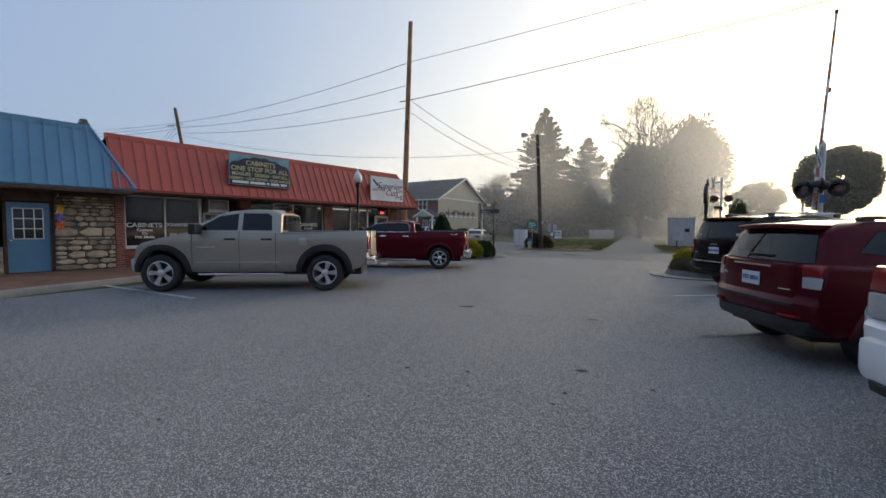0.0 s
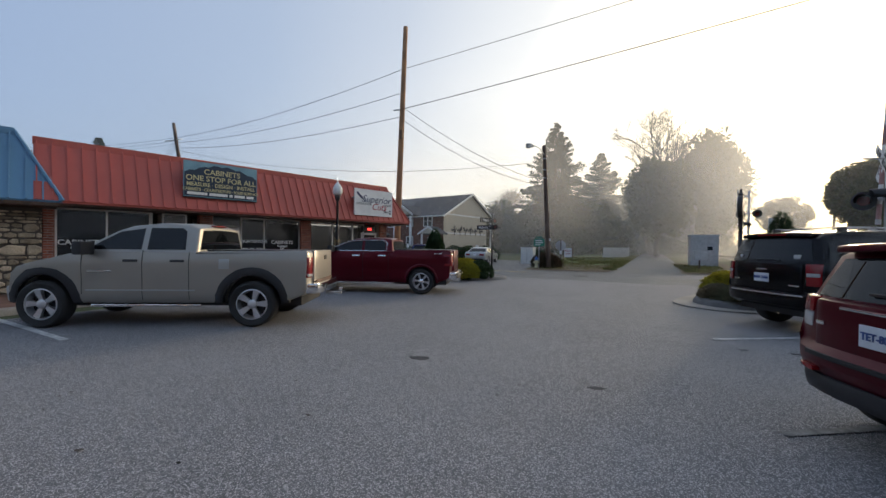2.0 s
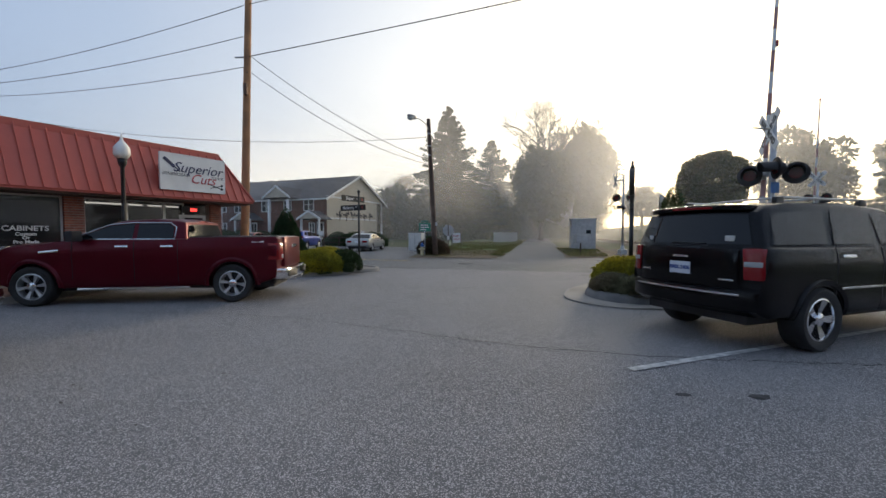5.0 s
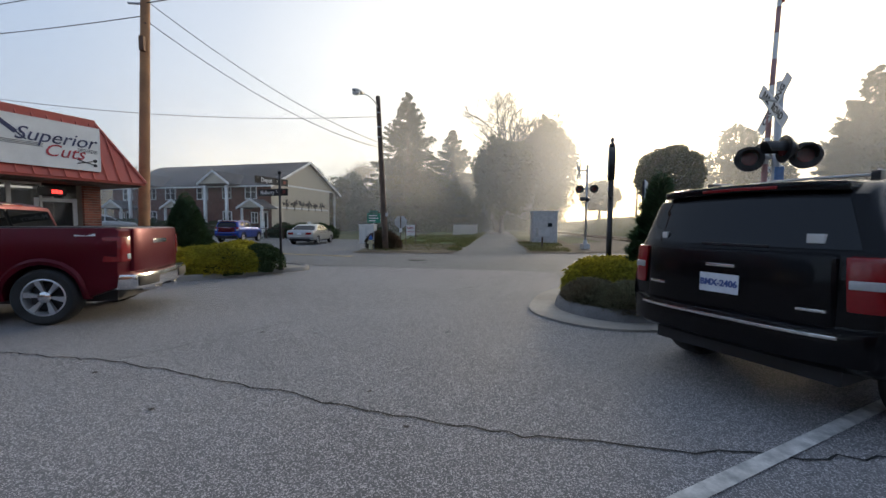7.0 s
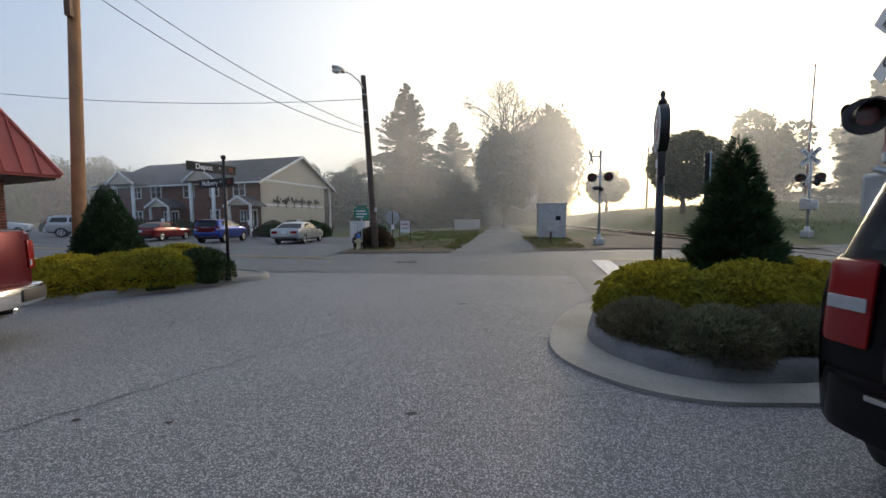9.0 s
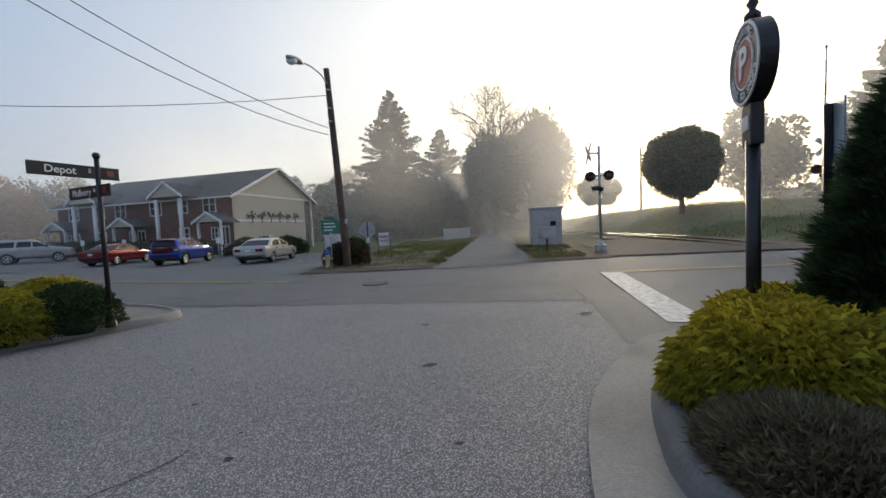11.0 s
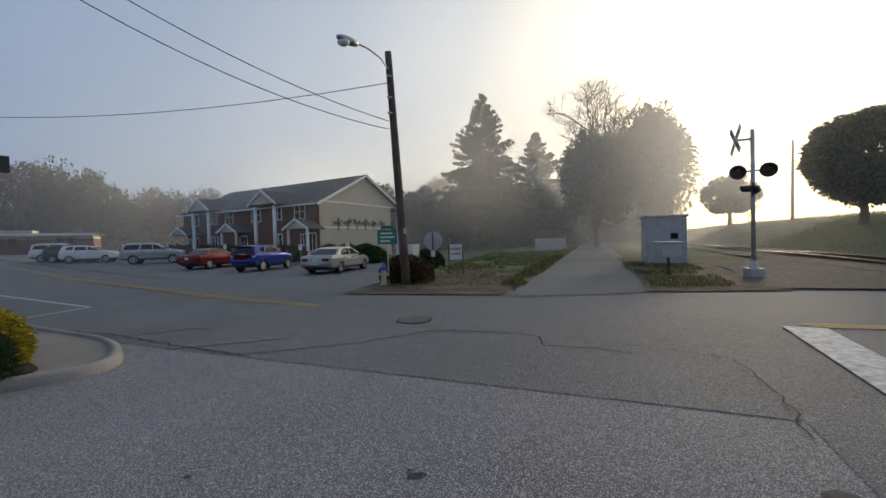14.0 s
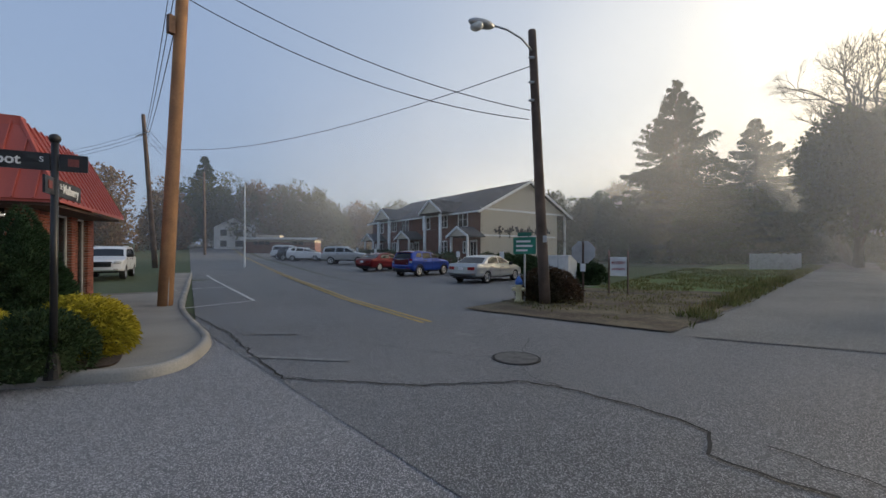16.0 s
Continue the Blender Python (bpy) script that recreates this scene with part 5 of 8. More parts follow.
SUV_RED = dict(
    kind="suv", wb=2.635, r=0.345, w=1.81, sill=0.36, paint=M_JEEPRED, gap=0.06, belt=1.12, tumble=0.34, tw=0.23, spokes=5, swide=0.36, flare=0.06, flaremat=M_JEEPRED, round=0.09, bow=0.13,
    top=[(-1.95, 0.36), (-2.10, 0.46), (-2.18, 0.60), (-2.19, 0.70), (-2.13, 0.76), (-2.10, 1.10), (-2.03, 1.14), (0.95, 1.11), (1.5, 1.06), (2.0, 0.97), (2.14, 0.8), (2.18, 0.5), (2.1, 0.4)],
    cab=[(-2.06, 1.10), (1.05, 1.08), (0.25, 1.5), (0.0, 1.58), (-0.7, 1.64), (-1.5, 1.62), (-1.75, 1.58), (-1.88, 1.50)],
    side=[[(-0.02, 1.16), (0.8, 1.16), (0.82, 1.20), (0.26, 1.45), (-0.02, 1.52)], [(-0.1, 1.16), (-0.1, 1.53), (-0.85, 1.54), (-0.98, 1.16)], [(-1.10, 1.20), (-0.98, 1.54), (-1.40, 1.52), (-1.62, 1.28)]],
    ends=[((-2.042, 1.14), (-1.895, 1.468), "rear_window"), ((0.95, 1.1325), (0.34, 1.453), "windscreen")],
    gaps=[(-0.95, 0.45, 1.1), (-0.06, 0.45, 1.1), (0.85, 0.5, 1.08)], handles=[(0.1, 1.03), (-0.75, 1.03)], mirror=(0.72, 1.2, 0.9),
    bits=[("tail_light", M_REDLENS, -2.125, -1.85, 0.70, 0.89, 1.0, 1.135, True, 0.025), ("tail_light_lens", M_CLEARLENS, -2.127, -1.88, 0.70, 0.885, 0.87, 1.0, True, 0.025, "clear lens"), ("rear_bumper", M_PLASTIC, -2.16, -1.9, -0.83, 0.83, 0.36, 0.52, False, 0.05, "dark plastic lower bumper"), ("bumper_slot", M_PLASTIC, -2.205, -2.1, -0.7, 0.7, 0.66, 0.70, False, 0.01), ("tailgate", M_JEEPRED, -2.14, -2.0, -0.64, 0.64, 0.74, 1.125, False, 0.025), ("chrome_strip", M_CHROME, -2.162, -2.12, -0.34, 0.34, 1.07, 1.092, False, 0.005, "bright strip over the plate"), ("badge", M_CHROME, -2.152, -2.12, -0.6, -0.46, 0.83, 0.85, False, 0.004), ("badge", M_CHROME, -2.152, -2.12, 0.5, 0.6, 0.92, 0.95, False, 0.004),
          ("wiper", M_BLACK, -2.055, -1.99, -0.2, 0.22, 1.19, 1.21, False, 0.005), ("spoiler", M_JEEPRED, -1.98, -1.65, -0.64, 0.64, 1.525, 1.585, False, 0.02), ("roof_rail", M_BLACK, -1.4, 0.1, 0.55, 0.59, 1.64, 1.68, True, 0.012), ("roof_rail_foot", M_BLACK, -1.45, -1.3, 0.54, 0.6, 1.56, 1.67, True, 0.01), ("roof_rail_foot", M_BLACK, 0.0, 0.15, 0.54, 0.6, 1.56, 1.67, True, 0.01), ("reflector", M_REDLENS, -2.215, -2.1, 0.55, 0.75, 0.54, 0.575, True, 0.006)],
    plates=[("TET-8054", -2.148, 0.0, 0.91, 0.075)],
)
SUV_WHITE = dict(
    kind="suv", wb=2.79, r=0.385, w=1.92, sill=0.45, paint=M_WHITEPAINT, gap=0.07, belt=1.2, tumble=0.22, tw=0.26, flare=0.05, flaremat=M_WHITEPAINT, round=0.08,
    top=[(-2.3, 0.5), (-2.42, 0.6), (-2.44, 0.85), (-2.36, 0.9), (-2.33, 1.18), (-2.25, 1.22), (1.0, 1.22), (1.5, 1.18), (2.1, 1.1), (2.3, 0.9), (2.32, 0.55), (2.25, 0.48)],
    cab=[(-2.3, 1.18), (1.1, 1.2), (0.3, 1.7), (0.05, 1.78), (-0.8, 1.82), (-1.8, 1.8), (-2.1, 1.75), (-2.25, 1.3)],
    side=[[(0.0, 1.25), (0.85, 1.25), (0.3, 1.63), (0.0, 1.68)], [(-0.08, 1.25), (-0.08, 1.7), (-0.8, 1.7), (-0.9, 1.25)], [(-1.0, 1.25), (-0.95, 1.7), (-1.9, 1.66), (-2.1, 1.25)]],
    ends=[((-2.247, 1.31), (-2.113, 1.71), "rear_window"), ((1.0, 1.2625), (0.38, 1.65), "windscreen")],
    gaps=[(-0.93, 0.5, 1.2), (-0.04, 0.5, 1.2), (0.92, 0.5, 1.15)], handles=[(0.15, 1.08), (-0.7, 1.08)], mirror=(0.8, 1.3, 1.0),
    bits=[("tail_light", M_REDLENS, -2.40, -2.15, 0.72, 0.95, 1.08, 1.26, True, 0.03), ("tail_light_lens", M_CLEARLENS, -2.405, -2.15, 0.72, 0.945, 0.9, 1.08, True, 0.03, "clear lens"), ("rear_bumper", M_WHITEPAINT, -2.5, -2.2, -0.92, 0.92, 0.5, 0.78, False, 0.06), ("bumper_trim", M_PLASTIC, -2.51, -2.3, -0.8, 0.8, 0.45, 0.52, False, 0.02), ("headlight", M_CLEARLENS, 2.05, 2.33, 0.6, 0.92, 0.86, 1.02, True, 0.04), ("grille", M_BLACK, 2.2, 2.345, -0.5, 0.5, 0.7, 0.98, False, 0.03), ("roof_rail", M_STEEL, -1.8, 0.0, 0.62, 0.66, 1.82, 1.86, True, 0.01), ("fog_light", M_CLEARLENS, 2.2, 2.34, 0.6, 0.8, 0.52, 0.6, True, 0.02)],
)
SEDAN = dict(
    kind="car", wb=2.75, r=0.32, w=1.84, sill=0.3, gap=0.05, belt=0.92, tumble=0.42, tw=0.21, spokes=5, swide=0.3, round=0.12,
    top=[(-2.3, 0.35), (-2.4, 0.5), (-2.38, 0.85), (-2.3, 0.97), (-1.6, 1.0), (0.95, 0.96), (1.6, 0.88), (2.2, 0.74), (2.36, 0.6), (2.34, 0.35)],
    cab=[(-1.75, 0.96), (1.1, 0.94), (0.2, 1.37), (-0.2, 1.42), (-0.75, 1.41), (-1.1, 1.33)],
    side=[[(-0.2, 0.98), (0.75, 0.98), (0.2, 1.3), (-0.2, 1.35)], [(-0.28, 0.98), (-0.28, 1.35), (-0.75, 1.34), (-1.1, 1.22), (-1.3, 0.98)]],
    ends=[((-1.66, 1.011), (-1.16, 1.296), "rear_window"), ((1.0, 0.988), (0.28, 1.332), "windscreen")],
    gaps=[(-0.24, 0.4, 0.95), (0.75, 0.4, 0.93), (-1.15, 0.5, 0.95)], handles=[(-0.05, 0.82), (-0.95, 0.82)], mirror=(0.65, 0.98, 0.8),
    bits=[("tail_light", M_REDLENS, -2.405, -2.2, 0.45, 0.86, 0.68, 0.84, True, 0.02), ("headlight", M_CLEARLENS, 2.0, 2.3, 0.5, 0.86, 0.6, 0.74, True, 0.03), ("licence_plate", M_PLATE, -2.415, -2.38, -0.15, 0.15, 0.68, 0.82, False, 0.004), ("rear_bumper", M_PLASTIC, -2.42, -2.2, -0.78, 0.78, 0.33, 0.42, False, 0.02)],
)
CROSSOVER = dict(SUV_RED, paint=M_BLUEPAINT, plates=[], flare=0.05, flaremat=M_PLASTIC)

vehicle("pickup_truck", place(-4.27, 8.78, 255.6), "silver-beige pickup truck with dark wheel flares facing the shops", "", PICKUP_SILVER)
vehicle("pickup_truck", place(-2.37, 14.56, 266), "wine-red crew-cab pickup truck with chrome trim facing the shops", "", PICKUP_WINE)
vehicle("suv", place(9.51, 10.89, 76), "large black sport utility vehicle with chrome wheels by the island", "", SUV_BLACK)
vehicle("suv", place(7.04, 5.25, 86.6), "deep red compact sport utility vehicle with a dark bumper", "", SUV_RED)
vehicle("suv", place(6.70, 2.13, 85), "white sport utility vehicle parked beside the red one", "", SUV_WHITE)
LOT = "cars in the apartment lot"
vehicle("car", place(-0.5, 37.6, 12), "silver and white patrol-style sedan parked in the lot", LOT, dict(SEDAN, paint=M_SILVER2, w=1.95))
vehicle("car", place(-6.3, 40.2, 8), "blue crossover car parked in the apartment lot", LOT, CROSSOVER)
vehicle("car", place(-11.6, 43.0, 8), "red sedan parked in the apartment lot", LOT, dict(SEDAN, paint=paint("bright_red_car_paint", (0.13, 0.008, 0.014))))
vehicle("suv", place(-20.2, 48.0, 62), "silver-white sport utility vehicle parked in the lot", LOT, dict(SUV_WHITE, paint=M_SILVER2, flaremat=M_SILVER2))
vehicle("car", place(-28.1, 49.9, 62), "white hatchback parked in the apartment lot", LOT, dict(CROSSOVER, paint=M_WHITEPAINT, flaremat=M_WHITEPAINT))
vehicle("car", place(-30.5, 50.6, 62), "dark grey car parked in the apartment lot", LOT, dict(CROSSOVER, paint=M_GREYPAINT))
vehicle("suv", place(-32.8, 51.8, 62), "white boxy sport utility vehicle parked in the lot", LOT, dict(SUV_WHITE))
vehicle("suv", place(-19.6, 28.0, 120), "white sport utility vehicle parked on the side street beside the shop", "", SUV_WHITE)


# ---- poles, lamps, signs and signals ----
def pole(name, base, top, r0, r1, material, label, category="utility pole"):
    z = lift(base[0], base[1])
    ob = thing(name, Matrix.Translation((base[0], base[1], z - 0.02)), label, category)
    d = Vector((top[0] - base[0], top[1] - base[1], top[2] - z))
    pts = [d * (k / 8) for k in range(9)]
    part("pole", T(pts, [r0 + (r1 - r0) * k / 8 for k in range(9)], 14), material, ob, smooth=True)
    return ob, d


P1, D1 = pole("utility_pole", (-4.3, 23.45), (-4.0, 23.95, 14.2), 0.185, 0.13, M_POLE, "tall orange-brown wooden utility pole on the corner pavement")
part("steel_box", B(0.14, 0.3, -0.08, 0.08, 7.6, 8.1, bev=0.01), M_RUST, P1, "small rusty box")
part("cross_bracket", T([(-0.3, 0.2, 9.3), (0.3, 0.35, 9.4)], 0.04, 8), M_STEEL, P1)
for k in range(5):
    part("insulator", T([(0.17, 0.2 + 0.02 * k, 8.6 + 0.35 * k), (0.27, 0.2 + 0.02 * k, 8.66 + 0.35 * k)], 0.04, 8), M_PLASTIC, P1)
part("ground_wire", T([(0.19, -0.02, 0.1), (0.175, 0.12, 4), (0.16, 0.28, 8)], 0.012, 6), M_STEEL, P1)
P2, D2 = pole("utility_pole", (-27.5, 34.0), (-30.0, 34.2, 13.0), 0.2, 0.14, M_POLEDK, "dark leaning wooden utility pole beside the road")
part("cross_bracket", T([(-3.2, 0.0, 11.0), (-1.6, 0.2, 11.2)], 0.05, 8), M_STEEL, P2)
P3, D3 = pole("utility_pole", (-52, 52), (-52.3, 52, 13.5), 0.2, 0.14, M_POLEDK, "distant wooden utility pole in the mist")
P4, D4 = pole("utility_pole", (43, 61), (43.1, 61, 11.6), 0.16, 0.11, M_POLEDK, "slim distant wooden pole on the grassy bank")
LP, DL = pole("street_light_pole", (4.68, 29.44), (4.26, 29.5, 8.43), 0.17, 0.12, M_POLEDK, "dark leaning wooden pole carrying a cobra-head street light", "street light")
arm = [(-0.38, 0.0, 7.75), (-0.6, -0.45, 8.0), (-0.9, -0.9, 8.12), (-1.15, -1.25, 8.12)]
part("arm", T(arm, 0.028, 8), M_STEEL, LP, "curved steel arm", smooth=True)
bm = bmesh.new()
bmesh.ops.create_uvsphere(bm, u_segments=16, v_segments=10, radius=1, matrix=Matrix.Translation((-1.4, -1.58, 8.08)) @ pose(0, 0, 0, 0, 0, 52) @ Matrix.Diagonal((0.42, 0.17, 0.12, 1)))
head = part("lamp_head", bm, M_STEEL, LP, "grey cobra lamp head", smooth=True)
bm = bmesh.new()
bmesh.ops.create_uvsphere(bm, u_segments=14, v_segments=8, radius=1, matrix=Matrix.Translation((-1.5, -1.7, 7.98)) @ Matrix.Diagonal((0.2, 0.15, 0.13, 1)))
part("refractor", bm, M_LAMPGLOBE, head, "milky glass refractor", smooth=True)
for z in (6.2, 6.75, 7.5):
    part("insulator", T([(-0.3, -0.12, z), (-0.45, -0.2, z)], 0.04, 8), M_STEEL, LP)
part("sign_tag", B(-0.02, 0.1, -0.19, -0.17, 1.9, 2.1), M_STEEL, LP)


def cable(a, b, sag, r=0.014):
    a, b = Vector(a), Vector(b)
    pts = [a.lerp(b, k / 14) + Vector((0, 0, -sag * 4 * (k / 14) * (1 - k / 14))) for k in range(15)]
    ob = link("overhead_cable", T(pts, r, 5), M_WIRE)
    tagged(ob, "thin black overhead cable sagging between poles", "cable", "overhead cables")


cable((-4.3, 23.8, 8.93), (4.2, 29.4, 5.65), 0.6)
cable((-4.3, 23.85, 9.67), (4.2, 29.45, 5.95), 0.5)
cable((4.2, 29.45, 7.3), (-30.0, 34.2, 10.5), 1.3)
cable((-4.3, 23.8, 9.35), (40, 6.6, 12.2), 0.4, 0.02)
cable((-4.3, 23.9, 11.7), (40, 6.6, 13.4), 0.4)
for k in range(3):
    cable((-4.3, 23.85, 8.95 + 1.35 * k), (-29.6, 34.2, 10.6 + 0.5 * k), 0.5, 0.016)
    cable((-29.6, 34.2, 11.0 + 0.5 * k), (-52.2, 52, 11.8 + 0.4 * k), 0.8, 0.016)
    cable((-29.6, 34.2, 11.0 + 0.3 * k), (-48, 30, 10 + 0.3 * k), 0.6, 0.014)

# street name sign
st = thing("street_sign", Matrix.Translation((1.39, 19.5, 0.1)), "black street name sign post with two white-lettered blades", "street sign")
part("post", T([(0, 0, 0), (0, 0, 2.78)], 0.036, 12), M_BLACK, st, smooth=True)
part("base_collar", T([(0, 0, 0), (0, 0, 0.12), (0, 0, 0.3)], [0.09, 0.07, 0.045], 12), M_BLACK, st)
bm = bmesh.new()
bmesh.ops.create_uvsphere(bm, u_segments=12, v_segments=8, radius=0.058, matrix=Matrix.Translation((0, 0, 2.83)))
part("finial", bm, M_BLACK, st, "black ball finial", smooth=True)
for turn, z, words, ln in ((57, 2.55, "Depot", 0.86), (-33, 2.26, "Mulberry", 0.86)):
    # the long blade runs back from the post, with a short plate on the other side
    m = pose(0, 0, z, 0, 0, turn)
    bl = part("blade", box(bmesh.new(), -ln, -0.04, -0.012, 0.012, -0.1, 0.1, m=m), M_BLACK, st, "black name blade with white letters")
    for s in (1, -1):
        text("blade_lettering", words, 0.16, m @ pose(-ln * 0.56, -0.014 * s, 0, 0, 0, 0 if s > 0 else 180), M_WHITE, bl, wide=0.92, bold=0.003)
        text("blade_lettering", "S" if words == "Depot" else "St", 0.09, m @ pose(-ln * 0.13 if s > 0 else -ln * 0.17, -0.014 * s, 0.02, 0, 0, 0 if s > 0 else 180), M_WHITE, bl)
    p = part("end_plate", box(bmesh.new(), 0.04, 0.3, -0.012, 0.012, -0.1, 0.1, m=m), M_BLACK, st, "short black end plate")
    part("emblem", box(bmesh.new(), 0.12, 0.22, -0.018, 0.018, -0.04, 0.05, m=m), mat("emblem_red", (0.2, 0.05, 0.04), 0.6), p)

# acorn lamp on the pavement
al = thing("street_lamp", Matrix.Translation((-4.72, 16.8, 0.22)), "black street lamp with a white acorn globe before the shops", "street lamp")
part("post", T([(0, 0, 0), (0, 0, 0.5), (0, 0, 0.6), (0, 0, 3.05), (0, 0, 3.15), (0, 0, 3.3)], [0.14, 0.12, 0.06, 0.05, 0.1, 0.12], 14), M_BLACK, al, smooth=True)
part("globe", T([(0, 0, 3.3), (0, 0, 3.42), (0, 0, 3.6), (0, 0, 3.74), (0, 0, 3.8)], [0.13, 0.2, 0.19, 0.1, 0.05], 16), M_LAMPGLOBE, al, "milky acorn globe", smooth=True)
part("finial", T([(0, 0, 3.8), (0, 0, 3.88), (0, 0, 4.02)], [0.05, 0.03, 0.006], 10), M_LAMPGLOBE, al)
pot = thing("flower_decoration", Matrix.Translation((-4.64, 16.7, 1.45)), "dried autumn decoration tied round the lamp post", "decoration")
bm = bmesh.new()
for k in range(60):
    a, h = random.uniform(0, 6.3), random.uniform(-0.3, 0.3)
    d = Vector((math.cos(a) * 0.14, math.sin(a) * 0.14, h))
    tube(bm, [(-0.07, 0.09, h * 0.6), d + Vector((-0.07, 0.09, random.uniform(-0.05, 0.1)))], [0.012, 0.004], 4)
part("dry_stalks", bm, mat("dry_stalk", (0.35, 0.24, 0.10), 0.9, var=0.3), pot)

# round parking sign in the island
ps = thing("parking_sign", Matrix.Translation((8.99, 14.97, 0.12)) @ pose(0, 0, 0, 0, 0, -121), "black post with a round black and white parking sign", "sign")
part("post", T([(0, 0, 0), (0, 0, 2.0)], 0.055, 12), M_BLACK, ps, smooth=True)
part("neck", B(-0.1, 0.1, -0.05, 0.05, 1.95, 2.3, bev=0.01), M_BLACK, ps)
part("arrow_plate", B(-0.07, 0.07, -0.06, -0.048, 2.08, 2.2), M_WHITE, ps, "white arrow plate")
disc = part("disc", T([(0, -0.06, 2.64), (0, 0.06, 2.64)], 0.345, 40), M_BLACK, ps, "round black sign body")
part("white_ring", lathe(bmesh.new(), [(0.335, 0), (0.335, -0.012), (0.315, -0.012), (0.315, 0)], 40), M_WHITE, disc).matrix_basis = Matrix.Translation((0, -0.06, 2.64))
part("face_ring", lathe(bmesh.new(), [(0.21, 0), (0.21, -0.008), (0.195, -0.008), (0.195, 0)], 40), M_WHITE, disc).matrix_basis = Matrix.Translation((0, -0.06, 2.64))
part("red_disc", T([(0, -0.066, 2.64), (0, -0.058, 2.64)], 0.19, 36), mat("sign_red", (0.33, 0.05, 0.05), 0.5), disc)
text("letter", "P", 0.36, pose(0, -0.07, 2.64), M_WHITE, disc, bold=0.01)
for words, mid, up in (("PARKING", 90, 1), ("WALK TO SHOPS", -90, -1)):
    n = len(words)
    for k, ch in enumerate(words):
        if ch == " ":
            continue
        a = mid - up * (k - (n - 1) / 2) * (13 if up > 0 else 11.5)
        text("letter", ch, 0.085, pose(0.262 * math.cos(radians(a)), -0.068, 2.64 + 0.262 * math.sin(radians(a))) @ pose(0, 0, 0, 0, 90 - a if up > 0 else -90 - a, 0), M_WHITE, disc)
part("finial", T([(0, 0, 2.98), (0, 0, 3.04), (0, 0, 3.08), (0, 0, 3.13), (0, 0, 3.2)], [0.06, 0.06, 0.02, 0.045, 0.004], 12), M_BLACK, ps, smooth=True)
bs = thing("road_sign", Matrix.Translation((9.75, 14.95, 0.12)) @ pose(0, 0, 0, 0, 0, 48), "square road sign on a black post, seen from behind", "sign")
part("post", B(-0.03, 0.03, -0.03, 0.03, 0, 2.3), M_BLACK, bs)
part("panel", B(-0.3, 0.3, -0.045, -0.032, 1.78, 2.3, bev=0.004), mat("sign_back_blue", (0.22, 0.32, 0.42), 0.5, 0.2), bs)


def crossbuck(parent, m):
    for a, words in ((45, "RAIL   ROAD"), (-45, "CROSSING")):
        q = m @ pose(0, -0.01 if a > 0 else 0.01, 0, 0, a, 0)
        bl = part("crossbuck_blade", box(bmesh.new(), -0.61, 0.61, -0.008, 0.008, -0.115, 0.115, m=q), M_WHITE, parent, "white crossbuck blade with black letters")
        text("crossbuck_lettering", words, 0.19, q @ pose(0, -0.011, 0), M_BLACK, bl, bold=0.005, wide=0.95 if a < 0 else 0.85)


def lamp_pair(parent, z, turn, both=True):
    """A crossarm with two flashing-light heads: background disc, hood and lens."""
    q = pose(0, 0, z, 0, 0, turn)
    part("crossarm", box(bmesh.new(), -0.45, 0.45, -0.03, 0.03, -0.03, 0.03, m=q), M_STEEL, parent)
    for s in (-1, 1) if both else (1,):
        c = Vector((0.42 * s, -0.1, -0.02))
        d = part("signal_disc", tube(bmesh.new(), [q @ (c + Vector((0, -0.01, 0))), q @ (c + Vector((0, 0.01, 0)))], 0.25, 28), M_BLACK, parent, "round black signal disc")
        part("signal_housing", tube(bmesh.new(), [q @ (c + Vector((0, 0.0, 0))), q @ (c + Vector((0, 0.12, 0))), q @ (c + Vector((0, 0.2, 0)))], [0.15, 0.14, 0.07], 16), M_BLACK, d)
        part("lens", tube(bmesh.new(), [q @ (c + Vector((0, -0.03, 0))), q @ (c + Vector((0, -0.012, 0)))], 0.13, 20), mat("dark_red_lens", (0.14, 0.02, 0.02), 0.2), d, "unlit red lens")
        bm = bmesh.new()
        rows = []
        for k in range(13):
            a = radians(-20 + 220 * k / 12)
            rows.append([bm.verts.new(q @ (c + Vector((rr * math.cos(a), y, rr * math.sin(a))))) for rr, y in ((0.145, -0.01), (0.15, -0.3 - 0.05 * math.sin(a)), (0.158, -0.3 - 0.05 * math.sin(a)), (0.158, -0.01))])
        for u, v in zip(rows, rows[1:]):
            for j in range(3):
                bm.faces.new((u[j], u[j + 1], v[j + 1], v[j]))
        part("hood", bm, M_BLACK, d)


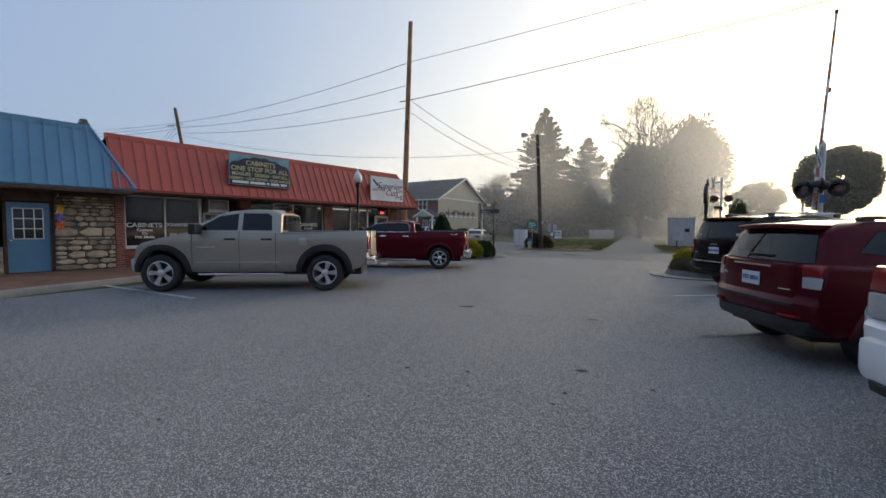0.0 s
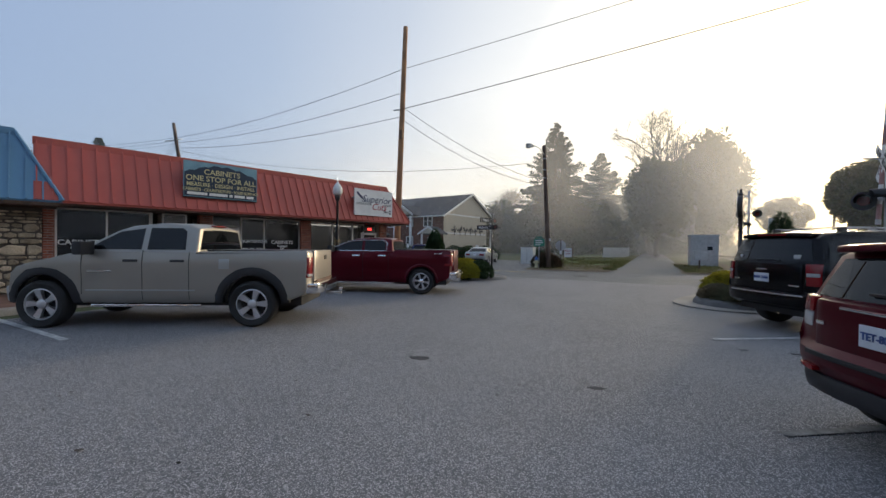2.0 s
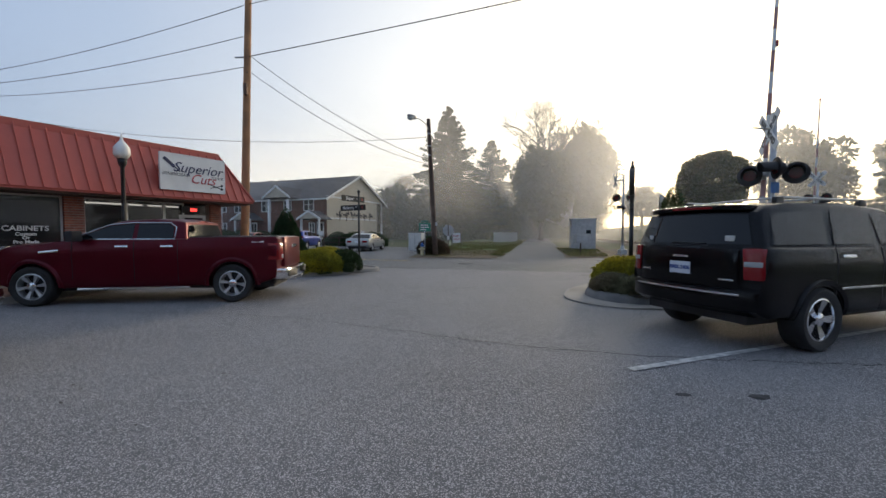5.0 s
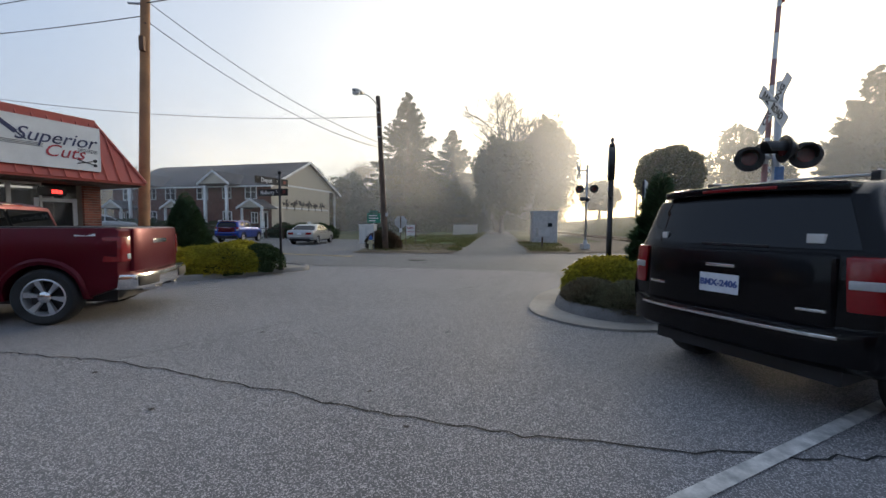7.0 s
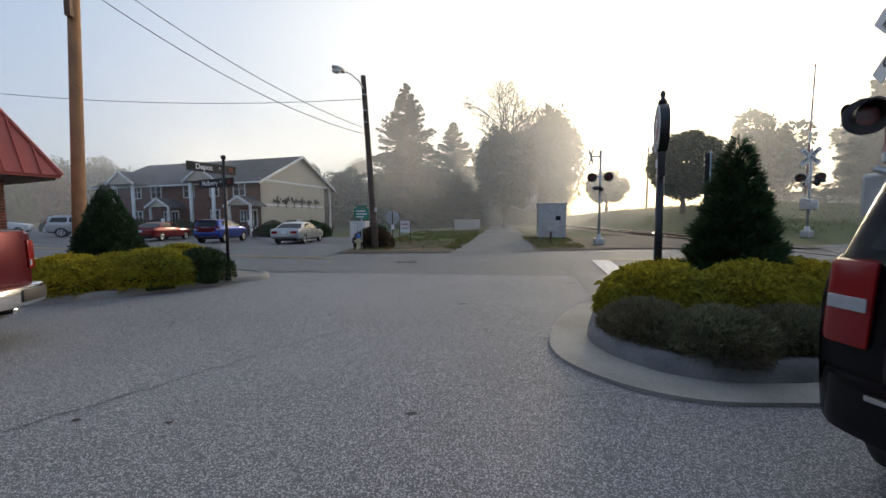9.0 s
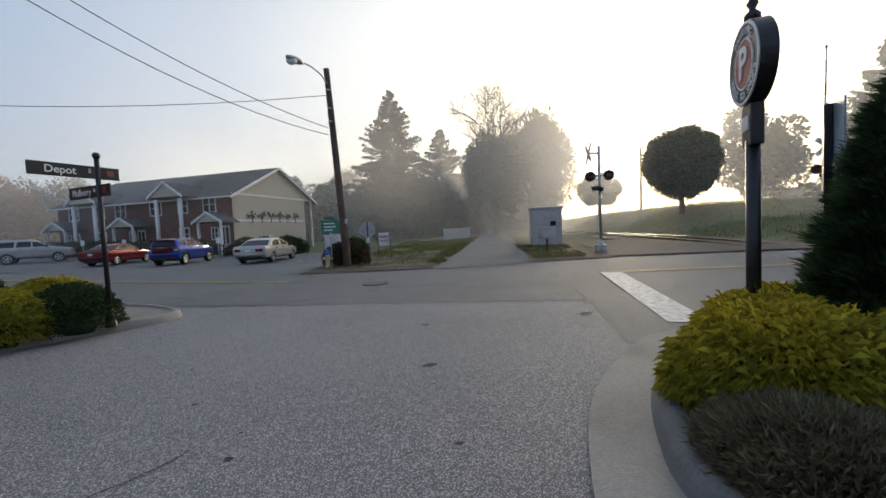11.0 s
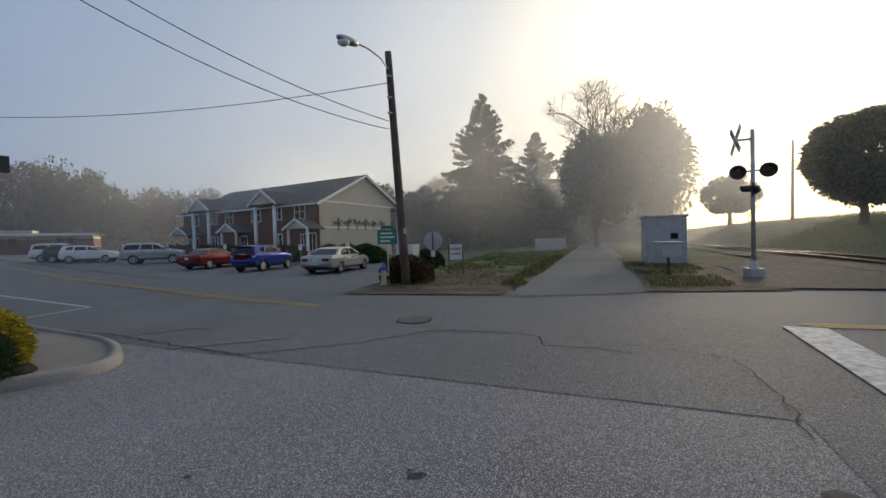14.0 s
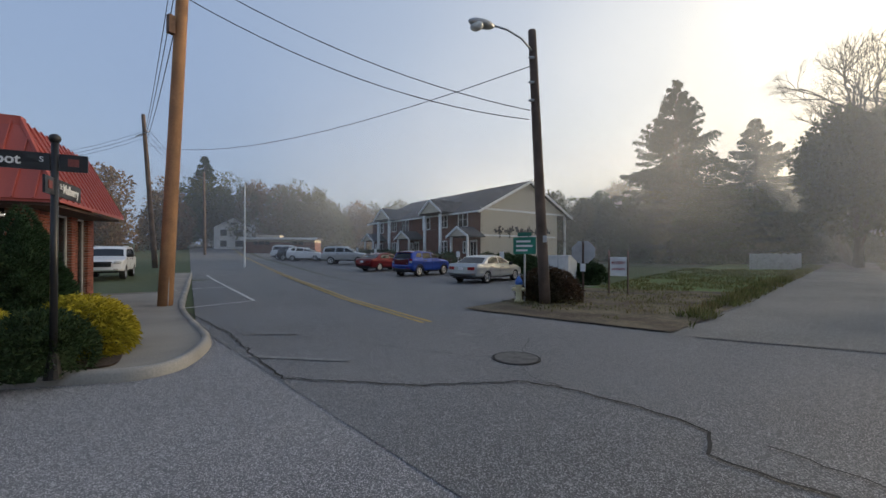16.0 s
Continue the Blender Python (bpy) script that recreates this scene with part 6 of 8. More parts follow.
def signal_mast(x, y, h, face, pairs, gate=0.0, lean=(0, 0), zarm=1.9, out=0.1, up=-0.45):
    z0 = lift(x, y)
    ob = thing("crossing_signal", Matrix.Translation((x, y, z0)), "galvanised railway crossing signal mast with crossbuck" + (" and raised gate" if gate else " and flashing lights"), "railway signal", "railway crossing signals")
    part("mast", T([(0, 0, 0.1), (0, 0, h)], 0.065, 14), M_STEEL, ob, smooth=True)
    part("base", B(-0.22, 0.22, -0.22, 0.22, -0.05, 0.35, bev=0.03), M_STEEL, ob, "cast mast base")
    part("base_neck", T([(0, 0, 0.3), (0, 0, 0.6)], [0.16, 0.09], 14), M_STEEL, ob)
    crossbuck(ob, pose(0, 0, h + up, 0, 0, face) @ pose(0, -out, 0))
    part("bracket", B(-0.03, 0.03, -out, 0, h + up - 0.04, h + up + 0.04, m=pose(0, 0, 0, 0, 0, face)), M_STEEL, ob)
    for z, t, both in pairs:
        lamp_pair(ob, z, t, both)
    if gate:
        mech = part("gate_mechanism", B(-0.28, 0.28, -0.3, 0.3, zarm - 0.75, zarm - 0.15, bev=0.05), M_STEEL, ob, "grey cast gate mechanism")
        part("counterweight", B(-0.4, -0.28, -0.75, -0.15, zarm - 0.75, zarm - 0.35, bev=0.03), M_STEEL, mech)
        part("counterweight_arm", T([(-0.33, 0.1, zarm - 0.1), (-0.33, -0.4, zarm - 0.3), (-0.33, -0.5, zarm - 0.6)], 0.05, 8), M_STEEL, mech)
        n = 12
        a, b = Vector((-0.12, 0.12, zarm)), Vector((-0.12 + lean[0], 0.12 + lean[1], gate))
        g = part("gate_arm", tube(bmesh.new(), [a, a.lerp(b, 0.02)], 0.06, 8), M_STEEL, ob)
        for k in range(n):
            part("gate_stripe", tube(bmesh.new(), [a.lerp(b, k / n), a.lerp(b, (k + 1) / n)], 0.05 - 0.018 * k / n, 8), M_WHITE if k % 2 else mat("gate_stripe_red", (0.40, 0.22, 0.21), 0.6), g, "faded red and white gate arm")
        part("arm_light", tube(bmesh.new(), [b, b + Vector((0, 0, 0.12))], 0.05, 8), M_REDLENS, g)
        part("arm_light", tube(bmesh.new(), [a.lerp(b, 0.6) + Vector((0.06, 0, 0)), a.lerp(b, 0.6) + Vector((0.06, 0, 0.14))], 0.05, 8), M_REDLENS, g)
    return ob


g1 = signal_mast(11.9, 14.0, 4.3, -112, [(2.85, -45, True), (2.95, -112, True)], 8.5, (0.55, 0.3), 2.2)
part("side_bar", T([(0, 0, 3.9), (-0.8, -0.3, 3.85)], 0.02, 8), M_STEEL, g1)
part("blue_plate", B(-0.1, 0.1, -0.09, -0.07, 2.4, 2.65), mat("plate_blue", (0.08, 0.2, 0.45), 0.5), g1, "small blue emergency notice plate")
signal_mast(16.86, 29.67, 5.15, -105, [(3.72, -30, True), (3.05, -112, False)], out=0.5, up=-0.33)
signal_mast(29.2, 28.6, 5.0, -75, [(3.4, -50, True), (3.1, 70, True)], 9.6, (0.3, 0.1), 2.3)

# small things on the far corner
gs = thing("road_sign", Matrix.Translation((4.02, 29.55, 0.03)), "green rectangular road sign on a thin steel post", "sign")
part("post", B(-0.025, 0.025, -0.02, 0.02, 0, 2.15), M_STEEL, gs)
pn = part("panel", B(-0.36, 0.36, -0.04, -0.025, 1.5, 2.02, bev=0.004), mat("sign_green", (0.02, 0.22, 0.14), 0.45), gs)
for k, (a, b) in enumerate(((-0.26, 0.2), (-0.26, 0.26), (-0.26, 0.1))):
    part("lettering_bar", B(a, b, -0.046, -0.04, 1.86 - k * 0.14, 1.92 - k * 0.14), M_WHITE, pn)
part("top_panel", B(-0.22, 0.22, -0.04, -0.025, 2.05, 2.17, bev=0.004), mat("sign_green_dark", (0.02, 0.16, 0.11), 0.45), gs)
ss = thing("stop_sign", Matrix.Translation((5.58, 30.63, 0.03)), "octagonal road sign seen from its grey metal back", "sign")
part("post", B(-0.03, 0.03, -0.02, 0.02, 0, 1.9), M_POLEDK, ss)
part("panel", tube(bmesh.new(), [(0, 0.02, 1.56), (0, 0.035, 1.56)], 0.38, 8), M_STEEL, ss, "grey aluminium octagon").matrix_basis = Matrix.Translation((0, 0, 1.56)) @ pose(0, 0, 0, 0, 22.5, 0) @ Matrix.Translation((0, 0, -1.56))
part("small_plate", B(-0.08, 0.08, -0.035, -0.02, 0.95, 1.2), M_WHITE, ss)
ap = thing("apartment_sign", Matrix.Translation((6.4, 33.2, 0.03)) @ pose(0, 0, 0, 0, 0, -8) @ Matrix.Diagonal((0.66, 1, 0.92, 1)), "white board sign with red lettering between two wooden posts", "sign")
part("post", B(-0.52, -0.45, -0.035, 0.035, 0, 1.75), M_POLEDK, ap)
part("post", B(0.45, 0.52, -0.035, 0.035, 0, 1.75), M_POLEDK, ap)
part("board", B(-0.42, 0.42, -0.02, 0.02, 0.75, 1.5, bev=0.006), M_WHITE, ap)
rd = mat("sign_dull_red", (0.35, 0.06, 0.05), 0.6)
text("sign_lettering", "MULBERRY", 0.17, pose(0, -0.025, 1.27), rd, ap, wide=0.85, bold=0.004)
text("sign_lettering", "APARTMENTS", 0.13, pose(0, -0.025, 1.02), rd, ap, wide=0.85, bold=0.003)
hy = thing("fire_hydrant", Matrix.Translation((3.85, 29.5, 0.03)), "cream fire hydrant with a blue cap by the corner", "fire hydrant")
part("barrel", T([(0, 0, 0), (0, 0, 0.05), (0, 0, 0.08), (0, 0, 0.5), (0, 0, 0.55)], [0.15, 0.15, 0.1, 0.1, 0.13], 14), mat("hydrant_cream", (0.5, 0.44, 0.26), 0.6), hy, smooth=True)
part("bonnet", T([(0, 0, 0.55), (0, 0, 0.66), (0, 0, 0.74), (0, 0, 0.8)], [0.12, 0.11, 0.06, 0.03], 14), mat("hydrant_blue", (0.05, 0.14, 0.42), 0.5), hy, "blue bonnet", smooth=True)
for s in (-1, 1):
    part("outlet_cap", T([(0.08 * s, 0, 0.4), (0.2 * s, 0, 0.4)], 0.06, 10), mat("hydrant_cream2", (0.48, 0.42, 0.25), 0.6), hy)
ub = thing("utility_box", Matrix.Translation((3.55, 37.4, 0.0)) @ pose(0, 0, 0, 0, 0, -20), "pale grey metal utility box standing in the grass", "utility box")
part("cabinet", B(-0.55, 0.55, -0.4, 0.4, 0, 1.35, bev=0.02), M_TRIM, ub)
part("lid", B(-0.58, 0.58, -0.43, 0.43, 1.35, 1.42, bev=0.01), M_TRIM, ub)
part("door_seam", B(-0.006, 0.006, -0.41, -0.39, 0.1, 1.3), M_PLASTIC, ub)

# railway relay cabinet and the small box before it
rc = thing("relay_cabinet", Matrix.Translation((17.3, 36.5, lift(17.3, 36.5))) @ pose(0, 0, 0, 0, 0, -17), "grey aluminium railway relay shed with a small window", "shed")
part("body", B(-0.95, 0.95, 0, 1.9, 0.08, 2.48, bev=0.02), M_STEEL, rc)
part("roof", B(-1.03, 1.03, -0.08, 1.98, 2.48, 2.6, bev=0.02), M_STEEL, rc)
part("base", B(-0.9, 0.9, 0.05, 1.85, -0.05, 0.08), M_CONC, rc)
part("window", B(0.2, 0.55, -0.03, 0.01, 1.35, 1.65), M_DARKGLASS, rc, "small dark window")
for x in (-0.94, -0.1, 0.12, 0.93):
    part("seam", B(x - 0.015, x + 0.015, -0.02, 0.01, 0.1, 2.46), M_STEEL, rc)
sb = thing("junction_box", Matrix.Translation((14.6, 30.9, 0.0)), "small grey junction box on a short post", "box")
part("post", B(-0.04, 0.04, -0.04, 0.04, 0, 0.75), M_POLEDK, sb)
part("case", B(-0.38, 0.38, -0.25, 0.25, 0.72, 1.25, bev=0.04), M_STEEL, sb)
part("lid", B(-0.41, 0.41, -0.28, 0.28, 1.25, 1.32, bev=0.02), M_STEEL, sb)

# railway
RA, RD = Vector((23.9, 27.5)), Vector((0.276, 0.961))
RN = Vector((RD.y, -RD.x))
drape("ballast", [tuple(RA - RD * 3 - RN * 3.0), tuple(RA - RD * 3 + RN * 2.0), tuple(RA + RD * 95 + RN * 2.0), tuple(RA + RD * 95 - RN * 2.6)], 6, 30, 0.06, M_BALLAST, "grey-brown crushed stone track bed", "ballast", bulge=0.5)
drape("ballast", [(15.2, 26.85), tuple(RA - RD * 3 - RN * 2.9), tuple(RA + RD * 12 - RN * 2.4), (19.3, 36)], 5, 5, 0.045, M_BALLAST, "loose stones and weeds beside the track", "ballast", bulge=0.3)
for o in (-0.72, 0.72):
    pts = [RA + RN * o + RD * v for v in (-45, -20, -3, 10, 30, 60, 95)]
    z = [0.02 if v < 0 else 0.22 for v in (-45, -20, -3, 10, 30, 60, 95)]
    rail = thing("rail", Matrix(), "rusty steel rail with a polished top", "rail", "railway rails")
    bm = bmesh.new()
    prof = [(-0.035, 0), (0.035, 0), (0.035, -0.04), (0.012, -0.05), (0.012, -0.14), (0.07, -0.15), (0.07, -0.165), (-0.07, -0.165), (-0.07, -0.15), (-0.012, -0.14), (-0.012, -0.05), (-0.035, -0.04)]
    rows = [[bm.verts.new((p.x + RN.x * a, p.y + RN.y * a, zz + c)) for a, c in prof] for p, zz in zip(pts, z)]
    for u, v in zip(rows, rows[1:]):
        for j in range(12):
            bm.faces.new((u[j], u[(j + 1) % 12], v[(j + 1) % 12], v[j]))
    part("web", bm, M_RUST, rail)
    bm = bmesh.new()
    rows = [[bm.verts.new((p.x + RN.x * a, p.y + RN.y * a, zz + 0.004)) for a in (-0.03, 0.03)] for p, zz in zip(pts, z)]
    for u, v in zip(rows, rows[1:]):
        bm.faces.new((u[0], u[1], v[1], v[0]))
    part("running_surface", bm, M_RAILTOP, rail)
tie = link("railway_tie", B(-1.25, 1.25, -0.11, 0.11, -0.1, 0.06, bev=0.01), M_TIE)
tagged(tie, "dark wooden railway tie in the stones", "railway tie", "railway ties")
tie.matrix_basis = Matrix.Translation((*(RA + RD * 0.2), 0.0)) @ pose(0, 0, 0, 0, 0, -16)
for k in range(1, 70):
    p = RA + RD * (0.2 + 0.6 * k)
    copy_thing(tie, Matrix.Translation((p.x, p.y, 0.0)) @ pose(0, 0, 0, 0, 0, -16 + random.uniform(-1, 1)))

# ---- apartments and far buildings ----
APT = Matrix.Translation((-6.6, 50.8, 0)) @ pose(0, 0, 0, 0, 0, -25.15)


def sash(parent, x0, x1, z0, z1, y=0.0):
    w = thing("window", Matrix(), "", "")
    w.parent = parent
    bm = bmesh.new()
    for a, b, c, d in ((x0, x1, z0, z0 + 0.1), (x0, x1, z1 - 0.1, z1), (x0, x0 + 0.1, z0 + 0.1, z1 - 0.1), (x1 - 0.1, x1, z0 + 0.1, z1 - 0.1), ((x0 + x1) / 2 - 0.05, (x0 + x1) / 2 + 0.05, z0 + 0.1, z1 - 0.1)):
        box(bm, a, b, y - 0.06, y + 0.05, c, d)
    part("frame", bm, M_WHITE, w)
    mid = (x0 + x1) / 2
    for a, b in ((x0 + 0.1, mid - 0.05), (mid + 0.05, x1 - 0.1)):
        part("pane", B(a, b, y - 0.02, y + 0.02, z0 + 0.1, z1 - 0.1), M_DARKGLASS, w)
        part("glazing_bar", B(a, b, y - 0.04, y - 0.01, (z0 + z1) / 2 - 0.025, (z0 + z1) / 2 + 0.025), M_WHITE, w)


def gable(parent, x, half, z0, z1, y0, y1, material=None):
    """A small pediment: its front and its two roof slopes."""
    part("pediment", prism(bmesh.new(), [(x - half + 0.1, z0), (x + half - 0.1, z0), (x, z1 - 0.08)], y0 + 0.05, y0 + 0.15), M_SIDING, parent)
    for s in (-1, 1):
        bm = bmesh.new()
        prism(bm, [(x, z1), (x + s * half, z0), (x + s * half, z0 - 0.12), (x, z1 - 0.12)], y0 - 0.05, y1)
        part("roof_slope", bm, M_ROOF, parent)
        bm = bmesh.new()
        prism(bm, [(x, z1 + 0.03), (x + s * (half + 0.05), z0 + 0.03), (x + s * (half + 0.05), z0 - 0.2), (x, z1 - 0.2)], y0 - 0.1, y0 - 0.04)
        part("bargeboard", bm, M_WHITE, parent, "white bargeboard")


def build_apartments():
    a = thing("apartment_building", APT, "two-storey brick apartment building with white columns and grey roof", "building")
    L, W, E, R = 22.2, 12.8, 5.6, 8.75
    part("front_wall", B(-L, 0, 0, 0.3, -0.6, E), M_APTBRICK, a, "dull red brick front wall")
    part("back_wall", B(-L, 0, W - 2.0, W - 1.7, -0.6, E), M_SIDING, a)
    part("end_wall", B(-L, -L + 0.3, 0.3, W - 2, -0.6, E), M_APTBRICK, a)
    end = part("gable_wall", B(-0.3, -0.002, 0.3, W - 2, -0.6, E), M_SIDING, a, "cream lap-sided end wall")
    part("gable_top", prism(bmesh.new(), [(0.1, E), (W - 0.1, E), (W / 2, R - 0.1)], 0, 0.25), M_SIDING, a, "cream gable").matrix_basis = pose(0, 0, 0, 0, 0, 90)
    k = 0
    for j in range(int((E + 0.2) / 0.2)):
        part("siding_board", B(-0.002, 0.022, 0.02, W - 2, -0.3 + j * 0.2, -0.115 + j * 0.2), M_SIDING, end)
    part("band", B(0, 0.06, 0, W, E - 0.1, E + 0.08), M_WHITE, a, "white band board")
    part("band", B(0, 0.05, 0, W - 2, 3.05, 3.2), M_WHITE, a)
    for s in (0, 1):
        bm = bmesh.new()
        y0, y1 = (-0.6, W / 2) if s == 0 else (W + 0.4, W / 2)
        z0 = E - 0.28
        q = [(y0, z0), (y1, R), (y1, R - 0.16), (y0, z0 - 0.16)]
        prism(bm, q, 0, L + 0.9)
        ob = part("roof", bm, M_ROOF, a, "grey shingle roof")
        ob.matrix_basis = Matrix.Translation((0.45, 0, 0)) @ pose(0, 0, 0, 0, 0, 90)
        bm = bmesh.new()
        prism(bm, [(y0, z0 + 0.02), (y1, R + 0.02), (y1, R - 0.24), (y0, z0 - 0.24)], -0.06, -0.004)
        ob = part("bargeboard", bm, M_WHITE, a, "white bargeboard")
        ob.matrix_basis = Matrix.Translation((0.45, 0, 0)) @ pose(0, 0, 0, 0, 0, 90)
    part("gutter", B(-L - 0.4, 0.45, -0.72, -0.6, E - 0.42, E - 0.28), M_WHITE, a)
    part("corner_post", B(-0.25, -0.05, W - 0.3, W - 0.1, -0.6, E), M_WHITE, a, "white porch post")
    part("porch_deck", B(-L, -0.05, W - 1.7, W, 2.7, 2.85), M_DKWOOD, a)
    for j in range(8):
        part("baluster", B(-0.12, -0.08, W - 1.6 + j * 0.2, W - 1.56 + j * 0.2, 2.85, 3.8), M_DKWOOD, a)
    for x in BAYS:
        for s in (-1, 1):
            part("column", T([(x + s * 1.38, -1.5, -0.4), (x + s * 1.38, -1.5, E - 0.3)], 0.17, 14), M_WHITE, a, "tall white column", smooth=True)
        gable(a, x, 2.0, E - 0.1, E + 1.25, -1.8, 2.5)
        sash(a, x - 0.6, x + 0.6, 4.0, 5.4)
        sash(a, x - 0.6, x + 0.6, 1.4, 2.7)
    for x in WINS:
        sash(a, x - 0.75, x + 0.75, 3.95, 5.45)
    for x in PORCHES:
        gable(a, x, 1.6, 3.0, 3.9, -2.0, 0.0)
        for s in (-1, 1):
            part("porch_post", B(x + s * 1.2 - 0.09, x + s * 1.2 + 0.09, -1.85, -1.67, -0.4, 2.95), M_WHITE, a)
        d = part("door", B(x - 0.5, x + 0.5, -0.05, 0.0, 0.5, 2.7), M_WHITE, a, "white porch door")
        for k in (-1, 1):
            part("pane", B(x + k * 0.22 - 0.15, x + k * 0.22 + 0.15, -0.07, -0.05, 1.0, 2.5), M_DARKGLASS, d)
        sash(a, x - 1.6, x - 0.75, 1.4, 2.6)
    # metal trees on the gable wall
    iron = mat("wrought_iron", (0.06, 0.055, 0.055), 0.7)
    for k in range(6):
        y, rng = 2.4 + k * 1.35, random.Random(k)
        ob = thing("wall_sculpture", APT @ Matrix.Translation((0.06, y, 3.0)), "dark iron tree silhouette fixed to the cream wall", "wall art", "iron trees on the wall")
        bm = T([(0, 0, -0.1), (0.01, 0.03, 0.3), (0.02, 0.0, 0.55)], [0.05, 0.04, 0.03], 6)
        for _ in range(26):
            p = Vector((0.02, rng.gauss(0, 0.3), 0.65 + rng.gauss(0, 0.13)))
            tube(bm, [(0.02, 0, 0.5), p], [0.02, 0.012], 4)
            bmesh.ops.create_icosphere(bm, subdivisions=1, radius=rng.uniform(0.08, 0.15), matrix=Matrix.Translation(p) @ Matrix.Diagonal((0.2, 1, 0.8, 1)))
        part("silhouette", bm, iron, ob)


BAYS = (-5.6, -16.1)
WINS = (-2.5, -13.4, -8.9, -19.8)
PORCHES = (-0.9, -10.9, -19.7)
build_apartments()


def fence_row(x0, y0, x1, y1, n):
    f = thing("fence", Matrix.Translation((x0, y0, lift(x0, y0))), "low dark wooden fence before the apartments", "fence")
    d = Vector((x1 - x0, y1 - y0, 0))
    for k in range(n + 1):
        p = d * (k / n)
        part("post", B(p.x - 0.05, p.x + 0.05, p.y - 0.05, p.y + 0.05, -0.2, 1.05), M_DKWOOD, f)
    for z in (0.45, 0.95):
        part("rail", T([Vector((0, 0, z)), d + Vector((0, 0, z))], 0.04, 4), M_DKWOOD, f)


fence_row(-2.5, 44.5, -30, 57.5, 16)
for k in range(6):
    x, y = -1.5 - 4.3 * k, 42.6 + 2.05 * k
    s = thing("parking_sign_post", Matrix.Translation((x, y, lift(x, y))), "small white parking notice on a thin post", "sign", "parking notices in the lot")
    part("post", B(-0.02, 0.02, -0.02, 0.02, 0, 1.6), M_STEEL, s)
    part("panel", B(-0.15, 0.15, -0.03, -0.02, 1.15, 1.6), M_WHITE, s)
for k in range(8):
    x, y = 1.6 - 3.1 * k, 34.9 + 1.5 * k
    strip("parking_line", line((x, y), (x + 4.2, y + 2.4)), 0.1, 0.012, M_LINE, "white parking line in the apartment lot")

dw = thing("dumpster_enclosure", Matrix.Translation((15.0, 62.0, lift(15, 62))) @ pose(0, 0, 0, 0, 0, 25), "low grey weathered enclosure wall on the lawn", "wall")
for k in range(14):
    part("board", B(k * 0.32, k * 0.32 + 0.3, 0, 0.06, 0, 1.45 + 0.05 * math.sin(k * 3)), M_STEEL, dw)
fp = thing("flag_pole", Matrix.Translation((-23.1, 38.7, lift(-23.1, 38.7))), "slim white flag pole beside the road", "pole")
part("shaft", T([(0, 0, 0), (0, 0, 7.0)], [0.07, 0.04], 10), M_WHITE, fp)
part("truck", T([(0, 0, 7.0), (0, 0, 7.12)], 0.06, 8), M_STEEL, fp)


def house(x, y, turn, w, d, h, rz, wall, roof, label, wins):
    z = lift(x, y) - 0.1
    ob = thing("house", Matrix.Translation((x, y, z)) @ pose(0, 0, 0, 0, 0, turn), label, "house")
    part("wall", B(-w / 2, w / 2, 0, d, -0.5, h), wall, ob)
    part("gable", prism(bmesh.new(), [(-w / 2, h), (w / 2, h), (0, rz - 0.1)], 0.0, d), wall, ob)
    for s in (-1, 1):
        bm = bmesh.new()
        prism(bm, [(0, rz), (s * (w / 2 + 0.4), h - 0.25), (s * (w / 2 + 0.4), h - 0.4), (0, rz - 0.15)], -0.4, d + 0.4)
        part("roof", bm, M_ROOF, ob, "grey shingle roof slope")
    for a, b, c, e in wins:
        wn = part("window", B(a, b, -0.05, 0.02, c, e), M_DARKGLASS, ob)
        part("frame", B(a - 0.08, b + 0.08, -0.03, 0.0, c - 0.08, e + 0.08), M_WHITE, wn)
    return ob


house(-72, 69.5, 55, 7.2, 9, 4.9, 6.9, M_WHITE, M_ROOF, "white two-storey clapboard house in the mist", [(-2.4, -1.2, 2.9, 4.2), (0.4, 1.9, 2.9, 4.2), (0.4, 2.0, 0.6, 1.9), (-0.5, 0.5, 5.2, 5.8), (-2.4, -1.2, 0.6, 1.9)])
lb = thing("low_building", Matrix.Translation((-51, 64.5, lift(-51, 64.5))) @ pose(0, 0, 0, 0, 0, 38), "low brick building with a white fascia in the mist", "building")
part("wall", B(-6, 6, 0, 7, -0.4, 2.0), M_APTBRICK, lb)
part("upper_wall", B(-6, 6, -0.02, 7, 2.0, 2.5), M_SIDING, lb)
part("roof", B(-6.5, 6.5, -0.8, 7.6, 2.5, 2.75), M_ROOF, lb)
part("fascia", B(-6.52, 6.52, -0.84, -0.8, 2.45, 2.78), M_WHITE, lb)
part("roof_box", B(-4.5, -0.5, 2, 5, 2.75, 3.3), M_SIDING, lb)
for x in (-4.4, -3.4, -2.4, 2.2, 3.2):
    part("window", B(x, x + 0.75, -0.05, 0.0, 1.5, 2.1), M_DARKGLASS, lb)
fb = thing("far_building", Matrix.Translation((76, 60, 2.0)) @ pose(0, 0, 0, 0, 0, -40), "pale low building lost in the mist", "building")
part("wall", B(-8, 8, 0, 6, -0.5, 3.2), M_WHITE, fb)
part("roof", B(-8.5, 8.5, -0.5, 6.5, 3.2, 3.5), M_STEEL, fb)
for x in (-6, -3, 0, 3, 6):
    part("window", B(x, x + 1.2, -0.05, 0, 1.2, 2.3), M_DARKGLASS, fb)


